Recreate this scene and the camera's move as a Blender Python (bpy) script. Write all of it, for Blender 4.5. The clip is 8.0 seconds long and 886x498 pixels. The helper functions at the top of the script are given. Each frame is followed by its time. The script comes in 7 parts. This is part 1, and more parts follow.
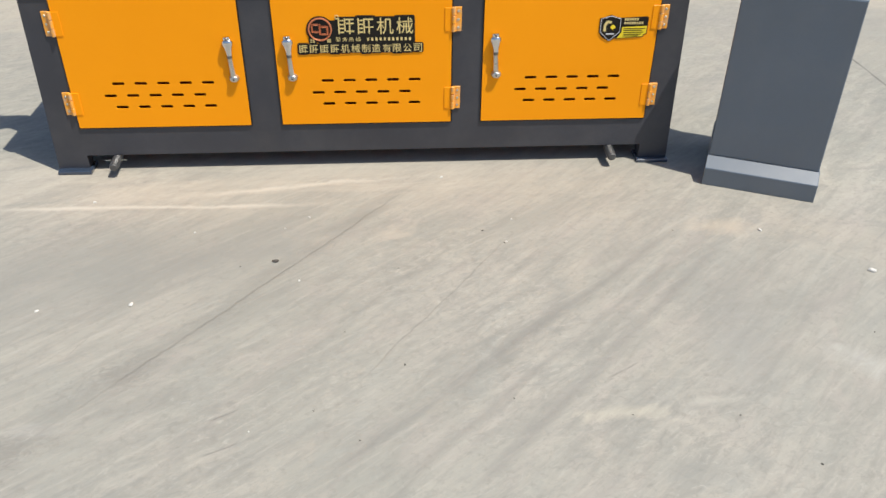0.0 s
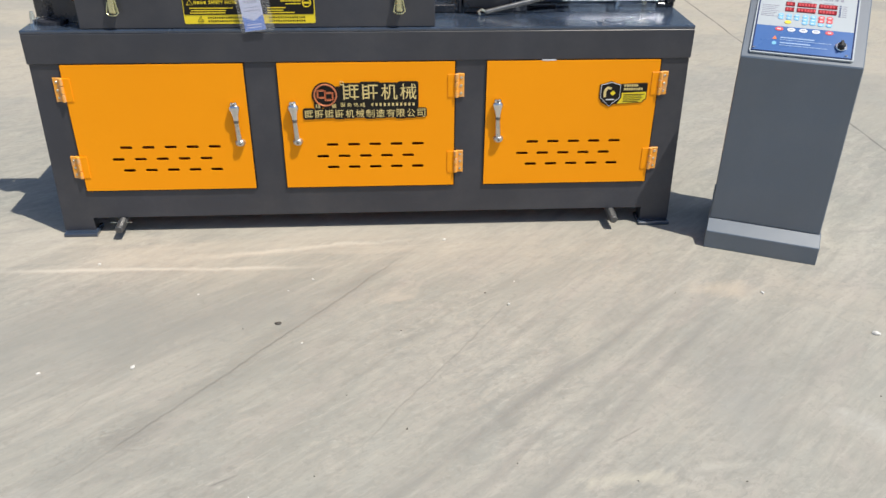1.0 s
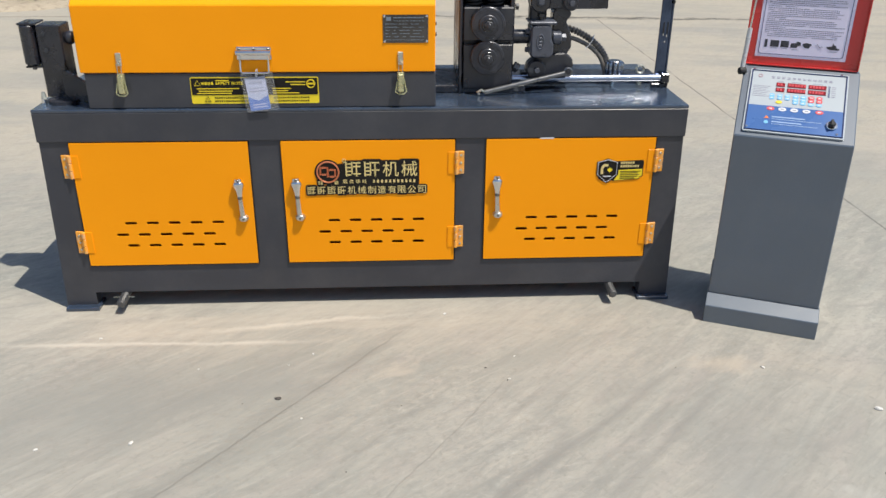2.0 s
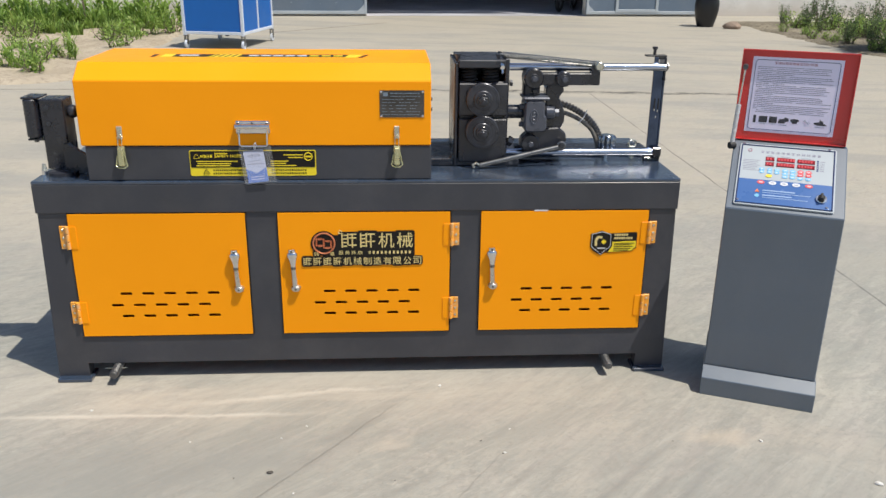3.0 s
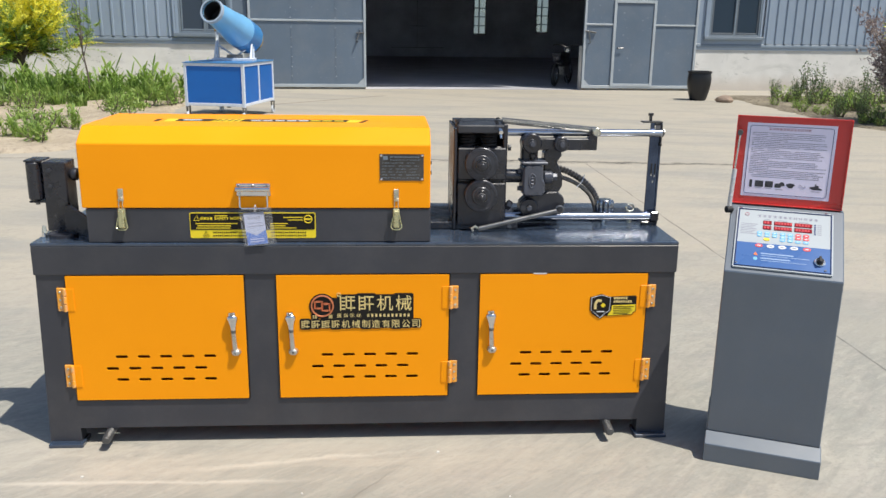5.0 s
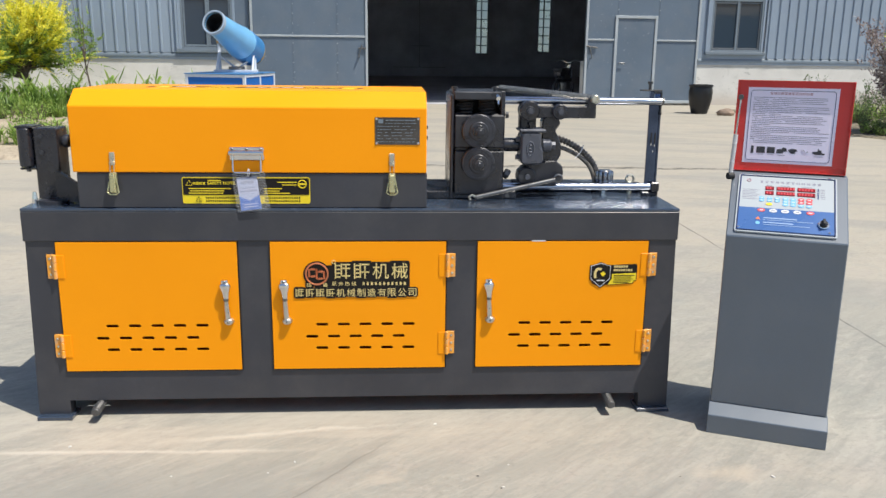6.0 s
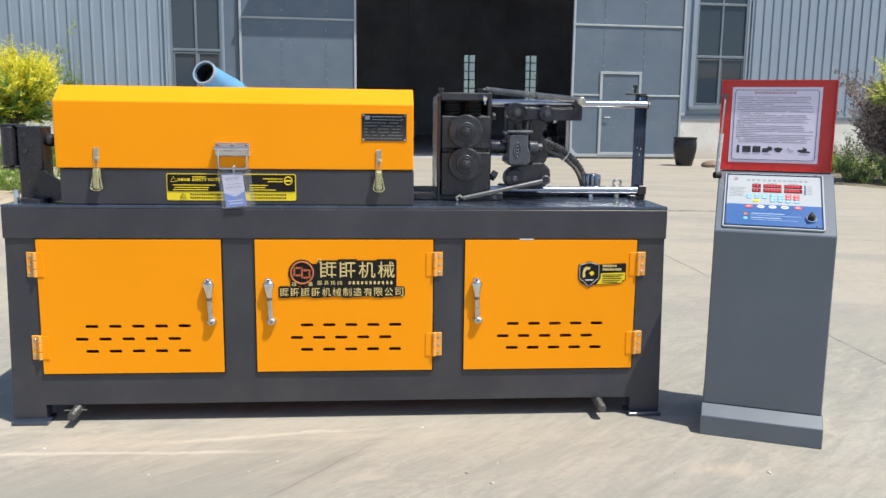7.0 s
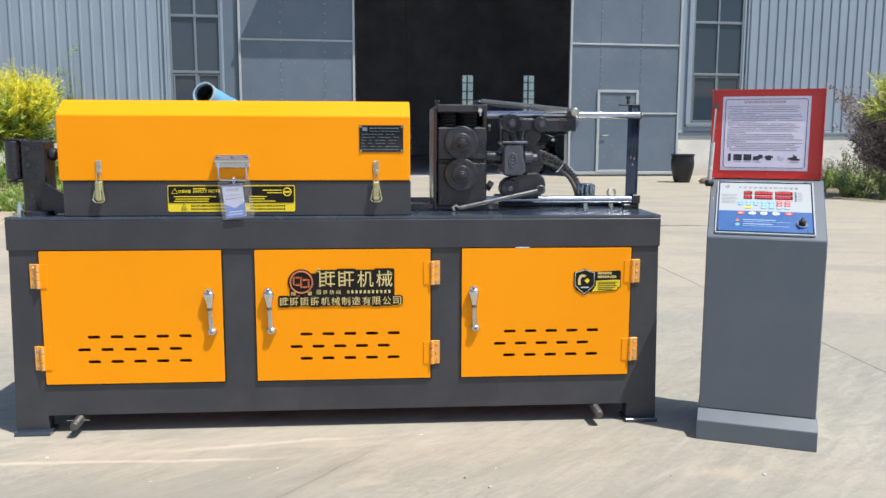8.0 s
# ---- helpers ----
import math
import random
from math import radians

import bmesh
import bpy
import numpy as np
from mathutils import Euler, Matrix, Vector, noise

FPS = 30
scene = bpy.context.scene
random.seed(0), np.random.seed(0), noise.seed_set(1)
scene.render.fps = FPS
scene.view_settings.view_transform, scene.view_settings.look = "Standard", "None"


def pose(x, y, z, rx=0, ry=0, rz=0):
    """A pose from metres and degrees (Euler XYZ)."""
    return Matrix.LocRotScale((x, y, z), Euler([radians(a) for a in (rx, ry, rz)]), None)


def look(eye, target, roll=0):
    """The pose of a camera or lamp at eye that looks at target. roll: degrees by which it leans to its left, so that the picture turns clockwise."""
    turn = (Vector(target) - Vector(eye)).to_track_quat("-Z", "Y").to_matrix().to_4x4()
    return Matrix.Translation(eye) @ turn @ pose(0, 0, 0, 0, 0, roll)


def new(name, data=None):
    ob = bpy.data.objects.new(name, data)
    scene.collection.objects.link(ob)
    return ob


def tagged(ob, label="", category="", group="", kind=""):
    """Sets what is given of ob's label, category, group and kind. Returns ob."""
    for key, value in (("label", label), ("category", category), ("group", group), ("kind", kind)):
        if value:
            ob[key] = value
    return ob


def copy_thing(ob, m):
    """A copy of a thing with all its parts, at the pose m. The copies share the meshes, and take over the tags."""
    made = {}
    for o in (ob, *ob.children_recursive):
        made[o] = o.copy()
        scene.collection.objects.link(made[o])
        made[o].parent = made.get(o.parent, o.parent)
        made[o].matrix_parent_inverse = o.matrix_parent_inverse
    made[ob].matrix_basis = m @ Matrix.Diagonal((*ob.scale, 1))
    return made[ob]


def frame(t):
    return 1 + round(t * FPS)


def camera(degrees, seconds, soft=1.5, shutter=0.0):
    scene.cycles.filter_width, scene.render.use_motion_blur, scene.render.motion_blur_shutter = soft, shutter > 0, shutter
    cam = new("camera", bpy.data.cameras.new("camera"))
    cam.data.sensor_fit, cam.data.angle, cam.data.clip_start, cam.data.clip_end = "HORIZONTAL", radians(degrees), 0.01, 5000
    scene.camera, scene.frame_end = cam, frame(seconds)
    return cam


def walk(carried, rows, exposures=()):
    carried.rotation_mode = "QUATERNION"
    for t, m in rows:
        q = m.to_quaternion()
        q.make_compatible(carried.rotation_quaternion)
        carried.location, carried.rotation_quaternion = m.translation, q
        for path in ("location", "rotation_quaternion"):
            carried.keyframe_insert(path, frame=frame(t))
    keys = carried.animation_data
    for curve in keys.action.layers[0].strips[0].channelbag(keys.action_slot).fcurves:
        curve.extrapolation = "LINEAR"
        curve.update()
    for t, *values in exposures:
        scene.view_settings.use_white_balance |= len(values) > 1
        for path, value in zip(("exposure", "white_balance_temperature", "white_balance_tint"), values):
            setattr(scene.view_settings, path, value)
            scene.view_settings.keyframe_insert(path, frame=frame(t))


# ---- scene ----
cam = camera(56.2, 8.0)
PATH = [
    (0, (-0.175, -0.1, 1.467), (-0.062, 1.556, 0.352), 0.6),
    (0.5, (-0.173, -0.1, 1.471), (-0.059, 1.593, 0.414), 0.6),
    (1, (-0.174, -0.103, 1.477), (-0.065, 1.63, 0.485), 0.5),
    (1.5, (-0.177, -0.11, 1.485), (-0.068, 1.664, 0.568), 0.5),
    (2.8, (-0.173, -0.131, 1.5), (-0.051, 1.735, 0.791), 0.6),
    (3, (-0.173, -0.127, 1.502), (-0.049, 1.749, 0.821), 0.7),
    (3.5, (-0.172, -0.133, 1.506), (-0.046, 1.765, 0.89), 0.7),
    (4, (-0.173, -0.136, 1.506), (-0.045, 1.778, 0.94), 0.8),
    (5.3, (-0.180, -0.130, 1.438), (-0.048, 1.799, 0.927), 0.85),
    (5.5, (-0.167, -0.131, 1.402), (-0.039, 1.8, 0.897), 0.8),
    (6, (-0.155, -0.131, 1.275), (-0.03, 1.81, 0.809), 0.7),
    (6.5, (-0.163, -0.119, 1.158), (-0.03, 1.838, 0.767), 0.6),
    (7, (-0.149, -0.145, 1.058), (0.004, 1.823, 0.737), 0.7),
    (7.5, (-0.141, -0.184, 1.033), (0.016, 1.789, 0.747), 0.5),
    (8, (-0.142, -0.193, 1.026), (0.011, 1.782, 0.753), 0.2),
]
EXPOSURES = [(0.0, 0.40), (1.5, 0.36), (3.0, 0.31), (3.5, 0.34), (4.0, 0.38), (5.5, 0.45), (6.5, 0.50), (8.0, 0.58)]
walk(cam, [(t, look(eye, target, roll)) for t, eye, target, roll in PATH], exposures=EXPOSURES)

# ---- daylight: high clear sun from the right and in front of the machine ----
SUN_FROM = Vector((0.286, -0.198, 0.75)).normalized()
world = bpy.data.worlds.new("sky")
scene.world = world
world.use_nodes = True
_n, _l = world.node_tree.nodes, world.node_tree.links
sky = _n.new("ShaderNodeTexSky")
sky.sky_type = "NISHITA"
sky.sun_disc = False
sky.sun_elevation = math.asin(SUN_FROM.z)
sky.sun_rotation = math.atan2(SUN_FROM.x, SUN_FROM.y)
_l.new(sky.outputs[0], _n["Background"].inputs[0])
_n["Background"].inputs[1].default_value = 0.10
sun = new("sun", bpy.data.lights.new("sun", "SUN"))
sun.data.energy = 4.0
sun.data.angle = radians(0.53)
sun.data.color = (1.0, 0.95, 0.855)
sun.matrix_world = look(SUN_FROM * 50, (0, 0, 0))

# ---- materials ----
def node_mat(name):
    m = bpy.data.materials.new(name)
    m.use_nodes = True
    return m, m.node_tree.nodes, m.node_tree.links, m.node_tree.nodes["Principled BSDF"]


def noise_node(n, l, vec, scale, detail=4.0, rough=0.55, distort=0.0):
    t = n.new("ShaderNodeTexNoise")
    t.inputs["Scale"].default_value = scale
    t.inputs["Detail"].default_value = detail
    t.inputs["Roughness"].default_value = rough
    t.inputs["Distortion"].default_value = distort
    l.new(vec, t.inputs["Vector"])
    return t.outputs["Fac"]


def ramp(n, l, fac, lo, hi, a=0.0, b=1.0):
    r = n.new("ShaderNodeMapRange")
    r.inputs["From Min"].default_value = lo
    r.inputs["From Max"].default_value = hi
    r.inputs["To Min"].default_value = a
    r.inputs["To Max"].default_value = b
    l.new(fac, r.inputs["Value"])
    return r.outputs["Result"]


def blend(n, l, fac, c1, c2, mode="MIX"):
    m = n.new("ShaderNodeMix")
    m.data_type, m.blend_type = "RGBA", mode
    for sock, c in ((m.inputs[6], c1), (m.inputs[7], c2)):
        if isinstance(c, tuple):
            sock.default_value = (*c, 1.0)
        else:
            l.new(c, sock)
    if isinstance(fac, float):
        m.inputs[0].default_value = fac
    else:
        l.new(fac, m.inputs[0])
    return m.outputs[2]


def calc(n, l, op, a, b=None):
    m = n.new("ShaderNodeMath")
    m.operation = op
    for sock, v in ((m.inputs[0], a), (m.inputs[1], b)):
        if v is None:
            continue
        if isinstance(v, (int, float)):
            sock.default_value = v
        else:
            l.new(v, sock)
    return m.outputs[0]


def bumped(n, l, p, height, strength, distance=0.002):
    b = n.new("ShaderNodeBump")
    b.inputs["Strength"].default_value = strength
    b.inputs["Distance"].default_value = distance
    l.new(height, b.inputs["Height"])
    l.new(b.outputs[0], p.inputs["Normal"])


def shade(c, k):
    return tuple(min(1.0, x * k) for x in c)


def surface(name, col, rough=0.5, metal=0.0, var=0.12, scale=3.0, fine=90.0, bump=0.08, coat=0.0, dust=0.0, spread=0.12, gloss=0.5, chips=0.0, film=0.15):
    """A painted, cast or coated surface: broad tone changes, fine grain, uneven gloss and a little dust."""
    m, n, l, p = node_mat(name)
    vec = n.new("ShaderNodeTexCoord").outputs["Object"]
    broad = noise_node(n, l, vec, scale, 5.0)
    grain = noise_node(n, l, vec, fine, 3.0)
    c = blend(n, l, ramp(n, l, broad, 0.3, 0.7), shade(col, 1 - var), shade(col, 1 + var))
    c = blend(n, l, ramp(n, l, grain, 0.35, 0.65, 0.0, 0.5), c, shade(col, 1 - 0.5 * var))
    if dust:
        d = ramp(n, l, noise_node(n, l, vec, scale * 2.3, 6.0, 0.65), 0.45, 0.75, 0.0, dust)
        c = blend(n, l, d, c, (0.42, 0.38, 0.32))
    # pale specks: chipped paint on the doors, painted glints on the black iron
    if chips:
        c = blend(n, l, ramp(n, l, noise_node(n, l, vec, 17.0, 2.0), 0.69, 0.71, 0.0, chips), c, (0.62, 0.64, 0.65))
    l.new(c, p.inputs["Base Color"])
    l.new(ramp(n, l, broad, 0.3, 0.7, max(0.03, rough - spread), min(1, rough + spread)), p.inputs["Roughness"])
    p.inputs["Metallic"].default_value = metal
    p.inputs["Specular IOR Level"].default_value = gloss
    p.inputs["Coat Weight"].default_value = coat
    p.inputs["Coat Roughness"].default_value = film
    if bump:
        bumped(n, l, p, grain, bump, 0.001)
    return m


ORANGE = surface("orange_enamel", (0.99, 0.338, 0.0005), 0.45, var=0.04, scale=2.2, fine=160, bump=0.05, gloss=0.22)
ORANGE_WORN = surface("worn_orange_hinge", (0.93, 0.38, 0.03), 0.4, var=0.10, scale=24, fine=160, bump=0.1, dust=0.75)
CHARCOAL = surface("charcoal_enamel", (0.041, 0.043, 0.053), 0.40, var=0.16, scale=2.5, fine=140, bump=0.07, dust=0.05)
TABLE = surface("charcoal_gloss_top", (0.030, 0.046, 0.076), 0.24, var=0.2, scale=5.0, fine=120, bump=0.0, coat=1.0, dust=0.06, spread=0.08, film=0.20)


def ripple(m, scale, strength, distance):
    """Rolled sheet is never quite flat: a slow waver of the surface."""
    n, l = m.node_tree.nodes, m.node_tree.links
    vec = n.new("ShaderNodeTexCoord").outputs["Object"]
    h = noise_node(n, l, vec, scale, 2.0, 0.5)
    b = n.new("ShaderNodeBump")
    b.inputs["Strength"].default_value = strength
    b.inputs["Distance"].default_value = distance
    l.new(h, b.inputs["Height"])
    p = n["Principled BSDF"]
    l.new(b.outputs[0], p.inputs["Normal"])
    l.new(b.outputs[0], p.inputs["Coat Normal"])


ripple(TABLE, 6.0, 0.5, 0.004)
# chips here colour in the speckled highlights of the glossy iron
DARK_IRON = surface("black_painted_iron", (0.0145, 0.016, 0.0235), 0.27, var=0.40, scale=9.0, fine=120, bump=0.24, dust=0.04, gloss=0.7, spread=0.20, chips=0.10)
BLOCK = surface("grey_black_casting", (0.036, 0.039, 0.047), 0.34, var=0.25, scale=14.0, fine=220, bump=0.25)
SATIN = surface("satin_zinc_handle", (0.60, 0.58, 0.54), 0.33, 0.9, var=0.15, scale=40.0, fine=260, bump=0.08)
INK = surface("dark_ink_print", (0.17, 0.165, 0.22), 0.5, var=0.15, scale=60, bump=0.0)
STEEL = surface("machined_steel", (0.20, 0.20, 0.20), 0.34, 0.85, var=0.2, scale=20.0, fine=300, bump=0.06)
CHROME = surface("chrome", (0.72, 0.72, 0.72), 0.13, 1.0, var=0.12, scale=30.0, fine=240, bump=0.10, spread=0.06)
ZINC = surface("zinc_plated_steel", (0.62, 0.60, 0.50), 0.30, 0.85, var=0.15, scale=30.0, fine=260, bump=0.08)
BRASSY = surface("yellow_passivated_latch", (0.60, 0.58, 0.34), 0.32, 0.75, var=0.18, scale=30.0, fine=260, bump=0.08)
RUBBER = surface("black_rubber", (0.018, 0.018, 0.019), 0.62, var=0.25, scale=20.0, fine=300, bump=0.2)
SPRING = surface("oiled_spring_steel", (0.30, 0.30, 0.29), 0.36, 0.8, var=0.2, scale=30.0, fine=300, bump=0.05)
GALV = surface("galvanised_rod_end", (0.11, 0.11, 0.11), 0.5, 0.6, var=0.25, scale=30.0, fine=300, bump=0.3)
INTERIOR = surface("red_inner_sheet", (0.36, 0.07, 0.020), 0.7, var=0.2, bump=0.0)
BLACKPRINT = surface("black_vinyl", (0.011, 0.009, 0.008), 0.45, var=0.1, bump=0.02, gloss=0.25)
YELLOWPRINT = surface("yellow_vinyl", (0.86, 0.66, 0.02), 0.36, var=0.05, bump=0.02)
GOLD = surface("gold_foil_lettering", (0.80, 0.64, 0.27), 0.34, 0.25, var=0.15, scale=30, bump=0.03)
KNOBSTEEL = surface("dull_chrome_knob", (0.33, 0.36, 0.41), 0.22, 1.0, var=0.2, scale=30, fine=240, bump=0.1)
# the blue in this base stands for sky mirrored in the dark post
POSTSKY = surface("sky_tinted_post", (0.070, 0.094, 0.155), 0.12, 0.9, var=0.4, scale=14, fine=200, bump=0.06, spread=0.06)
COPPER = surface("copper_red_foil", (0.60, 0.20, 0.09), 0.36, 0.3, var=0.12, scale=30, bump=0.03)
TITLEPRINT = surface("dull_red_print", (0.42, 0.22, 0.26), 0.45, var=0.1, bump=0.0)
CONDUIT = surface("grey_black_ribbed_plastic", (0.125, 0.112, 0.098), 0.30, var=0.3, scale=20, bump=0.03, dust=0.3)
PALEPRINT = surface("pale_blue_print", (0.30, 0.42, 0.62), 0.4, var=0.1, bump=0.0)
CASTING = surface("blue_grey_casting", (0.095, 0.102, 0.125), 0.34, 0.25, var=0.25, scale=14.0, fine=220, bump=0.2)
ROLLER = surface("worn_black_roller_steel", (0.058, 0.060, 0.070), 0.34, 0.45, var=0.35, scale=26, fine=240, bump=0.12)
PHOTO = surface("dark_photo_print", (0.045, 0.045, 0.055), 0.35, var=0.4, scale=120, bump=0.0)
REDPRINT = surface("red_print", (0.80, 0.20, 0.05), 0.4, var=0.08, bump=0.0)
WHITEPRINT = surface("white_print", (0.66, 0.67, 0.70), 0.42, var=0.03, bump=0.0)
GREYPRINT = surface("grey_print", (0.25, 0.25, 0.31), 0.5, var=0.1, bump=0.0)
PAPER = surface("pale_paper_sheet", (0.80, 0.75, 0.90), 0.30, var=0.03, scale=4, bump=0.02, coat=0.2)
NAVY = surface("navy_print", (0.03, 0.05, 0.15), 0.4, var=0.1, bump=0.0)
CONSOLE = surface("slate_grey_enamel", (0.058, 0.086, 0.122), 0.48, var=0.12, scale=2.5, fine=150, bump=0.05, coat=0.8, dust=0.05, gloss=1.0, film=0.30)
REDLID = surface("red_enamel", (0.60, 0.034, 0.030), 0.30, var=0.08, scale=3, fine=150, bump=0.05, coat=0.5)
PANELWHITE = surface("white_panel_film", (0.40, 0.44, 0.465), 0.34, var=0.03, bump=0.01)
PANELBLUE = surface("blue_panel_film", (0.048, 0.128, 0.34), 0.30, var=0.05, bump=0.01, coat=0.3)
BLUEBUTTON = surface("light_blue_button", (0.20, 0.48, 0.72), 0.35, var=0.05, bump=0.0)
REDBUTTON = surface("red_button", (0.66, 0.10, 0.11), 0.35, var=0.05, bump=0.0)
YELLOWBUTTON = surface("yellow_button", (0.80, 0.62, 0.05), 0.35, var=0.05, bump=0.0)
DISPLAY = surface("dark_red_display", (0.22, 0.012, 0.018), 0.22, var=0.15, scale=60, bump=0.0)
DIGITS = surface("red_digits", (0.55, 0.05, 0.06), 0.3, var=0.1, bump=0.0)
STRUT = surface("pale_strut_tube", (0.62, 0.63, 0.64), 0.3, 0.3, var=0.06, bump=0.02)
CARD = surface("white_card", (0.43, 0.46, 0.60), 0.45, var=0.05, bump=0.0)
CARDBLUE = surface("blue_card", (0.09, 0.18, 0.50), 0.45, var=0.06, bump=0.0)
TROLLEYBLUE = surface("royal_blue_panel", (0.004, 0.12, 0.44), 0.5, var=0.10, scale=1.5, fine=60, bump=0.04)
TROLLEYFRAME = surface("pale_grey_tube", (0.62, 0.66, 0.72), 0.42, var=0.1, scale=5, bump=0.04)
CANNON = surface("sky_blue_enamel", (0.16, 0.40, 0.66), 0.36, var=0.10, scale=2, fine=60, bump=0.05, coat=0.1)
CANNONDARK = surface("mid_blue_enamel", (0.05, 0.20, 0.44), 0.36, var=0.10, scale=2, fine=60, bump=0.05)
NOZZLERING = surface("dusty_pale_blue_ring", (0.34, 0.42, 0.52), 0.5, var=0.15, scale=5, bump=0.05)
ROD = surface("ground_steel_rod", (0.52, 0.55, 0.62), 0.22, 1.0, var=0.08, scale=9, fine=240, bump=0.03, spread=0.05)
RUST = surface("rusty_yellow_steel", (0.42, 0.28, 0.10), 0.6, 0.2, var=0.25, scale=6, bump=0.2)
CLADDING = surface("blue_grey_cladding", (0.265, 0.328, 0.408), 0.42, var=0.08, scale=0.7, fine=30, bump=0.04, dust=0.05)
SLATESHEET = surface("dark_slate_sheet", (0.120, 0.161, 0.213), 0.45, var=0.10, scale=0.8, fine=40, bump=0.05, dust=0.10)
TRIMPALE = surface("pale_grey_steel_trim", (0.40, 0.44, 0.47), 0.45, var=0.10, scale=2, fine=40, bump=0.04, dust=0.08)
LEAFCHIPPED = surface("chipped_slate_door_sheet", (0.120, 0.161, 0.213), 0.45, var=0.10, scale=0.8, fine=40, bump=0.05, dust=0.10, chips=0.22)
DARKSASH = surface("dark_grey_sash", (0.115, 0.135, 0.155), 0.5, var=0.15, scale=4, bump=0.03)
WINFRAME = surface("grey_window_frame", (0.17, 0.21, 0.25), 0.42, var=0.1, scale=2, bump=0.03)
HALL = surface("dusty_dark_hall_sheet", (0.72, 0.75, 0.82), 0.85, var=0.25, scale=0.8, bump=0.0)
HALLFLOOR = surface("dusty_hall_floor", (0.40, 0.40, 0.43), 0.7, var=0.3, scale=0.8, bump=0.0)
POTBLACK = surface("black_glazed_pot", (0.012, 0.012, 0.014), 0.38, var=0.2, scale=6, bump=0.08)
STONE = surface("pale_field_stone", (0.27, 0.20, 0.15), 0.85, var=0.25, scale=6, fine=40, bump=0.5)
PEBBLE = surface("white_stone_chip", (0.62, 0.60, 0.56), 0.8, var=0.2, scale=60, fine=300, bump=0.4)
DARKCHIP = surface("dark_chip", (0.08, 0.07, 0.06), 0.8, var=0.3, scale=60, fine=300, bump=0.4)
BARK = surface("grey_brown_bark", (0.13, 0.10, 0.075), 0.85, var=0.3, scale=8, fine=60, bump=0.6)


def glass_mat(name, col, rough, through_light):
    m, n, l, p = node_mat(name)
    vec = n.new("ShaderNodeTexCoord").outputs["Object"]
    f = noise_node(n, l, vec, 1.7, 5.0)
    l.new(ramp(n, l, f, 0.3, 0.7, rough * 0.5, rough * 1.5), p.inputs["Roughness"])
    p.inputs["Base Color"].default_value = (*col, 1)
    p.inputs["Transmission Weight"].default_value = through_light
    p.inputs["IOR"].default_value = 1.45
    return m


# two glass tints stand in for the lighter and darker window reflections
PANE = glass_mat("light_window_glass", (0.085, 0.110, 0.145), 0.06, 0.40)
DARKPANE = glass_mat("dark_window_glass", (0.050, 0.075, 0.105), 0.05, 0.32)
FARPANE = glass_mat("pale_dusty_glass", (0.42, 0.50, 0.54), 0.35, 1.0)
SLEEVE = glass_mat("clear_plastic_sleeve", (0.90, 0.92, 0.96), 0.07, 0.95)


def leaf_mat(name, cols, rough=0.5):
    """Leaves: each island takes its own tone; light comes through the blade."""
    m, n, l, p = node_mat(name)
    r = n.new("ShaderNodeNewGeometry").outputs["Random Per Island"]
    cr = n.new("ShaderNodeValToRGB")
    cr.color_ramp.elements[0].color = (*cols[0], 1)
    cr.color_ramp.elements[1].color = (*cols[-1], 1)
    for k, c in enumerate(cols[1:-1], 1):
        cr.color_ramp.elements.new(k / (len(cols) - 1)).color = (*c, 1)
    l.new(r, cr.inputs[0])
    l.new(cr.outputs[0], p.inputs["Base Color"])
    p.inputs["Roughness"].default_value = rough
    tr = n.new("ShaderNodeBsdfTranslucent")
    l.new(cr.outputs[0], tr.inputs[0])
    mx = n.new("ShaderNodeMixShader")
    mx.inputs[0].default_value = 0.45
    l.new(p.outputs[0], mx.inputs[1])
    l.new(tr.outputs[0], mx.inputs[2])
    l.new(mx.outputs[0], n["Material Output"].inputs[0])
    return m


GREENLEAF = leaf_mat("fresh_green_leaf", ((0.13, 0.22, 0.04), (0.26, 0.40, 0.08), (0.44, 0.55, 0.16)))
DARKLEAF = leaf_mat("dull_green_leaf", ((0.07, 0.13, 0.03), (0.14, 0.24, 0.05), (0.26, 0.36, 0.10)))
YELLOWLEAF = leaf_mat("golden_leaf", ((0.62, 0.62, 0.07), (0.82, 0.77, 0.07), (0.93, 0.86, 0.10), (0.96, 0.90, 0.20)))
SHRUBLEAF = leaf_mat("deep_green_leaf", ((0.05, 0.095, 0.038), (0.11, 0.18, 0.065), (0.23, 0.31, 0.12)))
PALELEAF = leaf_mat("pale_golden_leaf", ((0.50, 0.56, 0.10), (0.66, 0.68, 0.15), (0.80, 0.79, 0.26), (0.86, 0.84, 0.38)))
LIMELEAF = leaf_mat("lime_leaf", ((0.20, 0.30, 0.06), (0.34, 0.44, 0.09), (0.50, 0.56, 0.15)))
PURPLELEAF = leaf_mat("purple_plum_leaf", ((0.17, 0.135, 0.14), (0.31, 0.25, 0.25), (0.50, 0.435, 0.41)))


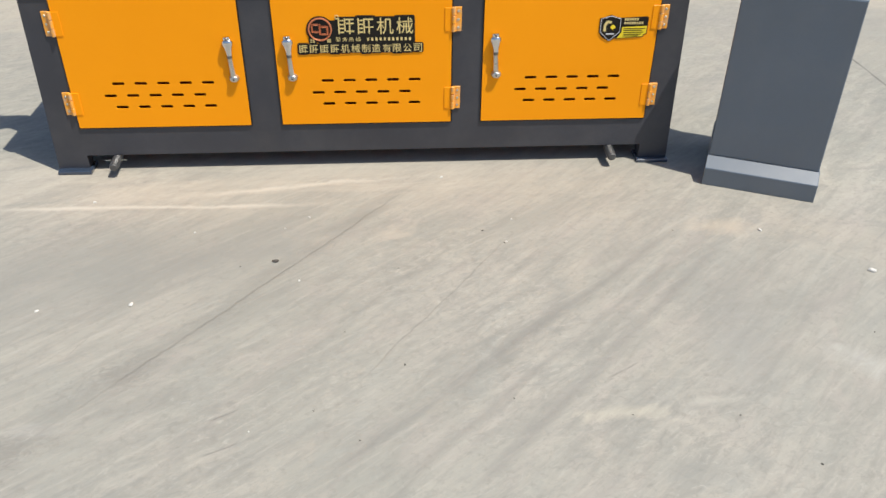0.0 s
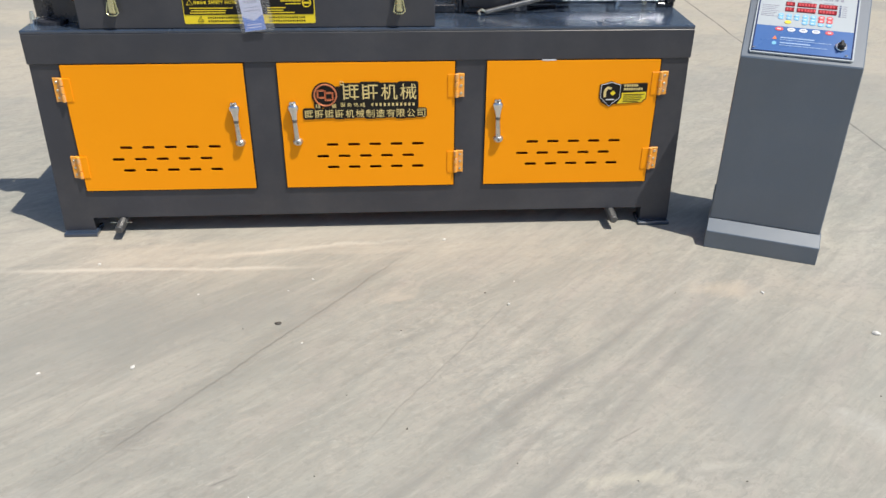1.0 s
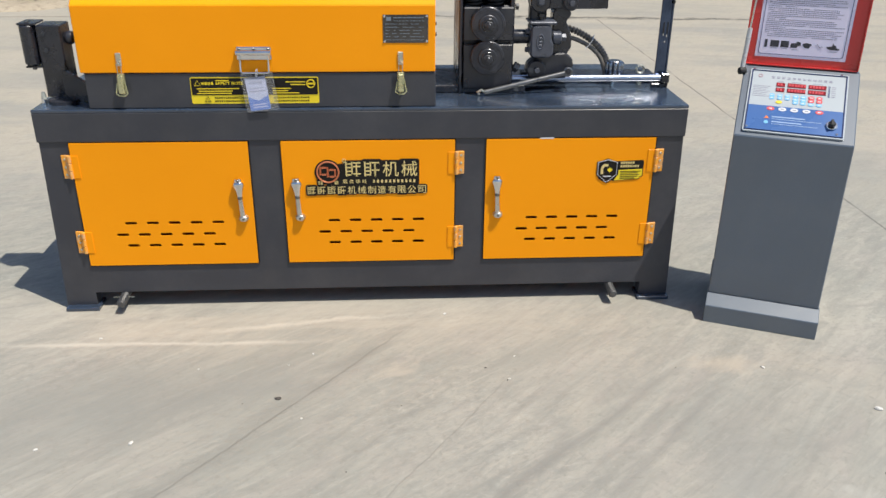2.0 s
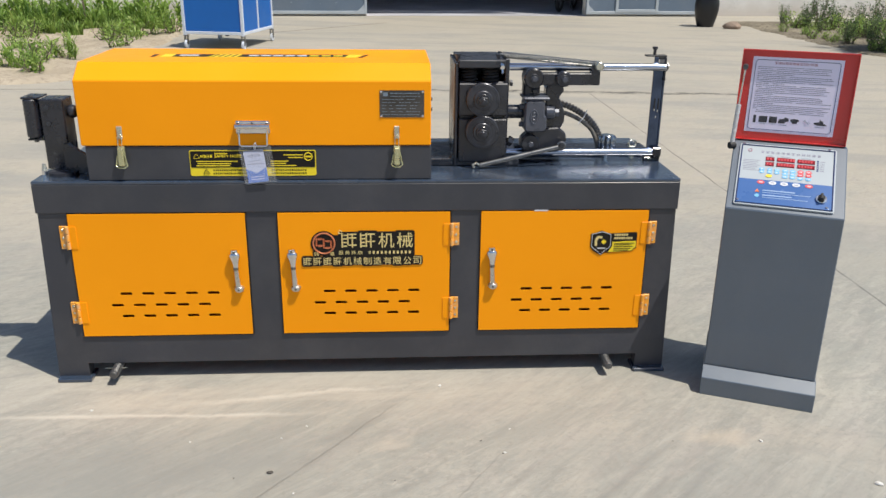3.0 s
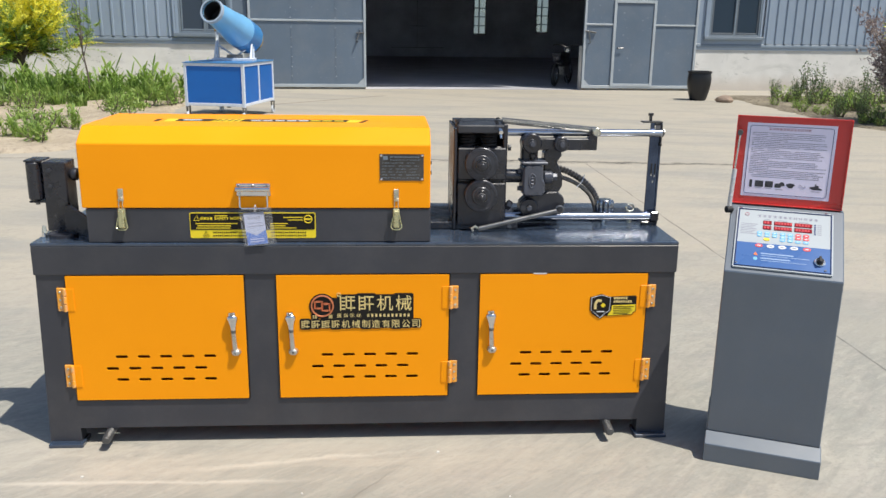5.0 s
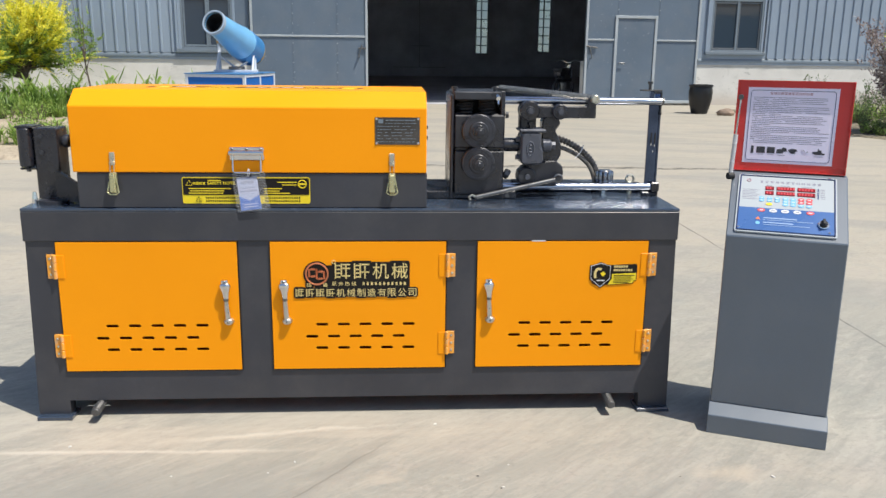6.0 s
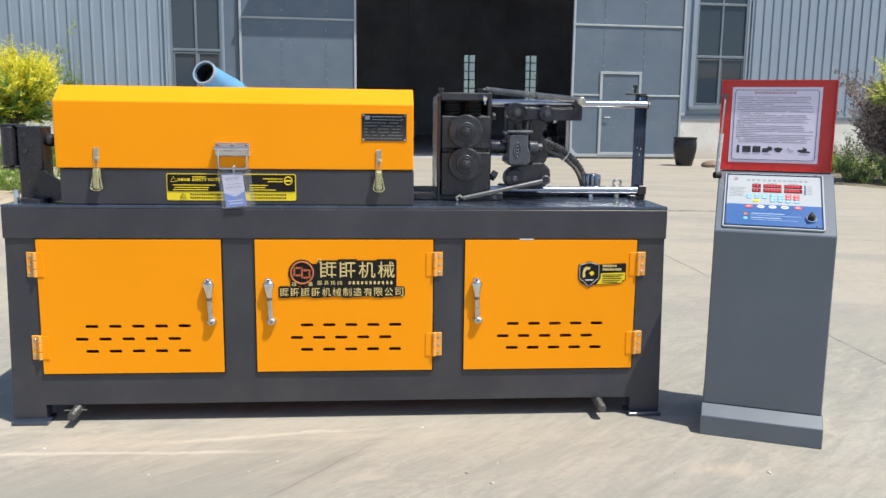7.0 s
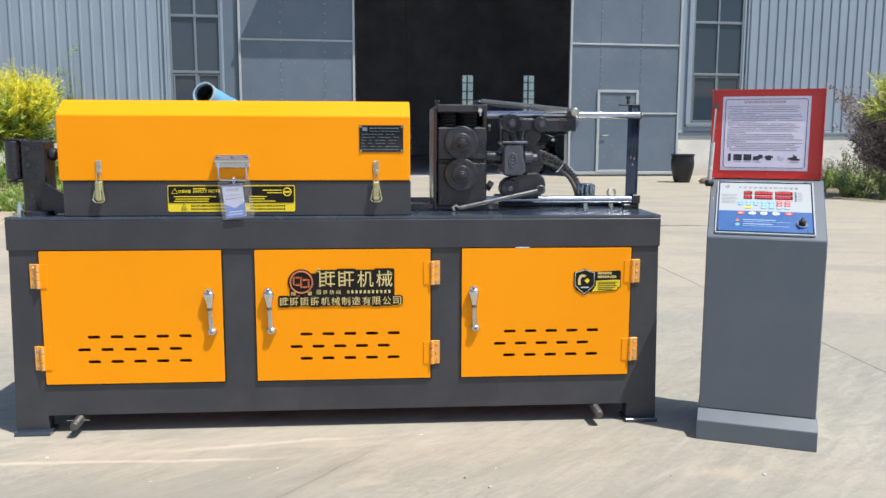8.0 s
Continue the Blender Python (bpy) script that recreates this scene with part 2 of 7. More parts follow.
def concrete_yard():
    m, n, l, p = node_mat("trowelled_concrete")
    pos = n.new("ShaderNodeTexCoord").outputs["Object"]
    sep = n.new("ShaderNodeSeparateXYZ")
    l.new(pos, sep.inputs[0])
    # trowel streaks that run slantwise across the slab
    def slant(angle, sx, sy):
        r = n.new("ShaderNodeMapping")
        r.inputs["Rotation"].default_value = (0, 0, radians(-angle))
        l.new(pos, r.inputs["Vector"])
        q = n.new("ShaderNodeMapping")
        q.inputs["Scale"].default_value = (sx, sy, 1.0)
        l.new(r.outputs[0], q.inputs["Vector"])
        return q.outputs[0]

    along, skew = slant(50, 0.5, 4.0), slant(30, 0.9, 5.0)
    streak = noise_node(n, l, along, 1.5, 7.0, 0.62, 0.35)
    streak2 = noise_node(n, l, skew, 3.0, 6.0, 0.62, 0.25)
    hair = noise_node(n, l, slant(52, 1.5, 26.0), 1.3, 4.0, 0.6, 0.2)
    broad = noise_node(n, l, pos, 0.5, 6.0, 0.6)
    patch = noise_node(n, l, pos, 1.7, 7.0, 0.65, 0.6)
    fine = noise_node(n, l, pos, 38.0, 5.0, 0.65)
    speck = noise_node(n, l, pos, 150.0, 2.0)
    near = ramp(n, l, sep.outputs[1], 4.6, 3.2)
    grit = ramp(n, l, sep.outputs[1], 3.0, 6.0, 1.0, 0.6)
    c = blend(n, l, ramp(n, l, broad, 0.36, 0.66), (0.290, 0.286, 0.246), (0.350, 0.324, 0.280))
    c = blend(n, l, calc(n, l, "MULTIPLY", ramp(n, l, streak, 0.46, 0.66, 0.0, 0.45), near), c, (0.226, 0.220, 0.192))
    c = blend(n, l, calc(n, l, "MULTIPLY", ramp(n, l, streak2, 0.46, 0.66, 0.0, 0.45), near), c, (0.228, 0.223, 0.197))
    sweep = noise_node(n, l, slant(48, 0.22, 6.0), 2.4, 3.0, 0.5, 0.15)
    c = blend(n, l, calc(n, l, "MULTIPLY", ramp(n, l, sweep, 0.55, 0.64, 0.0, 0.50), calc(n, l, "MULTIPLY", near, ramp(n, l, broad, 0.40, 0.56, 0.25, 1.0))), c, (0.222, 0.216, 0.190))
    c = blend(n, l, calc(n, l, "MULTIPLY", ramp(n, l, sweep, 0.42, 0.34, 0.0, 0.28), near), c, (0.405, 0.380, 0.325))
    c = blend(n, l, ramp(n, l, patch, 0.54, 0.72, 0.0, 0.55), c, (0.218, 0.216, 0.194))
    c = blend(n, l, ramp(n, l, patch, 0.44, 0.28, 0.0, 0.55), c, (0.395, 0.350, 0.285))
    # the yard behind is drier and dustier, with faint wheel marks
    dusty = noise_node(n, l, slant(-14, 0.35, 1.6), 1.1, 7.0, 0.62, 0.4)
    c = blend(n, l, ramp(n, l, sep.outputs[1], 2.9, 5.0, 0.0, 0.62), c, (0.405, 0.352, 0.270))
    c = blend(n, l, calc(n, l, "MULTIPLY", ramp(n, l, dusty, 0.48, 0.62, 0.0, 0.70), ramp(n, l, sep.outputs[1], 2.9, 4.2)), c, (0.262, 0.254, 0.226))
    c = blend(n, l, calc(n, l, "MULTIPLY", ramp(n, l, hair, 0.54, 0.70, 0.0, 0.34), near), c, (0.205, 0.196, 0.172))
    brush = noise_node(n, l, slant(38, 2.4, 34.0), 1.5, 5.0, 0.68, 0.5)
    c = blend(n, l, calc(n, l, "MULTIPLY", ramp(n, l, brush, 0.54, 0.68, 0.0, 0.42), near), c, (0.212, 0.208, 0.190))
    c = blend(n, l, calc(n, l, "MULTIPLY", ramp(n, l, brush, 0.46, 0.32, 0.0, 0.38), near), c, (0.410, 0.385, 0.335))
    tint = noise_node(n, l, slant(50, 1.0, 2.6), 3.4, 4.0, 0.6, 0.8)
    c = blend(n, l, ramp(n, l, tint, 0.52, 0.70, 0.0, 0.45), c, (0.345, 0.312, 0.275))
    c = blend(n, l, ramp(n, l, tint, 0.48, 0.30, 0.0, 0.40), c, (0.285, 0.288, 0.258))
    mottle = noise_node(n, l, slant(30, 1.0, 2.1), 6.5, 7.0, 0.66, 1.2)
    worked = ramp(n, l, noise_node(n, l, pos, 0.9, 3.0), 0.42, 0.58, 0.35, 1.0)
    grit = calc(n, l, "MULTIPLY", grit, worked)
    c = blend(n, l, calc(n, l, "MULTIPLY", ramp(n, l, mottle, 0.50, 0.66, 0.0, 0.55), grit), c, (0.225, 0.222, 0.200))
    c = blend(n, l, calc(n, l, "MULTIPLY", ramp(n, l, mottle, 0.48, 0.32, 0.0, 0.50), grit), c, (0.405, 0.375, 0.318))
    blot = noise_node(n, l, slant(25, 1.0, 1.7), 30.0, 6.0, 0.7, 1.0)
    c = blend(n, l, calc(n, l, "MULTIPLY", ramp(n, l, blot, 0.53, 0.68, 0.0, 0.60), grit), c, (0.210, 0.203, 0.180))
    c = blend(n, l, calc(n, l, "MULTIPLY", ramp(n, l, blot, 0.44, 0.28, 0.0, 0.58), grit), c, (0.42, 0.40, 0.35))
    c = blend(n, l, ramp(n, l, fine, 0.55, 0.70, 0.0, 0.42), c, (0.205, 0.195, 0.17))
    c = blend(n, l, ramp(n, l, speck, 0.70, 0.76, 0.0, 0.45), c, (0.17, 0.16, 0.14))
    nick = noise_node(n, l, slant(72, 5.0, 44.0), 1.6, 3.0, 0.5, 0.8)
    c = blend(n, l, ramp(n, l, nick, 0.74, 0.80, 0.0, 0.40), c, (0.17, 0.16, 0.145))
    # pale washed-out dust along the machine's front
    wash = ramp(n, l, noise_node(n, l, slant(3, 1.0, 5.0), 1.6, 8.0, 0.72, 0.9), 0.40, 0.62, 0.12, 0.52)
    strip = calc(n, l, "MULTIPLY", ramp(n, l, sep.outputs[1], 2.28, 2.45), ramp(n, l, sep.outputs[1], 2.85, 2.70))
    strip = calc(n, l, "MULTIPLY", strip, calc(n, l, "MULTIPLY", ramp(n, l, sep.outputs[0], 0.7, 0.0, 0.15, 1.0), ramp(n, l, sep.outputs[0], -3.4, -2.4)))
    c = blend(n, l, calc(n, l, "MULTIPLY", wash, strip), c, (0.46, 0.41, 0.335))

    def stain(x, y, rx, ry, angle, strength, col):
        """A soft worn or dusty patch with a ragged rim."""
        nonlocal c
        ca, sa = math.cos(radians(angle)), math.sin(radians(angle))
        dx, dy = calc(n, l, "SUBTRACT", sep.outputs[0], x), calc(n, l, "SUBTRACT", sep.outputs[1], y)
        u = calc(n, l, "ADD", calc(n, l, "MULTIPLY", dx, ca / rx), calc(n, l, "MULTIPLY", dy, sa / rx))
        v = calc(n, l, "ADD", calc(n, l, "MULTIPLY", dx, -sa / ry), calc(n, l, "MULTIPLY", dy, ca / ry))
        r = calc(n, l, "SQRT", calc(n, l, "ADD", calc(n, l, "MULTIPLY", u, u), calc(n, l, "MULTIPLY", v, v)))
        r = calc(n, l, "ADD", r, ramp(n, l, mottle, 0.25, 0.75, -0.7, 0.7))
        c = blend(n, l, ramp(n, l, r, 1.15, 0.0, 0.0, strength), c, col)

    stain(0.38, 1.335, 0.13, 0.030, 2, 0.70, (0.46, 0.425, 0.34))
    stain(0.60, 1.365, 0.12, 0.022, 4, 0.55, (0.42, 0.40, 0.345))
    stain(0.76, 1.62, 0.13, 0.30, -12, 0.36, (0.240, 0.236, 0.222))
    stain(0.92, 2.17, 0.12, 0.06, 0, 0.55, (0.43, 0.365, 0.285))
    stain(1.06, 1.50, 0.12, 0.05, -50, 0.40, (0.43, 0.42, 0.385))
    stain(0.49, 1.15, 0.10, 0.05, 10, 0.45, (0.222, 0.222, 0.20))
    stain(-1.05, 2.02, 0.62, 0.24, 14, 0.75, (0.226, 0.226, 0.204))
    stain(-0.42, 2.15, 0.10, 0.05, 0, 0.40, (0.42, 0.385, 0.32))
    stain(-1.05, 1.35, 0.09, 0.025, 0, 0.40, (0.43, 0.41, 0.37))
    stain(-0.60, 1.80, 0.16, 0.05, 45, 0.45, (0.215, 0.215, 0.19))
    stain(0.28, 2.25, 0.24, 0.07, 25, 0.45, (0.232, 0.228, 0.20))

    def line(p0, p1, width, wobble, strength, col, wscale=3.0, fade=0.2, rag=0.9):
        """A scratch, crack or other long mark from p0 to p1 that wavers."""
        nonlocal c
        d = Vector((p1[0] - p0[0], p1[1] - p0[1]))
        ln = d.length
        d.normalize()
        along = calc(n, l, "ADD", calc(n, l, "MULTIPLY", sep.outputs[0], d.x), calc(n, l, "MULTIPLY", sep.outputs[1], d.y))
        along = calc(n, l, "SUBTRACT", along, p0[0] * d.x + p0[1] * d.y)
        across = calc(n, l, "SUBTRACT", calc(n, l, "MULTIPLY", sep.outputs[0], d.y), calc(n, l, "MULTIPLY", sep.outputs[1], d.x))
        across = calc(n, l, "SUBTRACT", across, p0[0] * d.y - p0[1] * d.x)
        wob = ramp(n, l, noise_node(n, l, pos, wscale, 5.0, 0.65), 0.2, 0.8, -wobble, wobble)
        dist = calc(n, l, "ABSOLUTE", calc(n, l, "ADD", across, wob))
        if width > 0.01:
            dist = calc(n, l, "ADD", dist, ramp(n, l, blot, 0.3, 0.7, -rag * width, rag * width))
        k = ramp(n, l, dist, 0.0 if width > 0.01 else width * 0.4, width, strength, 0.0)
        ends = calc(n, l, "MULTIPLY", ramp(n, l, along, 0.0, fade * ln), ramp(n, l, along, ln, (1.0 - fade) * ln))
        worn = ramp(n, l, noise_node(n, l, pos, 4.0, 3.0), 0.34, 0.5, 0.25 if rag > 0.5 else 0.75, 1.0)
        k = calc(n, l, "MULTIPLY", calc(n, l, "MULTIPLY", k, ends), worn)
        c = blend(n, l, k, c, col)
        return k

    def tread(p0, p1, half, pitch, strength, col):
        """The chevron print of a tyre between two places."""
        nonlocal c
        d = Vector((p1[0] - p0[0], p1[1] - p0[1]))
        ln = d.length
        d.normalize()
        along = calc(n, l, "ADD", calc(n, l, "MULTIPLY", sep.outputs[0], d.x), calc(n, l, "MULTIPLY", sep.outputs[1], d.y))
        along = calc(n, l, "SUBTRACT", along, p0[0] * d.x + p0[1] * d.y)
        across = calc(n, l, "SUBTRACT", calc(n, l, "MULTIPLY", sep.outputs[0], d.y), calc(n, l, "MULTIPLY", sep.outputs[1], d.x))
        across = calc(n, l, "ABSOLUTE", calc(n, l, "SUBTRACT", across, p0[0] * d.y - p0[1] * d.x))
        wave = calc(n, l, "ADD", calc(n, l, "MULTIPLY", along, 6.283 / pitch), calc(n, l, "MULTIPLY", across, 4.4 / pitch))
        wave = calc(n, l, "SINE", calc(n, l, "ADD", wave, ramp(n, l, mottle, 0.2, 0.8, -1.2, 1.2)))
        k = calc(n, l, "MULTIPLY", ramp(n, l, wave, 0.1, 0.8, 0.0, strength), ramp(n, l, across, half, 0.7 * half))
        k = calc(n, l, "MULTIPLY", k, calc(n, l, "MULTIPLY", ramp(n, l, along, 0.0, 0.3 * ln), ramp(n, l, along, ln, 0.7 * ln)))
        c = blend(n, l, calc(n, l, "MULTIPLY", k, ramp(n, l, patch, 0.35, 0.55, 0.3, 1.0)), c, col)

    tread((0.30, 1.88), (0.80, 2.40), 0.085, 0.042, 0.20, (0.225, 0.215, 0.190))
    stain(-0.18, 2.19, 0.09, 0.05, 20, 0.50, (0.43, 0.375, 0.305))
    stain(-0.60, 2.10, 0.34, 0.12, 20, 0.45, (0.222, 0.222, 0.205))
    cuts = [
        line((2.07, 2.5), (2.05, 9.1), 0.008, 0.008, 0.8, (0.12, 0.11, 0.10), 3.0, 0.02),
        line((-0.2, 9.30), (4.9, 8.92), 0.075, 0.12, 1.0, (0.07, 0.065, 0.055), 2.2, 0.02, 0.7),
        line((-0.2, 9.16), (3.0, 9.00), 0.012, 0.06, 0.8, (0.12, 0.11, 0.10), 1.6, 0.05),
        line((-6.0, 9.27), (0.4, 9.27), 0.030, 0.012, 1.0, (0.10, 0.09, 0.08), 3.0, 0.02, 0.4),
        line((2.2, 3.45), (3.6, 2.65), 0.009, 0.05, 0.8, (0.14, 0.13, 0.12), 3.0, 0.05),
        line((-1.10, 1.26), (-0.10, 2.50), 0.0055, 0.012, 0.70, (0.17, 0.16, 0.14)),
        line((-0.98, 1.43), (-0.15, 2.45), 0.050, 0.02, 0.50, (0.215, 0.21, 0.185)),
        line((-1.25, 1.13), (-0.80, 1.62), 0.080, 0.02, 0.60, (0.20, 0.19, 0.168)),
        line((-0.32, 1.43), (0.21, 2.165), 0.0040, 0.012, 0.32, (0.17, 0.16, 0.14)),
        line((-1.60, 2.390), (-0.40, 2.376), 0.017, 0.022, 0.78, (0.51, 0.47, 0.40), 2.0, 0.26, 0.14),
        line((-0.95, 2.445), (-0.05, 2.565), 0.022, 0.030, 0.80, (0.48, 0.44, 0.37), 2.0, 0.3, 0.3),
        line((-0.40, 1.13), (0.80, 2.205), 0.026, 0.012, 0.48, (0.195, 0.187, 0.170), 2.0, 0.15, 0.35),
        line((-0.05, 1.08), (0.90, 2.10), 0.026, 0.012, 0.42, (0.198, 0.190, 0.174), 2.0, 0.12, 0.35),
        line((-0.22, 1.11), (0.80, 2.10), 0.018, 0.012, 0.45, (0.215, 0.205, 0.185), 2.0, 0.2, 0.35),
        line((0.10, 1.55), (0.72, 2.36), 0.020, 0.03, 0.30, (0.23, 0.22, 0.20)),
        line((0.25, 1.35), (0.80, 2.20), 0.016, 0.03, 0.25, (0.23, 0.22, 0.20)),
        line((-1.7, 1.75), (-0.75, 2.30), 0.050, 0.05, 0.30, (0.24, 0.235, 0.21)),
        line((-0.64, 1.36), (-0.57, 1.40), 0.004, 0.012, 0.45, (0.14, 0.13, 0.12)),
        line((-0.64, 1.25), (-0.55, 1.29), 0.004, 0.012, 0.45, (0.14, 0.13, 0.12)),
        line((0.36, 1.46), (0.46, 1.52), 0.004, 0.006, 0.7, (0.16, 0.15, 0.13)),
        # hose from the trolley to the left door, painted as a dark line
        line((-2.4, 15.8), (-0.2, 18.2), 0.05, 0.03, 1.0, (0.12, 0.10, 0.085), 3.0, 0.03, 0.3),
        line((-8.0, 14.2), (9.0, 14.6), 0.03, 0.02, 0.35, (0.22, 0.21, 0.2)),
    ]
    l.new(c, p.inputs["Base Color"])
    l.new(ramp(n, l, broad, 0.3, 0.7, 0.62, 0.82), p.inputs["Roughness"])
    h = calc(n, l, "ADD", calc(n, l, "MULTIPLY", fine, 0.6), calc(n, l, "ADD", calc(n, l, "MULTIPLY", hair, 0.5), blot))
    for k in cuts:
        h = calc(n, l, "SUBTRACT", h, calc(n, l, "MULTIPLY", k, 1.5))
    bumped(n, l, p, h, 0.35, 0.003)
    return m


YARD = concrete_yard()


def plaster_mat():
    m, n, l, p = node_mat("stained_plaster")
    pos = n.new("ShaderNodeTexCoord").outputs["Object"]
    sep = n.new("ShaderNodeSeparateXYZ")
    l.new(pos, sep.inputs[0])
    broad = noise_node(n, l, pos, 0.7, 6.0, 0.6)
    spot = noise_node(n, l, pos, 3.2, 5.0, 0.6, 0.5)
    fine = noise_node(n, l, pos, 30.0, 4.0)
    c = blend(n, l, ramp(n, l, broad, 0.3, 0.7), (0.58, 0.57, 0.54), (0.74, 0.73, 0.69))
    q = n.new("ShaderNodeMapping")
    q.inputs["Scale"].default_value = (0.55, 1.0, 1.5)
    l.new(pos, q.inputs["Vector"])
    smear = noise_node(n, l, q.outputs[0], 2.1, 6.0, 0.65, 0.8)
    peel = noise_node(n, l, q.outputs[0], 5.0, 6.0, 0.7, 0.9)
    c = blend(n, l, ramp(n, l, smear, 0.50, 0.70, 0.0, 0.5), c, (0.42, 0.42, 0.39))
    c = blend(n, l, calc(n, l, "MULTIPLY", ramp(n, l, peel, 0.59, 0.66, 0.0, 0.75), ramp(n, l, spot, 0.50, 0.58)), c, (0.24, 0.25, 0.24))
    c = blend(n, l, calc(n, l, "MULTIPLY", ramp(n, l, sep.outputs[2], 0.88, 1.04, 0.0, 0.7), ramp(n, l, smear, 0.35, 0.6, 0.35, 1.0)), c, (0.33, 0.34, 0.32))
    c = blend(n, l, ramp(n, l, calc(n, l, "ADD", sep.outputs[2], calc(n, l, "MULTIPLY", broad, 0.5)), 0.65, 0.35, 0.0, 0.6), c, (0.47, 0.40, 0.33))
    l.new(c, p.inputs["Base Color"])
    p.inputs["Roughness"].default_value = 0.85
    bumped(n, l, p, fine, 0.4, 0.004)
    return m


PLASTER = plaster_mat()


def soil_mat(name, dry, pale, dark, cover):
    m, n, l, p = node_mat(name)
    pos = n.new("ShaderNodeTexCoord").outputs["Object"]
    a = noise_node(n, l, pos, 1.2, 7.0, 0.65)
    b = noise_node(n, l, pos, 14.0, 5.0, 0.65)
    c = blend(n, l, ramp(n, l, a, 0.3, 0.7), dry, pale)
    c = blend(n, l, ramp(n, l, b, 0.5, 0.66, 0.0, cover), c, dark)
    l.new(c, p.inputs["Base Color"])
    p.inputs["Roughness"].default_value = 0.95
    bumped(n, l, p, b, 0.9, 0.03)
    return m


SOIL = soil_mat("dry_garden_soil", (0.30, 0.245, 0.175), (0.47, 0.40, 0.30), (0.15, 0.12, 0.09), 0.5)
LITTER = soil_mat("leaf_strewn_soil", (0.125, 0.105, 0.075), (0.28, 0.24, 0.17), (0.05, 0.042, 0.03), 0.95)


# ---- mesh tools ----
def thing(name, m, label, category, group="", kind=""):
    ob = new(name)
    ob.matrix_basis = m
    ob.empty_display_size = 0.1
    return tagged(ob, label, category, group, kind)


FINE_PRINT = {"gold_mark", "number_bar", "fine_print", "digits", "flutes", "spray_nozzles", "title_bars", "stem", "leaves", "crown", "lower_leaves"}


def part(name, bm, material, parent, label="", smooth=False):
    """Links a bmesh as one mesh object under a thing or a part."""
    me = bpy.data.meshes.new(name)
    bmesh.ops.recalc_face_normals(bm, faces=bm.faces)
    bm.to_mesh(me)
    bm.free()
    me.materials.append(material)
    if smooth:
        me.shade_smooth()
        me.set_sharp_from_angle(angle=radians(38))
    ob = new(name, me)
    ob.parent = parent
    return tagged(ob, label, kind="stuff" if name in FINE_PRINT else "")


def repeat(name, src, spots, label=""):
    """More of one small part, at other places, on the same mesh; src stands at the first spot."""
    for p in spots[1:]:
        ob = new(name, src.data)
        ob.parent = src.parent
        ob.location = Vector(p) - Vector(spots[0])
        tagged(ob, label)


def raw(name, verts, faces, material, parent=None, label="", smooth=False):
    me = bpy.data.meshes.new(name)
    me.from_pydata(verts, [], faces)
    me.materials.append(material)
    if smooth:
        me.shade_smooth()
    ob = new(name, me)
    ob.parent = parent
    return tagged(ob, label, kind="stuff" if name in FINE_PRINT else "")


def box(x0, x1, y0, y1, z0, z1, r=0.0, bm=None, seg=1):
    """A box with rounded edges."""
    b = bmesh.new()
    bmesh.ops.create_cube(b, size=1.0)
    for v in b.verts:
        v.co = ((x0 + x1) / 2 + v.co.x * (x1 - x0), (y0 + y1) / 2 + v.co.y * (y1 - y0), (z0 + z1) / 2 + v.co.z * (z1 - z0))
    if r:
        bmesh.ops.bevel(b, geom=b.edges[:], offset=r, segments=seg, profile=0.6, affect="EDGES")
    return merge(bm, b)


def merge(bm, b):
    if bm is None:
        return b
    me = bpy.data.meshes.new("join")
    b.to_mesh(me)
    b.free()
    bm.from_mesh(me)
    bpy.data.meshes.remove(me)
    return bm


def prism(pts, a, b_, axis="y", r=0.0, bm=None):
    """An outline drawn in the two other axes, run along one axis from a to b_."""
    put = {"y": lambda p, t: (p[0], t, p[1]), "x": lambda p, t: (t, p[0], p[1]), "z": lambda p, t: (p[0], p[1], t)}[axis]
    b = bmesh.new()
    f = b.faces.new([b.verts.new(put(p, a)) for p in pts])
    ext = bmesh.ops.extrude_face_region(b, geom=[f])
    for v in ext["geom"]:
        if isinstance(v, bmesh.types.BMVert):
            v.co = Vector(v.co) + Vector(put((0, 0), b_ - a))
    if r:
        bmesh.ops.recalc_face_normals(b, faces=b.faces)
        bmesh.ops.bevel(b, geom=b.edges[:], offset=r, segments=1, affect="EDGES")
    return merge(bm, b)


def tube(pts, radii, seg=12, bm=None, cap=True):
    """A round bar, pipe or bent rod along a line of places."""
    pts = [Vector(p) for p in pts]
    if isinstance(radii, (int, float)):
        radii = [radii] * len(pts)
    b = bmesh.new()
    t0 = (pts[1] - pts[0]).normalized()
    u = t0.orthogonal().normalized()
    rings = []
    for k, p in enumerate(pts):
        t = (pts[min(k + 1, len(pts) - 1)] - pts[max(k - 1, 0)]).normalized()
        u = (u - t * u.dot(t)).normalized()
        w = t.cross(u)
        rings.append([b.verts.new(p + (u * math.cos(2 * math.pi * j / seg) + w * math.sin(2 * math.pi * j / seg)) * radii[k]) for j in range(seg)])
    for r0, r1 in zip(rings, rings[1:]):
        for j in range(seg):
            b.faces.new((r0[j], r0[(j + 1) % seg], r1[(j + 1) % seg], r1[j]))
    if cap:
        b.faces.new(rings[0][::-1])
        b.faces.new(rings[-1])
    return merge(bm, b)


def disc(c, axis, r, length, seg=28, bm=None, edge=0.0):
    """A round plate or boss, centred at c on its near face, run along axis; edge rounds its rim."""
    a = Vector({"x": (1, 0, 0), "y": (0, 1, 0), "z": (0, 0, 1)}[axis])
    c = Vector(c)
    if edge:
        return tube([c, c + a * edge, c + a * (length - edge), c + a * length], [r - edge, r, r, r - edge], seg, bm)
    return tube([c, c + a * length], r, seg, bm)


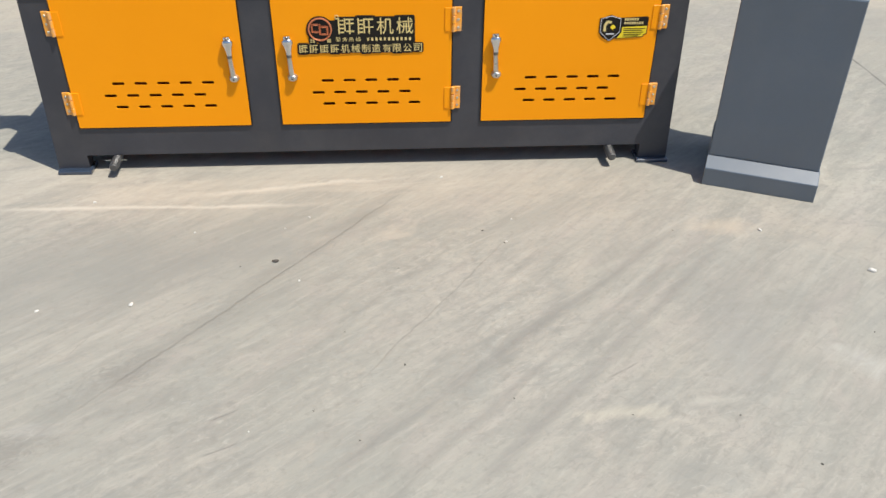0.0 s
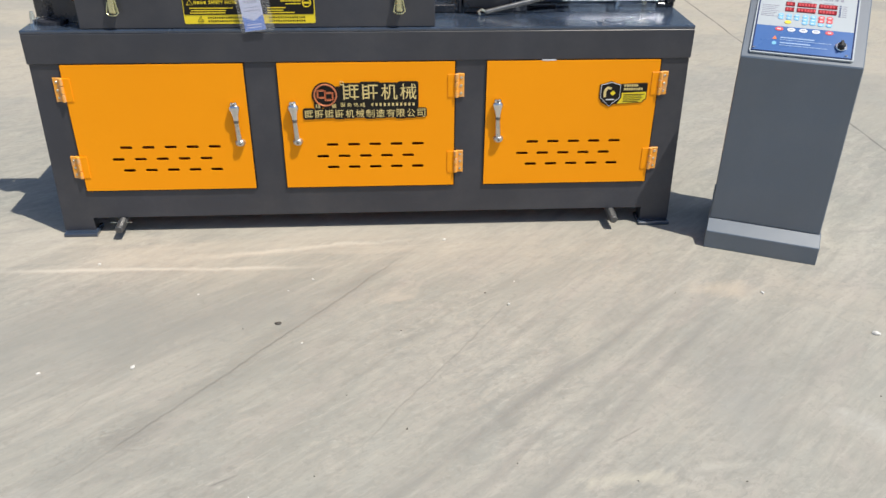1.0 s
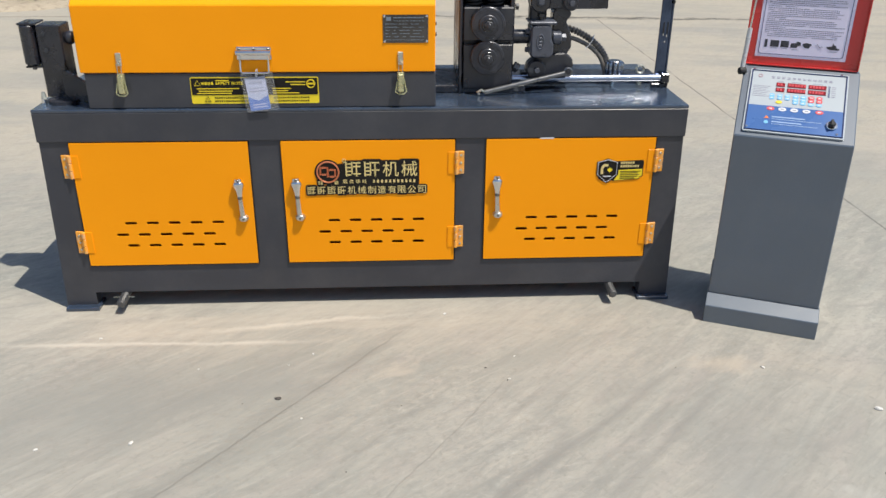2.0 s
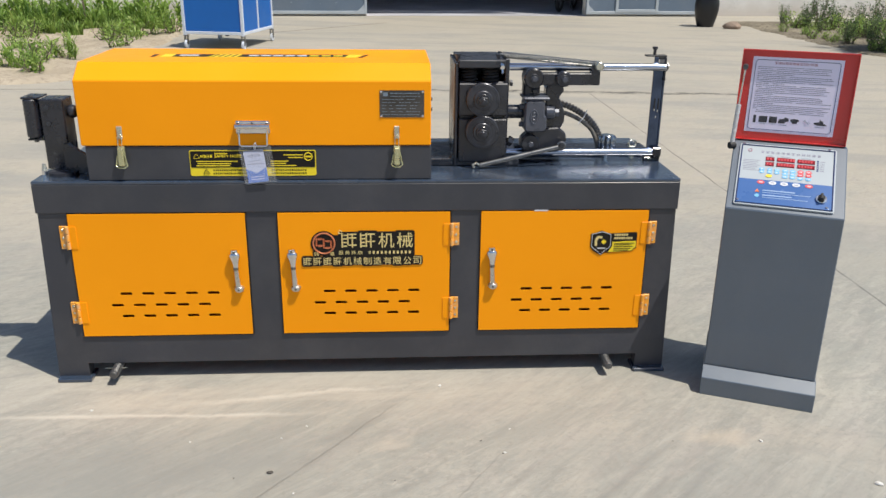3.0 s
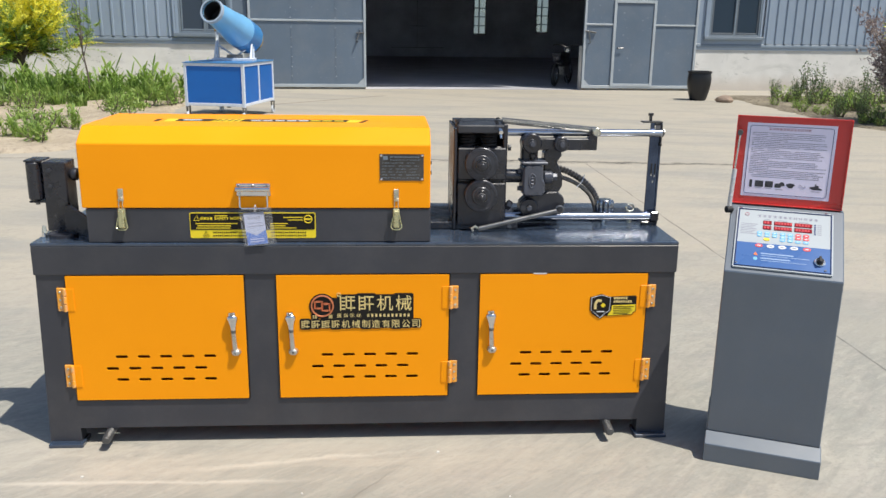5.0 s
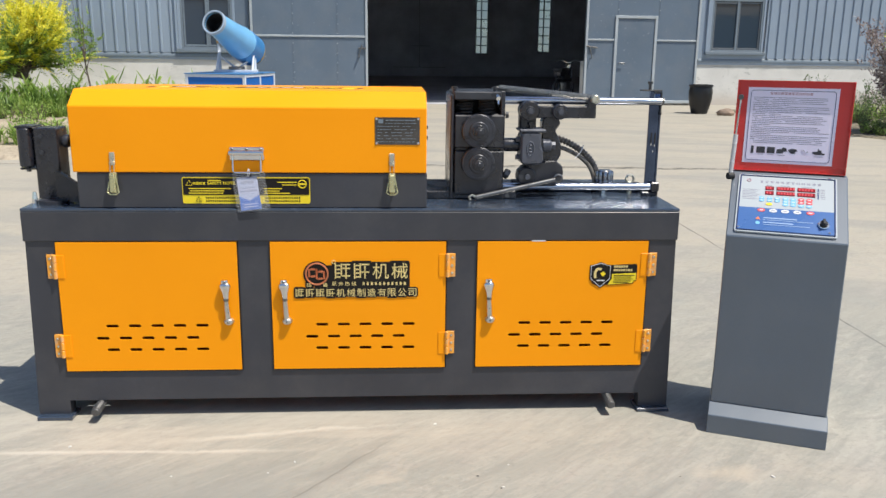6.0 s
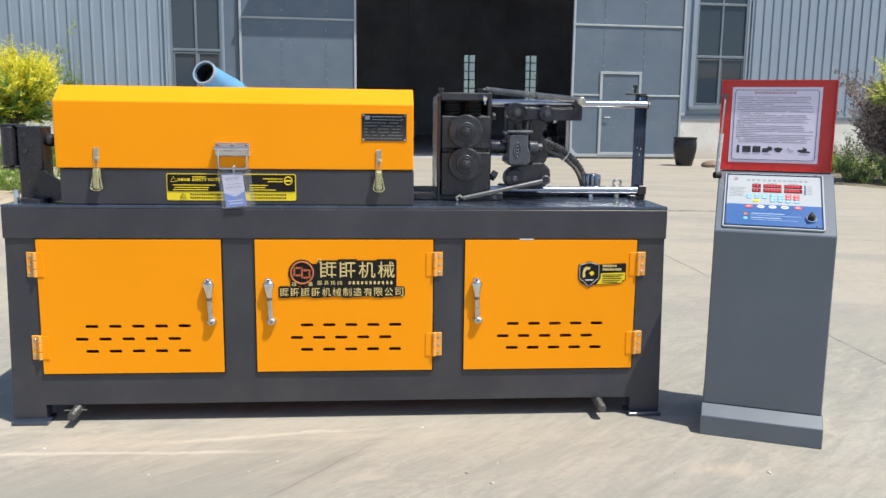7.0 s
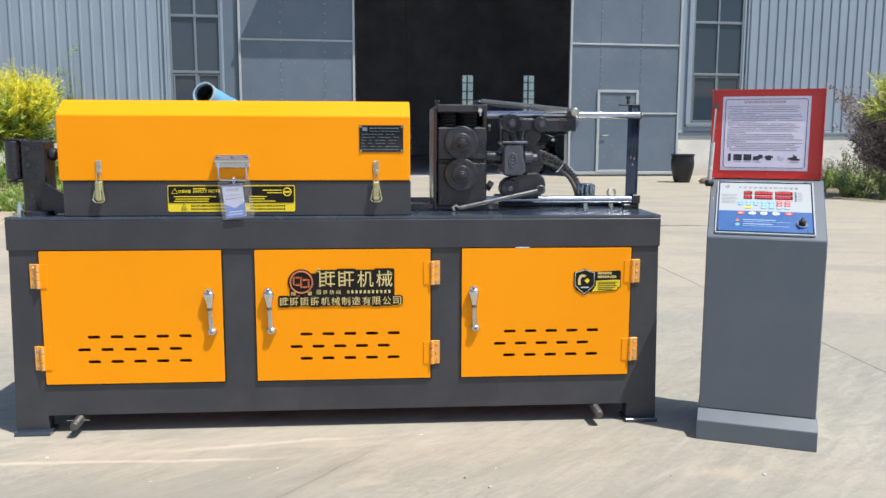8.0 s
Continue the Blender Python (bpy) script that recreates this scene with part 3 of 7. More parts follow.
def ring(c, axis, r, wire, seg=20, bm=None):
    c = Vector(c)
    n1 = {"x": (0, 1, 0), "y": (1, 0, 0), "z": (1, 0, 0)}[axis]
    n2 = {"x": (0, 0, 1), "y": (0, 0, 1), "z": (0, 1, 0)}[axis]
    pts = [c + (Vector(n1) * math.cos(2 * math.pi * k / seg) + Vector(n2) * math.sin(2 * math.pi * k / seg)) * r for k in range(seg + 1)]
    return tube(pts, wire, 8, bm, cap=False)


def coil(p0, p1, r, wire, turns, bm=None, step=10):
    p0, p1 = Vector(p0), Vector(p1)
    t = (p1 - p0).normalized()
    u = t.orthogonal().normalized()
    w = t.cross(u)
    nn = int(turns * step)
    pts = [p0.lerp(p1, k / nn) + (u * math.cos(2 * math.pi * k / step) + w * math.sin(2 * math.pi * k / step)) * r for k in range(nn + 1)]
    return tube(pts, wire, 5, bm)


def slotted(x0, x1, z0, z1, y0, y1, holes, corner=0.004, bm=None):
    """A sheet with rounded corners and slots cut through it; holes: (x, z, half length, half height)."""
    b = bmesh.new()

    def loop(pts):
        vs = [b.verts.new((x, y0, z)) for x, z in pts]
        return [b.edges.new((vs[k], vs[(k + 1) % len(vs)])) for k in range(len(vs))]

    def rounded(cx, cz, hx, hz, r, k=4):
        out = []
        for sx, sz, a0 in ((1, 1, 0), (-1, 1, 90), (-1, -1, 180), (1, -1, 270)):
            for j in range(k + 1):
                a = radians(a0 + 90 * j / k)
                out.append((cx + sx * (hx - r) + r * math.cos(a), cz + sz * (hz - r) + r * math.sin(a)))
        return out

    edges = loop(rounded((x0 + x1) / 2, (z0 + z1) / 2, (x1 - x0) / 2, (z1 - z0) / 2, corner))
    for x, z, hx, hz in holes:
        edges += loop(rounded(x, z, hx, hz, hz * 0.96, 3))
    bmesh.ops.triangle_fill(b, edges=edges, use_beauty=True)
    ext = bmesh.ops.extrude_face_region(b, geom=b.faces[:])
    for v in ext["geom"]:
        if isinstance(v, bmesh.types.BMVert):
            v.co.y = y1
    return merge(bm, b)


def plate(x0, x1, z0, z1, y, t=0.0012, bm=None):
    """A thin print, film or label whose face looks to -y."""
    return box(x0, x1, y - t, y, z0, z1, 0.0, bm)


def strokes(cx, cz, w, h, y, seed, bm=None, t=0.0010):
    """One block of plain bars of a mark's size."""
    rnd = random.Random(seed)
    a, b_, z0, z1 = cx - w * 0.48, cx + w * 0.48, cz - h * 0.48, cz + h * 0.48
    bar = h * 0.105
    kind = rnd.randrange(3)
    if kind == 0:      # an upright beside a stack of bars
        m = a + w * rnd.uniform(0.26, 0.40)
        bm = plate(a + w * 0.10, a + w * 0.10 + 2 * bar, z0, z1, y, t, bm)
        a = m
    elif kind == 1:    # a long bar over a narrower stack
        bm = plate(a, b_, z1 - 2 * bar, z1, y, t, bm)
        z1 -= 3.4 * bar
        a, b_ = a + w * rnd.uniform(0.0, 0.2), b_ - w * rnd.uniform(0.0, 0.2)
    else:              # two stacks
        m = cx + w * rnd.uniform(-0.15, 0.10)
        for k in range(3):
            zz = z0 + (z1 - z0) * (k + 0.5) / 3
            bm = plate(a, m - w * 0.05, zz - bar, zz + bar, y, t, bm)
        a = m + w * 0.06
    nn = 3 if z1 - z0 < h * 0.8 else 4
    for k in range(nn):
        zz = z0 + (z1 - z0) * (k + 0.5) / nn
        bm = plate(a + w * rnd.uniform(0, 0.08), b_ - w * rnd.uniform(0, 0.08), zz - bar * 0.9, zz + bar * 0.9, y, t, bm)
    return bm


def words(body, size, x, z, y, material, parent, label=""):
    """Readable words as a flat mesh that looks to -y, from their left end at x."""
    cu = bpy.data.curves.new("words", "FONT")
    cu.body, cu.size, cu.extrude = body, size, 0.0005
    cu.space_character = 1.05
    cu.offset = size * 0.02
    tmp = bpy.data.objects.new("words", cu)
    scene.collection.objects.link(tmp)
    me = bpy.data.meshes.new_from_object(tmp.evaluated_get(bpy.context.evaluated_depsgraph_get()))
    bpy.data.objects.remove(tmp)
    me.transform(pose(x, y, z, 90, 0, 0))
    me.materials.clear()
    me.materials.append(material)
    ob = new("lettering", me)
    ob.parent = parent
    return tagged(ob, label)


def glyph(body, cx, cz, w, h, y, material, parent):
    """One readable character as a flat mesh fitted to its box, looking to -y."""
    cu = bpy.data.curves.new("words", "FONT")
    cu.body, cu.size, cu.extrude, cu.offset, cu.resolution_u = body, 1.0, 0.01, 0.003, 3
    tmp = bpy.data.objects.new("words", cu)
    scene.collection.objects.link(tmp)
    me = bpy.data.meshes.new_from_object(tmp.evaluated_get(bpy.context.evaluated_depsgraph_get()))
    bpy.data.objects.remove(tmp)
    xs, ys = [v.co.x for v in me.vertices], [v.co.y for v in me.vertices]
    x0, y0, sx, sy = min(xs), min(ys), w / (max(xs) - min(xs)), h / (max(ys) - min(ys))
    for v in me.vertices:
        v.co = (cx - w / 2 + (v.co.x - x0) * sx, y - 0.0006 - v.co.z * 0.02, cz - h / 2 + (v.co.y - y0) * sy)
    me.materials.clear()
    me.materials.append(material)
    ob = new("lettering", me)
    ob.parent = parent
    return ob


def plain_mark(cx, cz, w, h, y, seed, t=0.0010):
    """A plain block of thin bars and uprights, of a mark's size."""
    rnd = random.Random(seed)
    a, b_, z0, z1, bar = cx - w * 0.47, cx + w * 0.47, cz - h * 0.48, cz + h * 0.48, h * 0.042
    m = a + w * rnd.uniform(0.36, 0.54)
    bm = plate(a, a + 2 * bar, z0, z1, y, t)
    bm = plate(m - 2 * bar, m, z0 + h * rnd.uniform(0, 0.2), z1, y, t, bm)
    bm = plate(m + w * 0.2, m + w * 0.2 + 2 * bar, z0, z1 - h * rnd.uniform(0.1, 0.3), y, t, bm)
    for k in range(4):
        zz = z0 + (z1 - z0) * (k + 0.45) / 4
        bm = plate(a + 2.4 * bar, m - 2.4 * bar, zz - bar, zz + bar, y, t, bm)
        if k % 2 == seed % 2 or k == 3:
            bm = plate(m + 0.02 * w, b_, zz + 0.5 * bar, zz + 2.5 * bar, y, t, bm)
    return bm


# ---- the yard ----
def make_ground():
    half = 260.0
    xs = [-half, -60, -20, -8, -4, -2, -1, 0, 1, 2, 4, 8, 20, 60, half]
    ys = [-half, -60, -20, -8, -3, 0, 1, 2, 3, 4, 6, 9, 13, 20, 40, 90, half]
    verts = [(x, y, 0.0) for y in ys for x in xs]
    w = len(xs)
    faces = [(r * w + c, r * w + c + 1, (r + 1) * w + c + 1, (r + 1) * w + c) for r in range(len(ys) - 1) for c in range(w - 1)]
    return tagged(raw("ground", verts, faces, YARD), "pale grey trowelled concrete yard with streaks and cracks", "ground", kind="structure")


make_ground()


def soil_bed(name, outline, label, seed, material, relief=1.0):
    """A low bed of loose soil with an uneven rim."""
    rnd = random.Random(seed)
    cx = sum(p[0] for p in outline) / len(outline)
    cy = sum(p[1] for p in outline) / len(outline)
    rim = []
    for (xa, ya), (xb, yb) in zip(outline, outline[1:] + outline[:1]):
        nn = max(2, int(math.hypot(xb - xa, yb - ya) / 0.25))
        for k in range(nn):
            f = k / nn
            rim.append((xa + (xb - xa) * f + rnd.uniform(-0.07, 0.07), ya + (yb - ya) * f + rnd.uniform(-0.07, 0.07)))
    verts, faces = [], []
    rings = (1.0, 0.97, 0.90, 0.78, 0.6, 0.4, 0.2)
    for s in rings:
        for x, y in rim:
            px, py = cx + (x - cx) * s, cy + (y - cy) * s
            zz = -0.01 if s == 1.0 else 0.045 * relief + 0.07 * relief * noise.noise((px * 1.3, py * 1.3, seed)) * (1 if s < 0.95 else 0.4)
            verts.append((px, py, max(zz, -0.01 if s == 1.0 else 0.010)))
    nr = len(rim)
    for r in range(len(rings) - 1):
        for k in range(nr):
            faces.append((r * nr + k, r * nr + (k + 1) % nr, (r + 1) * nr + (k + 1) % nr, (r + 1) * nr + k))
    verts.append((cx, cy, 0.05))
    last = (len(rings) - 1) * nr
    faces += [(last + k, last + (k + 1) % nr, len(verts) - 1) for k in range(nr)]
    return tagged(raw(name, verts, faces, material, smooth=True), label, "soil", kind="structure")


soil_bed("garden_soil", [(-15, 9.3), (-4.6, 9.5), (-3.85, 9.9), (-3.75, 12.5), (-3.85, 15.5), (-4.6, 18.6), (-15, 18.2)], "dry brown soil of the planted bed beside the workshop", 3, SOIL)
soil_bed("garden_soil", [(7.45, 18.9), (7.35, 15.0), (7.3, 13.0), (7.6, 12.1), (15, 11.2), (17, 19.6)], "brown soil strewn with dead leaves under the shrubs", 5, LITTER, 0.55)

# ---- the workshop behind ----
SHOP = thing("workshop", pose(2.5, 20.25, 0, 0, 0, 4.4), "blue-grey metal-clad workshop with wide open sliding doors", "building")
U0, U1, TOP = -16.0, 18.0, 8.3          # ends of the front wall, eaves
DL, DR, DTOP = -3.2, 2.06, 5.2          # the wide doorway
PL = 1.06                               # top of the plastered base


def cladding(u0, u1, z0, z1):
    """Trapezoid-ribbed sheet: flat pans and narrow raised ribs."""
    verts, faces, pitch = [], [], 0.245
    prof = []
    k0 = math.floor(u0 / pitch)
    u = k0 * pitch
    while u < u1:
        prof += [(u, 0.0), (u + 0.185, 0.0), (u + 0.197, -0.030), (u + 0.232, -0.030)]
        u += pitch
    prof = [(min(max(a, u0), u1), b) for a, b in prof if u0 - 0.3 <= a <= u1 + 0.3]
    clean = [prof[0]]
    for q in prof[1:]:
        if q[0] > clean[-1][0] + 1e-4:
            clean.append(q)
    for a, b in clean:
        verts += [(a, b, z0), (a, b, z1)]
    faces = [(2 * k, 2 * k + 2, 2 * k + 3, 2 * k + 1) for k in range(len(clean) - 1)]
    return verts, faces


WIN_L, WIN_R = (-7.42, -6.27), (5.27, 6.62)
W_LO, W_HI = 1.24, 5.0
raw("cladding", *cladding(U0, WIN_L[0] - 0.12, PL + 0.1, TOP), CLADDING, SHOP)
raw("cladding", *cladding(WIN_R[1] + 0.12, U1, PL + 0.1, TOP), CLADDING, SHOP)
raw("cladding", *cladding(WIN_L[0] - 0.12, WIN_R[1] + 0.12, DTOP + 0.1, TOP), CLADDING, SHOP, "ribbed sheet over the doorway")
# left strip takes the doors' darker slate tone, the right one the cladding's
part("wall_strip", box(WIN_L[1] + 0.05, -5.9, 0.0, 0.10, PL, DTOP + 0.1), SLATESHEET, SHOP)
part("wall_strip", box(4.93, WIN_R[0] - 0.05, 0.0, 0.10, PL, DTOP + 0.1), CLADDING, SHOP)
for a, b in (WIN_L, WIN_R):
    part("wall_strip", box(a - 0.12, b + 0.12, 0.0, 0.10, PL, W_LO - 0.02 + 0.06 * (a > 0)), CLADDING, SHOP)
for a, b in ((U0, DL), (DR, U1)):
    part("base_wall", box(a, b, 0.012, 0.25, -0.02, PL, 0.01), PLASTER, SHOP, "stained whitewashed plaster base wall")
for a, b in ((U0, -5.97), (4.99, U1)):
    part("drip_flashing", prism([(-0.024, PL - 0.005), (-0.024, PL + 0.035), (-0.012, PL + 0.075), (0.02, PL + 0.105), (0.02, PL - 0.005)], a, b, "x"), WINFRAME, SHOP)
    part("drip_flashing", box(a, b, -0.012, 0.0, PL - 0.06, PL - 0.008), CLADDING, SHOP)
part("lintel", box(DL - 2.9, DR + 3.1, 0.03, 0.20, DTOP, DTOP + 0.25), SLATESHEET, SHOP)


def window(u0, u1, lo, hi, bars, name_label, glass, inner):
    """A steel window: outer frame, mullion, transoms, panes and a darker opening sash below."""
    w = part("window", box(u0 - 0.12, u1 + 0.12, -0.075, 0.03, lo - 0.075, lo, 0.006), WINFRAME, SHOP, name_label)
    for a, b in ((u0 - 0.12, u0 - 0.07), (u0 - 0.065, u0), (u1, u1 + 0.05)):
        part("jamb", box(a, b, -0.055 if b < u0 else -0.04, 0.03, lo, hi + 0.1, 0.004), CLADDING, w)
    part("head", box(u0 - 0.12, u1 + 0.12, -0.055, 0.03, hi + 0.1, hi + 0.2, 0.004), CLADDING, w)
    part("frame", frame_bm(u0, u1, lo, hi, 0.05, -0.03, 0.05), WINFRAME, w)
    mid = (u0 + u1) / 2
    part("mullion", box(mid - 0.025, mid + 0.025, -0.02, 0.04, lo + 0.05, hi - 0.05, 0.004), WINFRAME, w)
    edges = [lo] + list(bars) + [hi]
    for z in bars:
        part("transom", box(u0 + 0.05, u1 - 0.05, -0.025, 0.038, z - 0.03, z + 0.03, 0.004), WINFRAME, w)
    for z0, z1 in zip(edges, edges[1:]):
        for a, b in ((u0 + 0.05, mid - 0.025), (mid + 0.025, u1 - 0.05)):
            pane = part("pane", box(a, b, 0.012, 0.018, z0 + 0.03, z1 - 0.03), glass, w)
            pane.visible_shadow = False
    for a, b, y in ((u0 + 0.06, mid + 0.02, -0.015), (mid + 0.03, u1 - 0.055, -0.008)):
        part("sash", frame_bm(a, b, lo + 0.06, bars[0] - 0.05, 0.035, y, y + 0.019), inner, w)
    return w


def frame_bm(x0, x1, z0, z1, t, y0, y1, bm=None):
    """A four-sided frame with butted corners."""
    bm = box(x0, x0 + t, y0, y1, z0, z1, 0.003, bm)
    bm = box(x1 - t, x1, y0, y1, z0, z1, 0.003, bm)
    bm = box(x0 + t, x1 - t, y0, y1, z0, z0 + t, 0.003, bm)
    return box(x0 + t, x1 - t, y0, y1, z1 - t, z1, 0.003, bm)


window(*WIN_L, W_LO, W_HI, (2.44, 3.70), "grey steel window with dusty panes", PANE, WINFRAME)
window(*WIN_R, W_LO + 0.08, W_HI, (2.56, 3.84), "grey steel window with clean dark panes", DARKPANE, DARKSASH)


def leaf_door(u0, u1, rails, label, y=-0.06):
    d = part("sliding_door", box(u0, u1, y, y + 0.05, 0.05, DTOP + 0.1), LEAFCHIPPED, SHOP, label)
    w = 0.055
    for a in (u0, u1 - w):
        part("edge_trim", box(a, a + w, y - 0.03, y, 0.05, DTOP + 0.1, 0.004), TRIMPALE, d)
    for z in rails:
        part("rail", box(u0 + w, u1 - w, y - 0.022, y, z - 0.022, z + 0.022, 0.004), TRIMPALE, d)
    part("bottom_rail", box(u0 + w, u1 - w, y - 0.025, y, 0.05, 0.12, 0.004), TRIMPALE, d)
    return d, y


rnd = random.Random(11)
left_leaf, LY = leaf_door(-5.88, -3.2, (1.56, 3.20, 4.85), "slate-grey sheet-steel sliding door, pushed open")
right_leaf, RY = leaf_door(2.06, 4.95, (3.25, 4.85), "slate-grey sheet-steel sliding door with a small door in it")
for a, b in ((2.115, 2.79), (3.87, 4.895)):
    part("rail", box(a, b, RY - 0.022, RY, 1.55, 1.59, 0.004), TRIMPALE, right_leaf)
for d, y, cols in ((left_leaf, LY, (-4.92, -3.90)), (right_leaf, RY, (2.86, 3.90))):
    for u in cols:
        part("sheet_seam", box(u - 0.006, u + 0.006, y - 0.006, y, 0.13 if d is left_leaf else 2.15, 5.2), SLATESHEET, d)
        spots = [(u + rnd.uniform(-0.012, 0.012), y - 0.009, 0.3 + 0.22 * k) for k in range(22)]
        spots = [q for q in spots if d is left_leaf or q[2] > 2.2]
        repeat("rivet", part("rivet", disc(spots[0], "y", 0.012, 0.008, 8), TRIMPALE, d), spots)
wicket = part("wicket_door", box(2.86, 3.79, RY - 0.012, RY - 0.001, 0.14, 2.07, 0.003), LEAFCHIPPED, right_leaf, "small personnel door in the leaf")
part("frame", frame_bm(2.79, 3.86, 0.10, 2.145, 0.065, RY - 0.035, RY), TRIMPALE, wicket)
part("handle", tube([(2.93, RY - 0.012, 1.02), (2.93, RY - 0.06, 1.02), (3.06, RY - 0.06, 1.02)], 0.012, 8), DARK_IRON, wicket)
part("handle", tube([(-3.34, LY, 1.36), (-3.34, LY - 0.07, 1.36), (-3.42, LY - 0.08, 1.12), (-3.40, LY, 1.10)], 0.016, 8), STEEL, left_leaf)
part("bolt", tube([(-3.42, LY - 0.02, 1.30), (-3.24, LY - 0.03, 1.30)], 0.02, 8), STEEL, left_leaf)
part("handle", tube([(2.16, RY, 1.40), (2.16, RY - 0.07, 1.40), (2.22, RY - 0.08, 1.14), (2.20, RY, 1.12)], 0.016, 8), STEEL, right_leaf)
part("bolt", tube([(2.09, RY - 0.03, 1.42), (2.36, RY - 0.03, 1.38)], 0.02, 8), STEEL, right_leaf)
for c in ((-3.255, 0.12, 1), (2.115, 0.12, -1)):
    part("corner_gusset", prism([(c[0], 0.12), (c[0] - c[2] * 0.15, 0.12), (c[0], 0.27)], -0.085, -0.061), TRIMPALE, left_leaf if c[2] > 0 else right_leaf)
# sheet over the doorway, out of view; slanted end fitted to its shadow's edge
part("unseen_canopy", prism([(-4.945, 0.0), (-5.19, -0.72), (2.35, -0.72), (1.9, 0.0)], 5.02, 5.08, "z"), CLADDING, SHOP)

# dark hall behind the doorway
H0, H1, HD, HT = -14.0, 16.0, 22.0, 8.1
part("hall_floor", box(H0, H1, 0.05, HD, -0.3, 0.006), HALLFLOOR, SHOP)
part("hall_side", box(H0 - 0.2, H0, 0.25, HD, 0.006, HT), HALL, SHOP)
part("hall_side", box(H1, H1 + 0.2, 0.25, HD, 0.006, HT), HALL, SHOP)
part("roof", prism([(-0.4, TOP), (HD / 2, TOP + 2.0), (HD + 0.4, TOP), (HD + 0.4, TOP + 0.15), (HD / 2, TOP + 2.15), (-0.4, TOP + 0.15)], H0 - 2, H1 + 2, "x"), CLADDING, SHOP)
part("roof_lining", box(H0, H1, 0.3, HD, HT - 0.05, HT), HALL, SHOP)
for a, b, lo, hi in ((H0, -3.3, PL, HT), (2.16, H1, PL, HT), (-3.3, 2.16, DTOP + 0.26, HT)):
    segs = [(a, b)]
    for w0, w1 in (WIN_L, WIN_R):
        segs = [q2 for q in segs for q2 in (((q[0], w0), (w1, q[1])) if q[0] < w0 and w1 < q[1] and lo < 2 else (q,))]
    for s0, s1 in segs:
        part("wall_lining", box(s0, s1, 0.13, 0.24, lo, hi), HALL, SHOP)
    for w0, w1 in (WIN_L, WIN_R):
        if a < w0 and w1 < b and lo < 2:
            part("wall_lining", box(w0, w1, 0.13, 0.24, lo, W_LO), HALL, SHOP)
            part("wall_lining", box(w0, w1, 0.13, 0.24, W_HI, hi), HALL, SHOP)
# far wall with two tall barred windows and slatted vents above them
FAR = [(3.28, 3.93, 1.10, 4.06, 6.35, 7.40), (6.47, 7.13, 1.22, 4.10, 6.40, 7.35)]
VENT = [(FAR[0][0] - 0.34, FAR[0][1] + 0.20, 6.35, 7.75), (FAR[1][0] - 0.20, FAR[1][1] + 1.50, 6.30, 7.75)]
ZV = 5.4
cut = [H0] + [v for f in FAR for v in f[:2]] + [H1]
for a, b in zip(cut[::2], cut[1::2]):
    part("far_wall", box(a, b, HD, HD + 0.2, 0.006, ZV), HALL, SHOP)
cut = [H0] + [v for f in VENT for v in f[:2]] + [H1]
for a, b in zip(cut[::2], cut[1::2]):
    part("far_wall", box(a, b, HD, HD + 0.2, ZV, HT), HALL, SHOP)
for a, b, lo, hi, v0, v1 in FAR:
    for z0, z1 in ((0.006, lo), (hi, ZV)):
        part("far_wall", box(a, b, HD, HD + 0.2, z0, z1), HALL, SHOP)
    far = part("far_window", frame_bm(a, b, lo, hi, 0.05, HD + 0.05, HD + 0.1), WINFRAME, SHOP, "tall barred window in the far wall of the hall")
    part("mullion", box(a + 0.26, a + 0.32, HD + 0.05, HD + 0.1, lo + 0.05, hi - 0.05), WINFRAME, far)
    for k in range(1, 7):
        z = lo + (hi - lo) * k / 7
        part("bar", box(a + 0.05, b - 0.05, HD + 0.055, HD + 0.095, z - 0.025, z + 0.025), WINFRAME, far)
    part("pane", box(a + 0.05, b - 0.05, HD + 0.11, HD + 0.12, lo + 0.05, hi - 0.05), FARPANE, far).visible_shadow = False
for a, b, v0, v1 in VENT:
    for z0, z1 in ((ZV, v0), (v1, HT)):
        part("far_wall", box(a, b, HD, HD + 0.2, z0, z1), HALL, SHOP)
    vent = part("wall_vent", frame_bm(a, b, v0, v1, 0.03, HD + 0.02, HD + 0.1), HALL, SHOP, "slatted vent high in the far wall")
    step = (v1 - v0 - 0.06) / 7
    for k in range(7):
        z = v0 + 0.03 + step * k
        part("slat", box(a + 0.03, b - 0.03, HD + 0.03, HD + 0.12, z, z + step - 0.005 - 0.004 * (k % 2)), HALL, vent)
    nn = int((b - a) / 0.42)
    for k in range(1, nn):
        u = a + (b - a) * k / nn
        part("stile", box(u - 0.05, u + 0.05, HD + 0.02, HD + 0.029, v0 + 0.03, v1 - 0.03), HALL, vent)
# pale bars built in place of reflection-like lines deep in the hall
tee = thing("reflection_bars", SHOP.matrix_basis @ pose(0.38, 21.2, 0), "thin pale crossed bars standing in for reflection lines in the dark hall", "rail")
part("bar", box(-1.28, 1.30, -0.02, 0.02, 0.44, 0.475), TRIMPALE, tee)
part("bar", box(-0.35, 0.50, -0.015, 0.015, 1.46, 1.48), WINFRAME, tee)
part("rod", box(-0.012, 0.012, -0.012, 0.012, 0.475, 8.04), TRIMPALE, tee)

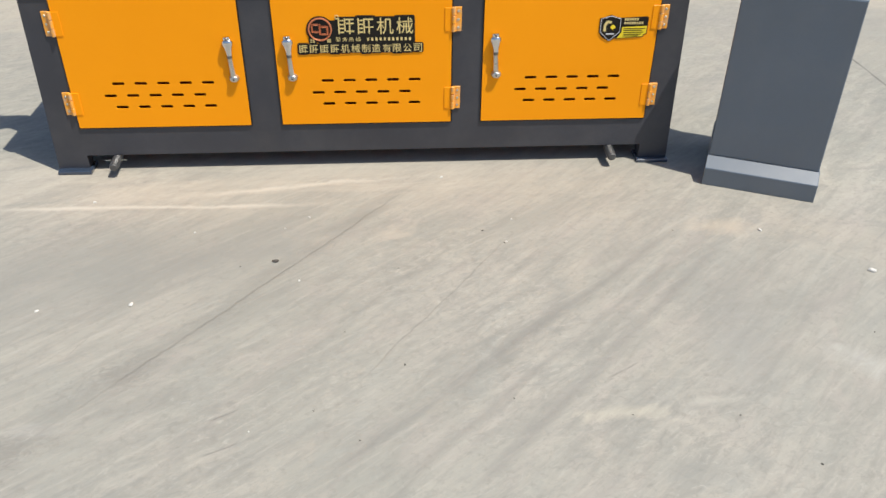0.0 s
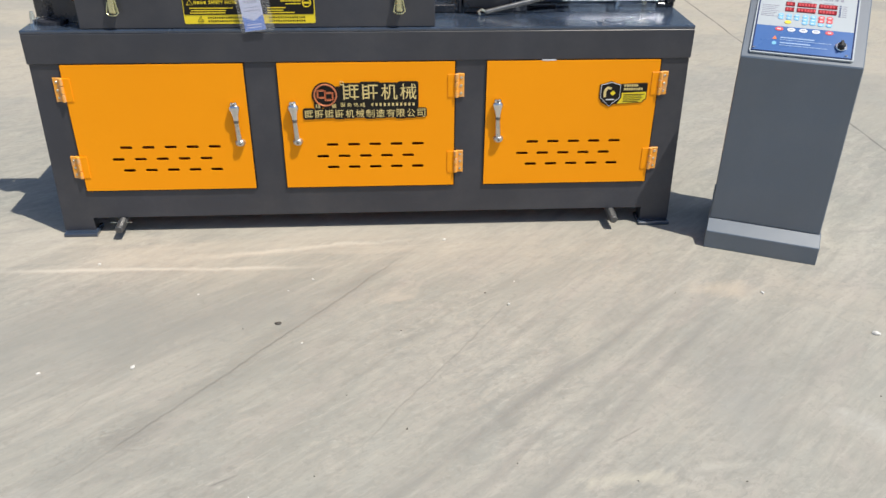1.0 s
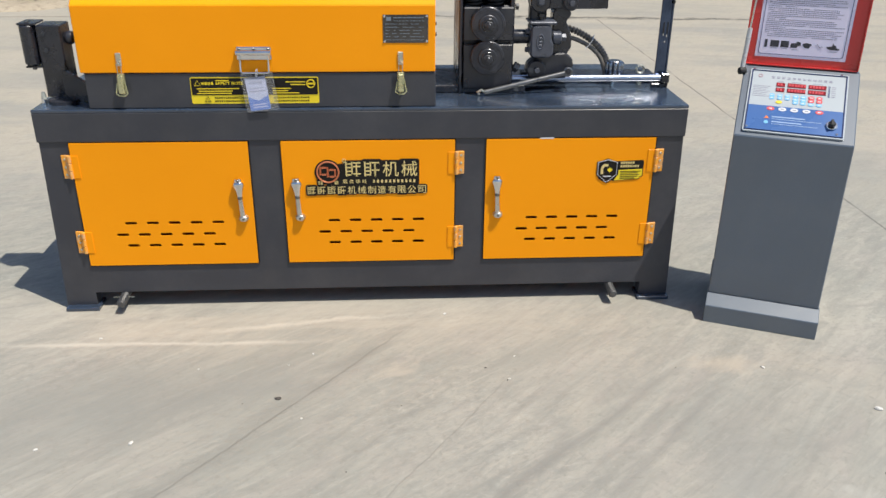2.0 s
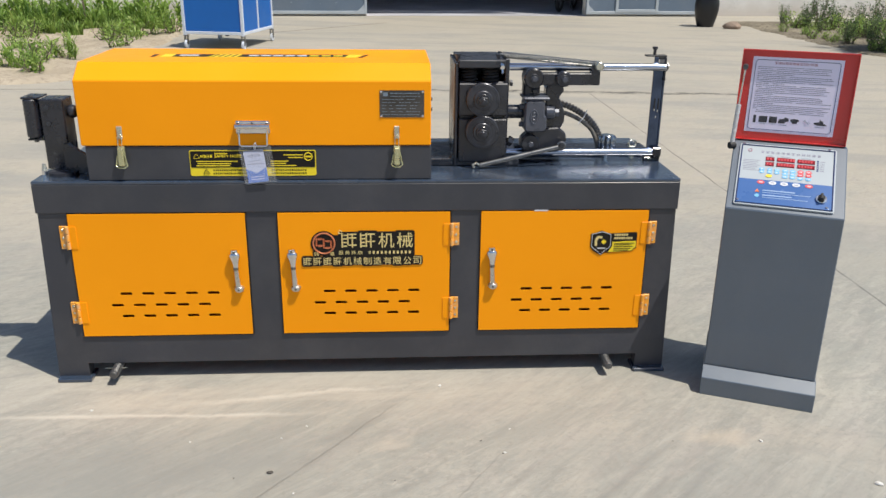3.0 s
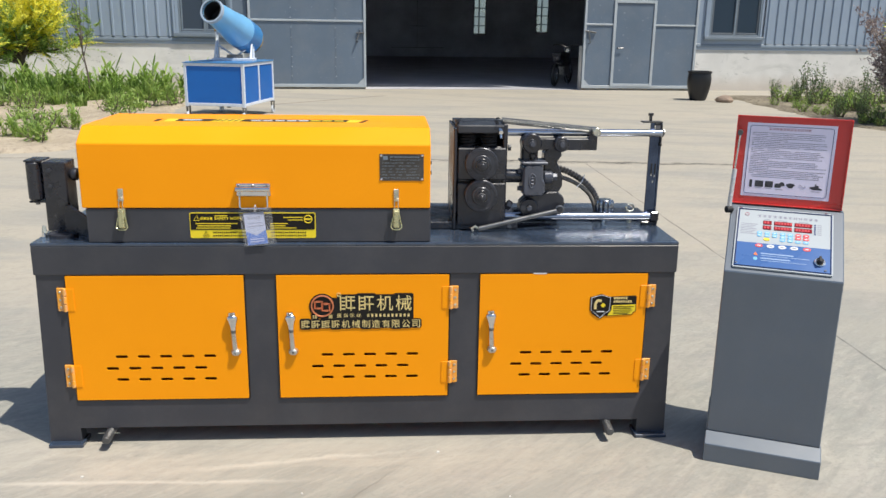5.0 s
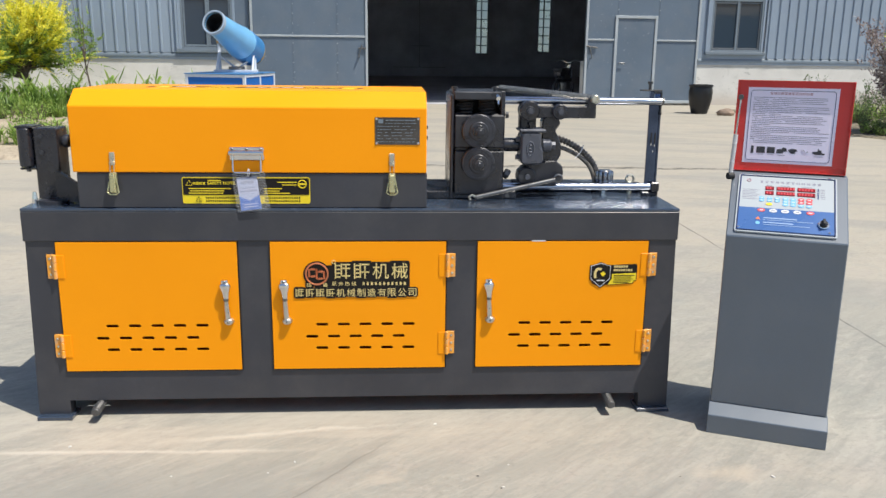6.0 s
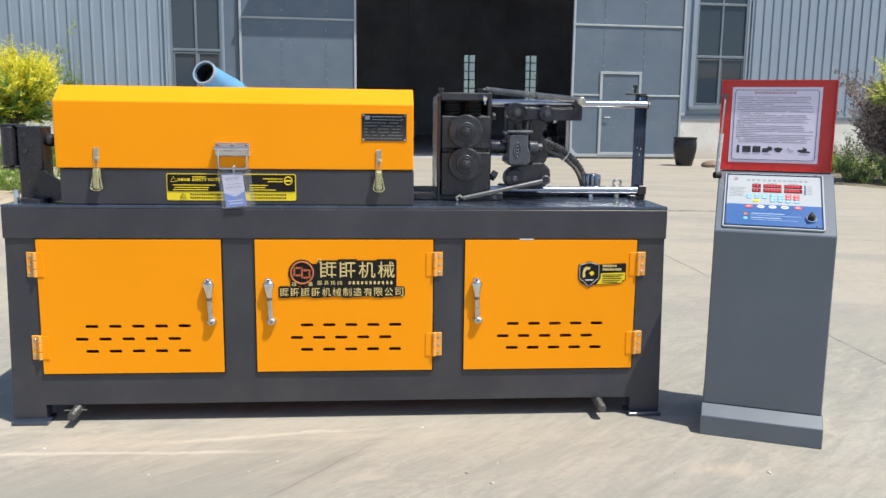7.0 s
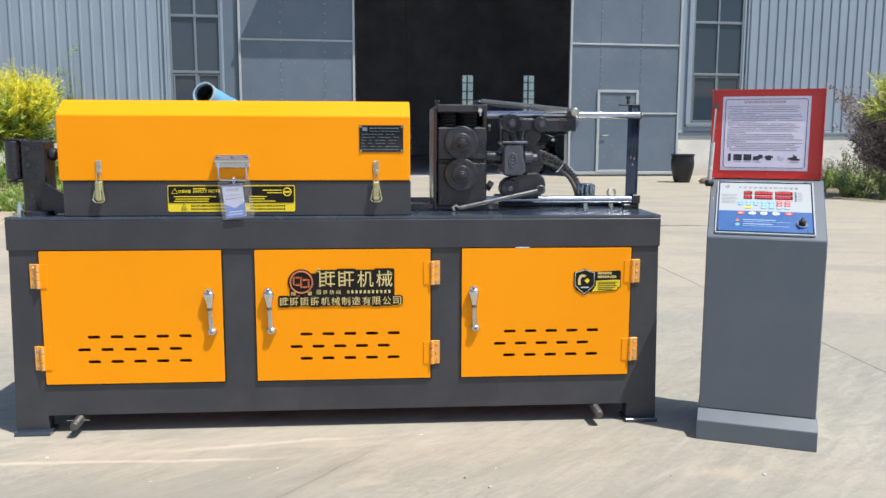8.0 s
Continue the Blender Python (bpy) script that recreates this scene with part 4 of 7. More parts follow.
# ---- long plain workshop that closes the yard on its other side ----
FACE = thing("workshop", pose(0, -46, 0), "long plain blue-grey workshop with a low pitched roof across the yard", "building")
part("base_wall", box(-60, 60, -0.25, 0.02, -0.02, 1.0, 0.01), PLASTER, FACE)
raw("cladding", [(x, -y, z) for x, y, z in cladding(-60, 60, 1.0, 5.3)[0]], [f[::-1] for f in cladding(-60, 60, 1.0, 5.3)[1]], CLADDING, FACE)
part("wall_core", box(-60, 60, -8.0, -0.06, 1.0, 5.3), SLATESHEET, FACE)
part("roof", prism([(0.5, 5.25), (-4.0, 6.7), (-8.5, 5.25), (-8.5, 5.40), (-4.0, 6.85), (0.5, 5.40)], -60.5, 60.5, "x"), RUST, FACE)

# ---- the bar straightening machine ----
MACH = thing("bar_straightening_machine", pose(0, 2.65, 0), "orange and charcoal steel bar straightening machine on concrete", "machine")
TL, TR, TB, TZ = -1.381, 0.847, 0.665, 0.750     # table ends, depth and height


part("tabletop", box(TL, TR, -0.004, TB, TZ - 0.012, TZ, 0.0035, seg=2), TABLE, MACH, "glossy charcoal steel table top")
part("front_apron", box(TL, TR, -0.004, 0.006, 0.638, TZ - 0.012, 0.002), CHARCOAL, MACH)
for x0, x1 in ((TL, TL + 0.006), (TR - 0.006, TR)):
    part("side_apron", box(x0, x1, 0.006, TB, 0.638, TZ - 0.012, 0.001), CHARCOAL, MACH)
part("back_apron", box(TL, TR, TB - 0.006, TB, 0.638, TZ - 0.012, 0.001), CHARCOAL, MACH)
for x0, x1 in ((-0.675, -0.568), (0.038, 0.143)):
    part("column", box(x0, x1, 0.002, 0.052, 0.172, 0.640), CHARCOAL, MACH)
# the corner legs widen a little towards the floor
part("column", prism([(TL + 0.005, 0.640), (-1.281, 0.640), (-1.281, 0.014), (TL - 0.008, 0.014)], 0.002, 0.052), CHARCOAL, MACH)
part("column", prism([(0.748, 0.640), (TR - 0.004, 0.640), (TR + 0.008, 0.014), (0.748, 0.014)], 0.002, 0.052), CHARCOAL, MACH)
for x0, x1 in ((TL + 0.006, -1.281), (0.748, TR - 0.006)):
    part("column", box(x0, x1, TB - 0.055, TB - 0.008, 0.014, 0.640, 0.003), CHARCOAL, MACH)
part("bottom_rail", box(-1.281, 0.748, 0.002, 0.052, 0.064, 0.172), CHARCOAL, MACH)
part("back_rail", box(-1.281, 0.748, TB - 0.05, TB - 0.01, 0.064, 0.168, 0.003), CHARCOAL, MACH)
for x0, x1 in ((TL + 0.010, TL + 0.016), (TR - 0.016, TR - 0.010)):
    part("side_panel", box(x0, x1, 0.052, TB - 0.055, 0.07, 0.638), CHARCOAL, MACH)
part("back_panel", box(-1.281, 0.748, TB - 0.02, TB - 0.012, 0.168, 0.638), CHARCOAL, MACH)
part("floor_pan", box(-1.33, 0.80, 0.054, TB - 0.06, 0.085, 0.095), INTERIOR, MACH)
# added red sheet close behind the slots, to brighten their maroon depth
part("slot_backing", box(-1.30, 0.77, 0.060, 0.064, 0.100, 0.636), INTERIOR, MACH)
for x0, x1 in ((-1.388, -1.268), (0.738, 0.856)):
    for y0, y1 in ((-0.026, 0.060), (TB - 0.06, TB + 0.04)):
        part("foot_plate", box(x0, x1, y0, y1, 0.0, 0.014, 0.002), TABLE, MACH)
part("cross_pin", tube([(-1.216, -0.010, 0.049), (-1.140, -0.010, 0.049)], 0.0013, 8), ZINC, MACH)
for x in (-1.176, 0.632):
    leg = part("levelling_bar", tube([(x, 0.06, 0.052), (x, -0.056, 0.043), (x, -0.060, 0.043)], [0.015, 0.015, 0.012], 14), GALV, MACH, "dull grey threaded steel bar end", True)
    part("bar_thread", coil((x, 0.03, 0.0497), (x, -0.050, 0.0436), 0.0150, 0.0016, 16), GALV, leg)


def slots(starts, pitch):
    return [(x0 + pitch * k, z, 0.0210, 0.0056) for x0, z in zip(starts, (0.339, 0.295, 0.2525)) for k in range(5)]


def make_door(x0, x1, starts, pitch, hinge_side, handle_x, label):
    """A sheet-steel door with vent slots, a bow handle and two leaf hinges."""
    z0, z1 = 0.1755, 0.6345
    d = part("door", slotted(x0, x1, z0, z1, -0.005, -0.002, slots(starts, pitch), 0.002), ORANGE, MACH, label)
    part("door_lip", frame_bm(x0 + 0.001, x1 - 0.001, z0 + 0.001, z1 - 0.001, 0.004, -0.002, 0.006), ORANGE, d)
    # black frame painted in for the shade of the gap round the door
    part("gap_shade", frame_bm(x0 - 0.0030, x1 + 0.0042, z0 - 0.0044, z1 + 0.0030, 0.0060, -0.0006, 0.0015), RUBBER, d, "black strip standing in for the shaded gap round the door")
    hx = x0 if hinge_side < 0 else x1
    for z in (0.226, 0.509):
        s = hinge_side
        h = part("hinge", box(min(hx + s * 0.008, hx + s * 0.033), max(hx + s * 0.008, hx + s * 0.033), -0.004, 0.002, z, z + 0.083, 0.001), ORANGE_WORN, d, "orange painted leaf hinge, scuffed")
        part("leaf", box(min(hx, hx - s * 0.024), max(hx, hx - s * 0.024), -0.0075, -0.005, z + 0.001, z + 0.082, 0.0007), ORANGE, h)
        for k, (za, zb) in enumerate(((0, 0.026), (0.028, 0.055), (0.057, 0.083))):
            part("knuckle", disc((hx + s * 0.006, -0.0075, z + za), "z", 0.0068, zb - za, 12, edge=0.001), ORANGE_WORN, h, smooth=True)
        for k in (0.014, 0.041, 0.069):
            part("screw", disc((hx + s * 0.022, -0.0058, z + k), "y", 0.0045, 0.002, 10, None, 0.0006), ZINC, h)
    za, zb = 0.488, 0.352
    hz = [(-0.017, 0.0060), (-0.016, 0.0105), (-0.009, 0.0130), (-0.005, 0.0125), (-0.002, 0.0170), (0.004, 0.0192), (0.010, 0.0185), (0.018, 0.0155), (0.030, 0.0118), (0.044, 0.0094), (0.052, 0.0086)]
    hd = part("handle", tube([(handle_x + 0.05 * dz, -0.0185, za - dz) for dz, r in hz], [r for dz, r in hz], 20), CHROME, d, "polished chrome bow handle", True)
    squash = hd.data
    for v in squash.vertices:
        v.co.y = -0.0165 + (v.co.y + 0.0185) * 0.62
    part("post", tube([(handle_x, -0.0045, za + 0.002), (handle_x, -0.0165, za + 0.002)], 0.0095, 14), CHROME, hd, smooth=True)
    part("cap_screw", disc((handle_x - 0.0005, -0.0262, za + 0.010), "y", 0.0050, 0.004, 8, edge=0.001), STEEL, hd)
    part("collar", tube([(handle_x + 0.002, -0.0165, za - 0.050), (handle_x + 0.002, -0.0165, za - 0.053), (handle_x + 0.003, -0.0165, za - 0.059)], [0.0085, 0.0090, 0.0082], 16), STEEL, hd, smooth=True)
    part("lever", prism([(handle_x - 0.0052, za - 0.054), (handle_x + 0.0088, za - 0.054), (handle_x + 0.0140, za - 0.126), (handle_x - 0.0030, za - 0.126)], -0.0195, -0.0130, r=0.0024), SATIN, hd, "satin flat grip")
    foot = tube([(0, y, 0) for y in (-0.0215, -0.0200, -0.0170, -0.0100, -0.0055)], [0.0095, 0.0135, 0.0155, 0.0165, 0.0180], 22)
    for v in foot.verts:
        v.co = (handle_x + 0.007 + v.co.x, v.co.y, zb + 0.002 + v.co.z * 0.74)
    part("lever_foot", foot, SATIN, hd, smooth=True)
    part("foot_screw", disc((handle_x + 0.007, -0.0228, zb + 0.002), "y", 0.0045, 0.003, 10, edge=0.0008), STEEL, hd)
    return d


DOORS = [
    make_door(-1.2775, -0.6785, (-1.112, -1.146, -1.114), 0.0762, -1, -0.722, "orange sheet-steel door with vent slots, closed"),
    make_door(-0.5665, 0.0345, (-0.396, -0.431, -0.397), 0.0755, 1, -0.522, "orange sheet-steel door with a black and gold maker's plate"),
    make_door(0.1445, 0.7445, (0.316, 0.281, 0.314), 0.0742, 1, 0.185, "orange sheet-steel door with a yellow and black sticker"),
]

# maker's plate on the middle door: black ground, gold marks, red ring emblem
mk = part("makers_plate", disc((-0.410, -0.0075, 0.521), "y", 0.046, 0.002, 36), BLACKPRINT, DOORS[1], "black plate with gold marks and a red ring emblem")
for k in range(4):
    part("plate_ground", slotted(-0.358 + 0.0655 * k, -0.287 + 0.0655 * k, 0.470, 0.564 + 0.004 * (k % 2), -0.0072 - 0.0001 * (k % 2), -0.0051, [], 0.008), BLACKPRINT, mk)
part("plate_ground", slotted(-0.380, -0.340, 0.474, 0.552, -0.0069, -0.0051, [], 0.006), BLACKPRINT, mk)
part("plate_ground", slotted(-0.330, -0.094, 0.466, 0.500, -0.0070, -0.0051, [], 0.006), BLACKPRINT, mk)
for k in range(12):
    part("plate_ground", slotted(-0.490 + 0.0353 * k, -0.450 + 0.0353 * k, 0.4345 + 0.002 * (k % 3), 0.4755 - 0.002 * (k % 2), -0.0075 - 0.0001 * (k % 2), -0.0053, [], 0.008), BLACKPRINT, mk)
for x0, x1 in ((-0.450, -0.424), (-0.396, -0.368)):
    part("plate_ground", slotted(x0, x1, 0.472, 0.496, -0.0070, -0.0051, [], 0.005), BLACKPRINT, mk)
part("emblem_ring", ring((-0.410, -0.0078, 0.522), "y", 0.0375, 0.0031, 36), COPPER, mk)
for s in (-1, 1):
    cx = -0.410 + s * 0.0128
    part("emblem_bar", frame_bm(cx - 0.0155, cx + 0.0155, 0.507 - 0.004 * s, 0.538 - 0.004 * s, 0.0058, -0.0085, -0.0075), COPPER, mk)
part("small_ring", ring((-0.352, -0.0076, 0.564), "y", 0.006, 0.0012, 16), GOLD, mk)
for k in range(2):
    part("gold_mark", plain_mark(-0.322 + 0.0655 * k, 0.532, 0.056, 0.056, -0.0073, 40 + k), GOLD, mk)
for k, body in enumerate("机械"):
    glyph(body, -0.191 + 0.0655 * k, 0.532, 0.056, 0.056, -0.0073, GOLD, mk)
for k in range(4):
    part("gold_mark", plain_mark(-0.470 + 0.0353 * k, 0.455, 0.029, 0.029, -0.0077, 60 + k), GOLD, mk)
for k, body in enumerate("机械制造有限公司"):
    glyph(body, -0.3288 + 0.0353 * k, 0.455, 0.029, 0.029, -0.0077, GOLD, mk)
for k, body in enumerate("服务热线"):
    glyph(body, -0.351 + 0.0225 * k, 0.487, 0.0165, 0.0145, -0.0073, GOLD, mk)
for k in range(11):
    part("number_bar", plate(-0.2535 + 0.0142 * k, -0.2465 + 0.0142 * k, 0.4815, 0.4920, -0.0073), GOLD, mk)
for x in (-0.437, -0.382):
    part("number_bar", strokes(x, 0.483, 0.016, 0.014, -0.0073, int(-x * 1000)), GOLD, mk)

# sticker on the far door
st = part("warning_sticker", prism([(0.541, 0.548), (0.560, 0.552), (0.579, 0.560), (0.598, 0.552), (0.617, 0.548), (0.617, 0.500), (0.607, 0.484), (0.579, 0.467), (0.551, 0.484), (0.541, 0.500)], -0.0075, -0.0051), BLACKPRINT, DOORS[2], "black and yellow shield sticker with fine print")
part("shield_line", tube([(0.545, -0.0078, 0.546), (0.579, -0.0078, 0.556), (0.613, -0.0078, 0.546), (0.613, -0.0078, 0.501), (0.579, -0.0078, 0.471), (0.545, -0.0078, 0.501), (0.545, -0.0078, 0.546)], 0.0011, 6), WHITEPRINT, st)
part("sign_ground", prism([(0.612, 0.549), (0.705, 0.553), (0.709, 0.549), (0.709, 0.493), (0.699, 0.490), (0.697, 0.482), (0.600, 0.476), (0.612, 0.500)], -0.0068, -0.0051), BLACKPRINT, st)
part("sign_yellow", prism([(0.620, 0.517), (0.706, 0.520), (0.706, 0.495), (0.697, 0.492), (0.695, 0.4845), (0.606, 0.4785), (0.620, 0.500)], -0.0080, -0.0068), YELLOWPRINT, st)
fig = prism([(0.560, 0.535), (0.568, 0.541), (0.583, 0.538), (0.580, 0.530), (0.570, 0.532), (0.564, 0.522), (0.565, 0.503), (0.556, 0.503), (0.555, 0.522)], -0.0085, -0.0076)
part("shield_figure", fig, GOLD, st)
part("shield_figure", prism([(0.588, 0.527), (0.598, 0.518), (0.588, 0.508), (0.578, 0.518)], -0.0085, -0.0076), YELLOWPRINT, st)
part("shield_bar", plate(0.566, 0.594, 0.492, 0.496, -0.0076), WHITEPRINT, st)
bm = None
for k, (z, x1) in enumerate(((0.544, 0.672), (0.531, 0.692))):
    for j in range(8):
        xa = 0.626 + j * 0.0085
        if xa < x1:
            bm = plate(xa, xa + 0.0062, z - 0.004, z + 0.004, -0.0068, 0.0008, bm)
part("fine_print", bm, GOLD, st)
bm = None
for z, x1 in ((0.512, 0.70), (0.506, 0.69), (0.499, 0.695), (0.492, 0.688), (0.486, 0.680)):
    bm = plate(0.626, x1, z - 0.0012, z + 0.0012, -0.0080, 0.0006, bm)
part("fine_print", bm, BLACKPRINT, st)

# ---- hood over the straightening rotor ----
HX0, HX1 = -1.200, -0.035
base = part("hood_base", box(-1.190, -0.033, 0.006, 0.520, TZ, 0.8685, 0.003), CHARCOAL, MACH, "charcoal sheet-steel lower housing")
hood = part("hood", prism([(0.002, 0.8705), (0.002, 1.087), (0.070, 1.138), (0.458, 1.138), (0.526, 1.087), (0.526, 0.8705)], HX0, HX1, "x", 0.003), ORANGE, MACH, "orange chamfered sheet-steel hood, closed")
part("hood_gasket", box(-1.188, -0.036, 0.008, 0.518, 0.8685, 0.8705), RUBBER, hood)
for x in (-1.069, -0.151):
    lt = part("toggle_latch", box(x - 0.0090, x + 0.0090, -0.003, 0.002, 0.894, 0.937, 0.002), ZINC, hood, "yellowish zinc-plated toggle latch, fastened")
    for s in (-1, 1):
        part("link", tube([(x + 0.0062 * s, -0.006, 0.862), (x + 0.0062 * s, -0.009, 0.880), (x + 0.0062 * s, -0.006, 0.898)], 0.0014, 6), ZINC, lt)
    part("keeper", tube([(x - 0.007, -0.008, 0.900), (x, -0.012, 0.906), (x + 0.007, -0.008, 0.900)], 0.003, 8), ZINC, lt)
    part("loop", tube([(x - 0.012, -0.010, 0.840), (x - 0.0185, -0.014, 0.806), (x - 0.010, -0.015, 0.799), (x + 0.010, -0.015, 0.799), (x + 0.0185, -0.014, 0.806), (x + 0.012, -0.010, 0.840), (x + 0.009, -0.010, 0.852)], 0.0024, 8), BRASSY, lt, smooth=True)
    part("latch_body", prism([(x - 0.011, 0.870), (x + 0.011, 0.870), (x + 0.0115, 0.808), (x + 0.007, 0.802), (x - 0.007, 0.802), (x - 0.0115, 0.808)], -0.010, 0.005, r=0.002), BRASSY, lt)
    part("latch_lever", prism([(x - 0.009, 0.866), (x + 0.009, 0.866), (x + 0.010, 0.806), (x - 0.010, 0.806)], -0.020, -0.0101, r=0.003), BRASSY, lt)
    for z in (0.925, 0.907):
        part("rivet", disc((x, -0.005, z), "y", 0.003, 0.002, 10), ZINC, lt)
# drop handle
hb = part("drop_handle", box(-0.688, -0.574, -0.008, 0.002, 0.912, 0.956, 0.003), CHROME, hood, "bright zinc drop handle")
part("bail", tube([(-0.676, -0.010, 0.938), (-0.676, -0.016, 0.878), (-0.672, -0.016, 0.873), (-0.588, -0.016, 0.873), (-0.584, -0.016, 0.878), (-0.584, -0.010, 0.938)], 0.0034, 8), CHROME, hb, smooth=True)
part("pivot", disc((-0.688, -0.012, 0.938), "x", 0.0085, 0.114, 14), CHROME, hb, smooth=True)
for x in (-0.678, -0.631, -0.584):
    part("screw", disc((x, -0.011, 0.948), "y", 0.005, 0.003, 10, None, 0.001), STEEL, hb)
# rating plate
rp = part("rating_plate", plate(-0.207, -0.0585, 0.966, 1.0565, 0.0018, 0.0016), surface("polished_black_plate", (0.120, 0.115, 0.115), 0.06, 0.9, var=0.5, scale=8, bump=0.02, spread=0.05), hood, "mirror-black rating plate with fine silver print")
rnd = random.Random(23)
bm = plate(-0.196, -0.180, 1.037, 1.050, 0.0002, 0.0004)
for k in range(8):
    z = 1.047 - 0.0102 * k
    x = -0.172 if k < 2 else -0.199
    while x < -0.074 - 0.010 * (k % 3 == 2):
        w = rnd.uniform(0.004, 0.011)
        bm = plate(x, x + w, z - 0.0009 - 0.0008 * (k == 0), z + 0.0009 + 0.0008 * (k == 0), 0.0002, 0.0004, bm)
        x += w + rnd.choice((0.0016, 0.0016, 0.003, 0.012 if 2 <= k < 7 else 0.002))
part("fine_print", bm, WINFRAME, rp)
for x in (-0.202, -0.0635):
    for z in (0.971, 1.0515):
        part("rivet", disc((x, -0.0018, z), "y", 0.0042, 0.003, 12, None, 0.001), CHROME, rp)
for z in (0.985, 1.02):
    part("side_bolt", disc((HX1, 0.05, z), "x", 0.006, 0.006, 10), DARK_IRON, hood)
# safety label along the lower housing
lb = part("safety_label", slotted(-0.8495, -0.4265, 0.7655, 0.8545, 0.0045, 0.0058, [], 0.006), YELLOWPRINT, base, "black and yellow safety label with fine print")
part("label_ground", slotted(-0.8465, -0.4295, 0.795, 0.8515, 0.0033, 0.0045, [], 0.004), BLACKPRINT, lb)
words("SAFETY NOTE", 0.0138, -0.766, 0.8300, 0.0031, YELLOWPRINT, lb)
for x, z, s, m in ((-0.826, 0.834, 0.010, YELLOWPRINT), (-0.796, 0.7805, 0.010, BLACKPRINT)):
    part("triangle_mark", tube([(x - s, 0.0028, z - s * 0.7), (x + s, 0.0028, z - s * 0.7), (x, 0.0028, z + s), (x - s, 0.0028, z - s * 0.7)], 0.0009, 6), m, lb)
bm = None
for k in range(4):
    bm = strokes(-0.809 + 0.0105 * k, 0.834, 0.009, 0.010, 0.0033, 120 + k, bm, 0.0005)
for x0, x1, z in ((-0.829, -0.690, 0.8165), (-0.824, -0.712, 0.8085), (-0.829, -0.715, 0.801), (-0.58, -0.520, 0.8165), (-0.58, -0.528, 0.8085), (-0.58, -0.493, 0.801), (-0.535, -0.470, 0.838), (-0.520, -0.470, 0.829), (-0.765, -0.722, 0.8435)):
    bm = plate(x0, x1, z - 0.0015, z + 0.0015, 0.0033, 0.0005, bm)
part("fine_print", bm, YELLOWPRINT, lb)
part("round_mark", ring((-0.452, 0.003, 0.832), "y", 0.013, 0.0018, 24), YELLOWPRINT, lb)
part("round_mark_bar", plate(-0.462, -0.442, 0.829, 0.835, 0.0033, 0.0006), YELLOWPRINT, lb)
bm = None
for z in (0.785, 0.774):
    for k in range(16):
        bm = strokes(-0.771 + 0.0072 * k, z, 0.006, 0.0065, 0.0045, 200 + k, bm, 0.0005)
    for k in range(16):
        bm = strokes(-0.575 + 0.0075 * k, z, 0.006, 0.0065, 0.0045, 230 + k, bm, 0.0005)
part("fine_print", bm, BLACKPRINT, lb)
# strip print on the hood's top
tp = part("top_decal", prism([(-0.965, 0.20), (-0.290, 0.20), (-0.270, 0.28), (-0.965, 0.28)], 1.1381, 1.1390, "z"), YELLOWPRINT, hood, "long yellow and black decal")
part("decal_ground", prism([(-0.925, 0.205), (-0.805, 0.205), (-0.790, 0.275), (-0.925, 0.275)], 1.1391, 1.1396, "z"), BLACKPRINT, tp)
part("decal_ground", prism([(-0.700, 0.205), (-0.330, 0.205), (-0.320, 0.275), (-0.690, 0.275)], 1.1391, 1.1396, "z"), BLACKPRINT, tp)
part("decal_bar", prism([(-0.905, 0.225), (-0.840, 0.225), (-0.840, 0.255), (-0.905, 0.255)], 1.1397, 1.1401, "z"), WHITEPRINT, tp)
for k in range(8):
    part("decal_bar", prism([(-0.665 + 0.042 * k, 0.222), (-0.632 + 0.042 * k, 0.222), (-0.632 + 0.042 * k, 0.250), (-0.665 + 0.042 * k, 0.250)], 1.1397, 1.1401, "z"), WHITEPRINT if k < 5 else YELLOWPRINT, tp)
for k in range(5):
    x = -0.79 + 0.022 * k
    part("decal_bar", prism([(x, 0.21), (x + 0.007, 0.21), (x + 0.016, 0.27), (x + 0.009, 0.27)], 1.1391, 1.1396, "z"), BLACKPRINT, tp)
part("decal_end", prism([(-1.000, 0.205), (-0.985, 0.205), (-0.985, 0.275), (-1.000, 0.275)], 1.1381, 1.1390, "z"), BLACKPRINT, tp)
part("decal_end", prism([(-0.282, 0.20), (-0.268, 0.20), (-0.248, 0.28), (-0.262, 0.28)], 1.1381, 1.1390, "z"), BLACKPRINT, tp)

# ---- wire inlet bracket ----
br = part("inlet_bracket", box(-1.378, -1.296, 0.150, 0.240, TZ, 1.000, 0.004), DARK_IRON, MACH, "black steel wire inlet bracket with guide rollers")
part("guide_roller", tube([(-1.410, 0.170, 0.866), (-1.410, 0.170, 0.870), (-1.410, 0.170, 0.995), (-1.410, 0.170, 0.999)], [0.023, 0.027, 0.027, 0.023], 24), DARK_IRON, br, smooth=True)
part("roller_plate", box(-1.438, -1.378, 0.152, 0.238, 0.999, 1.006, 0.002), DARK_IRON, br)
part("roller_plate", box(-1.432, -1.378, 0.152, 0.238, 0.856, 0.863, 0.002), DARK_IRON, br)
part("roller_pin", tube([(-1.410, 0.170, 0.848), (-1.410, 0.170, 1.010)], 0.008, 10), STEEL, br)
part("inlet_bush", disc((-1.296, 0.195, 0.953), "x", 0.016, 0.060, 20, edge=0.003), DARK_IRON, br, smooth=True)
part("inlet_flange", tube([(-1.296, 0.185, 0.953), (-1.290, 0.185, 0.953), (-1.280, 0.185, 0.953), (-1.270, 0.185, 0.953), (-1.264, 0.185, 0.953)], [0.014, 0.021, 0.024, 0.021, 0.012], 20), DARK_IRON, br, smooth=True)
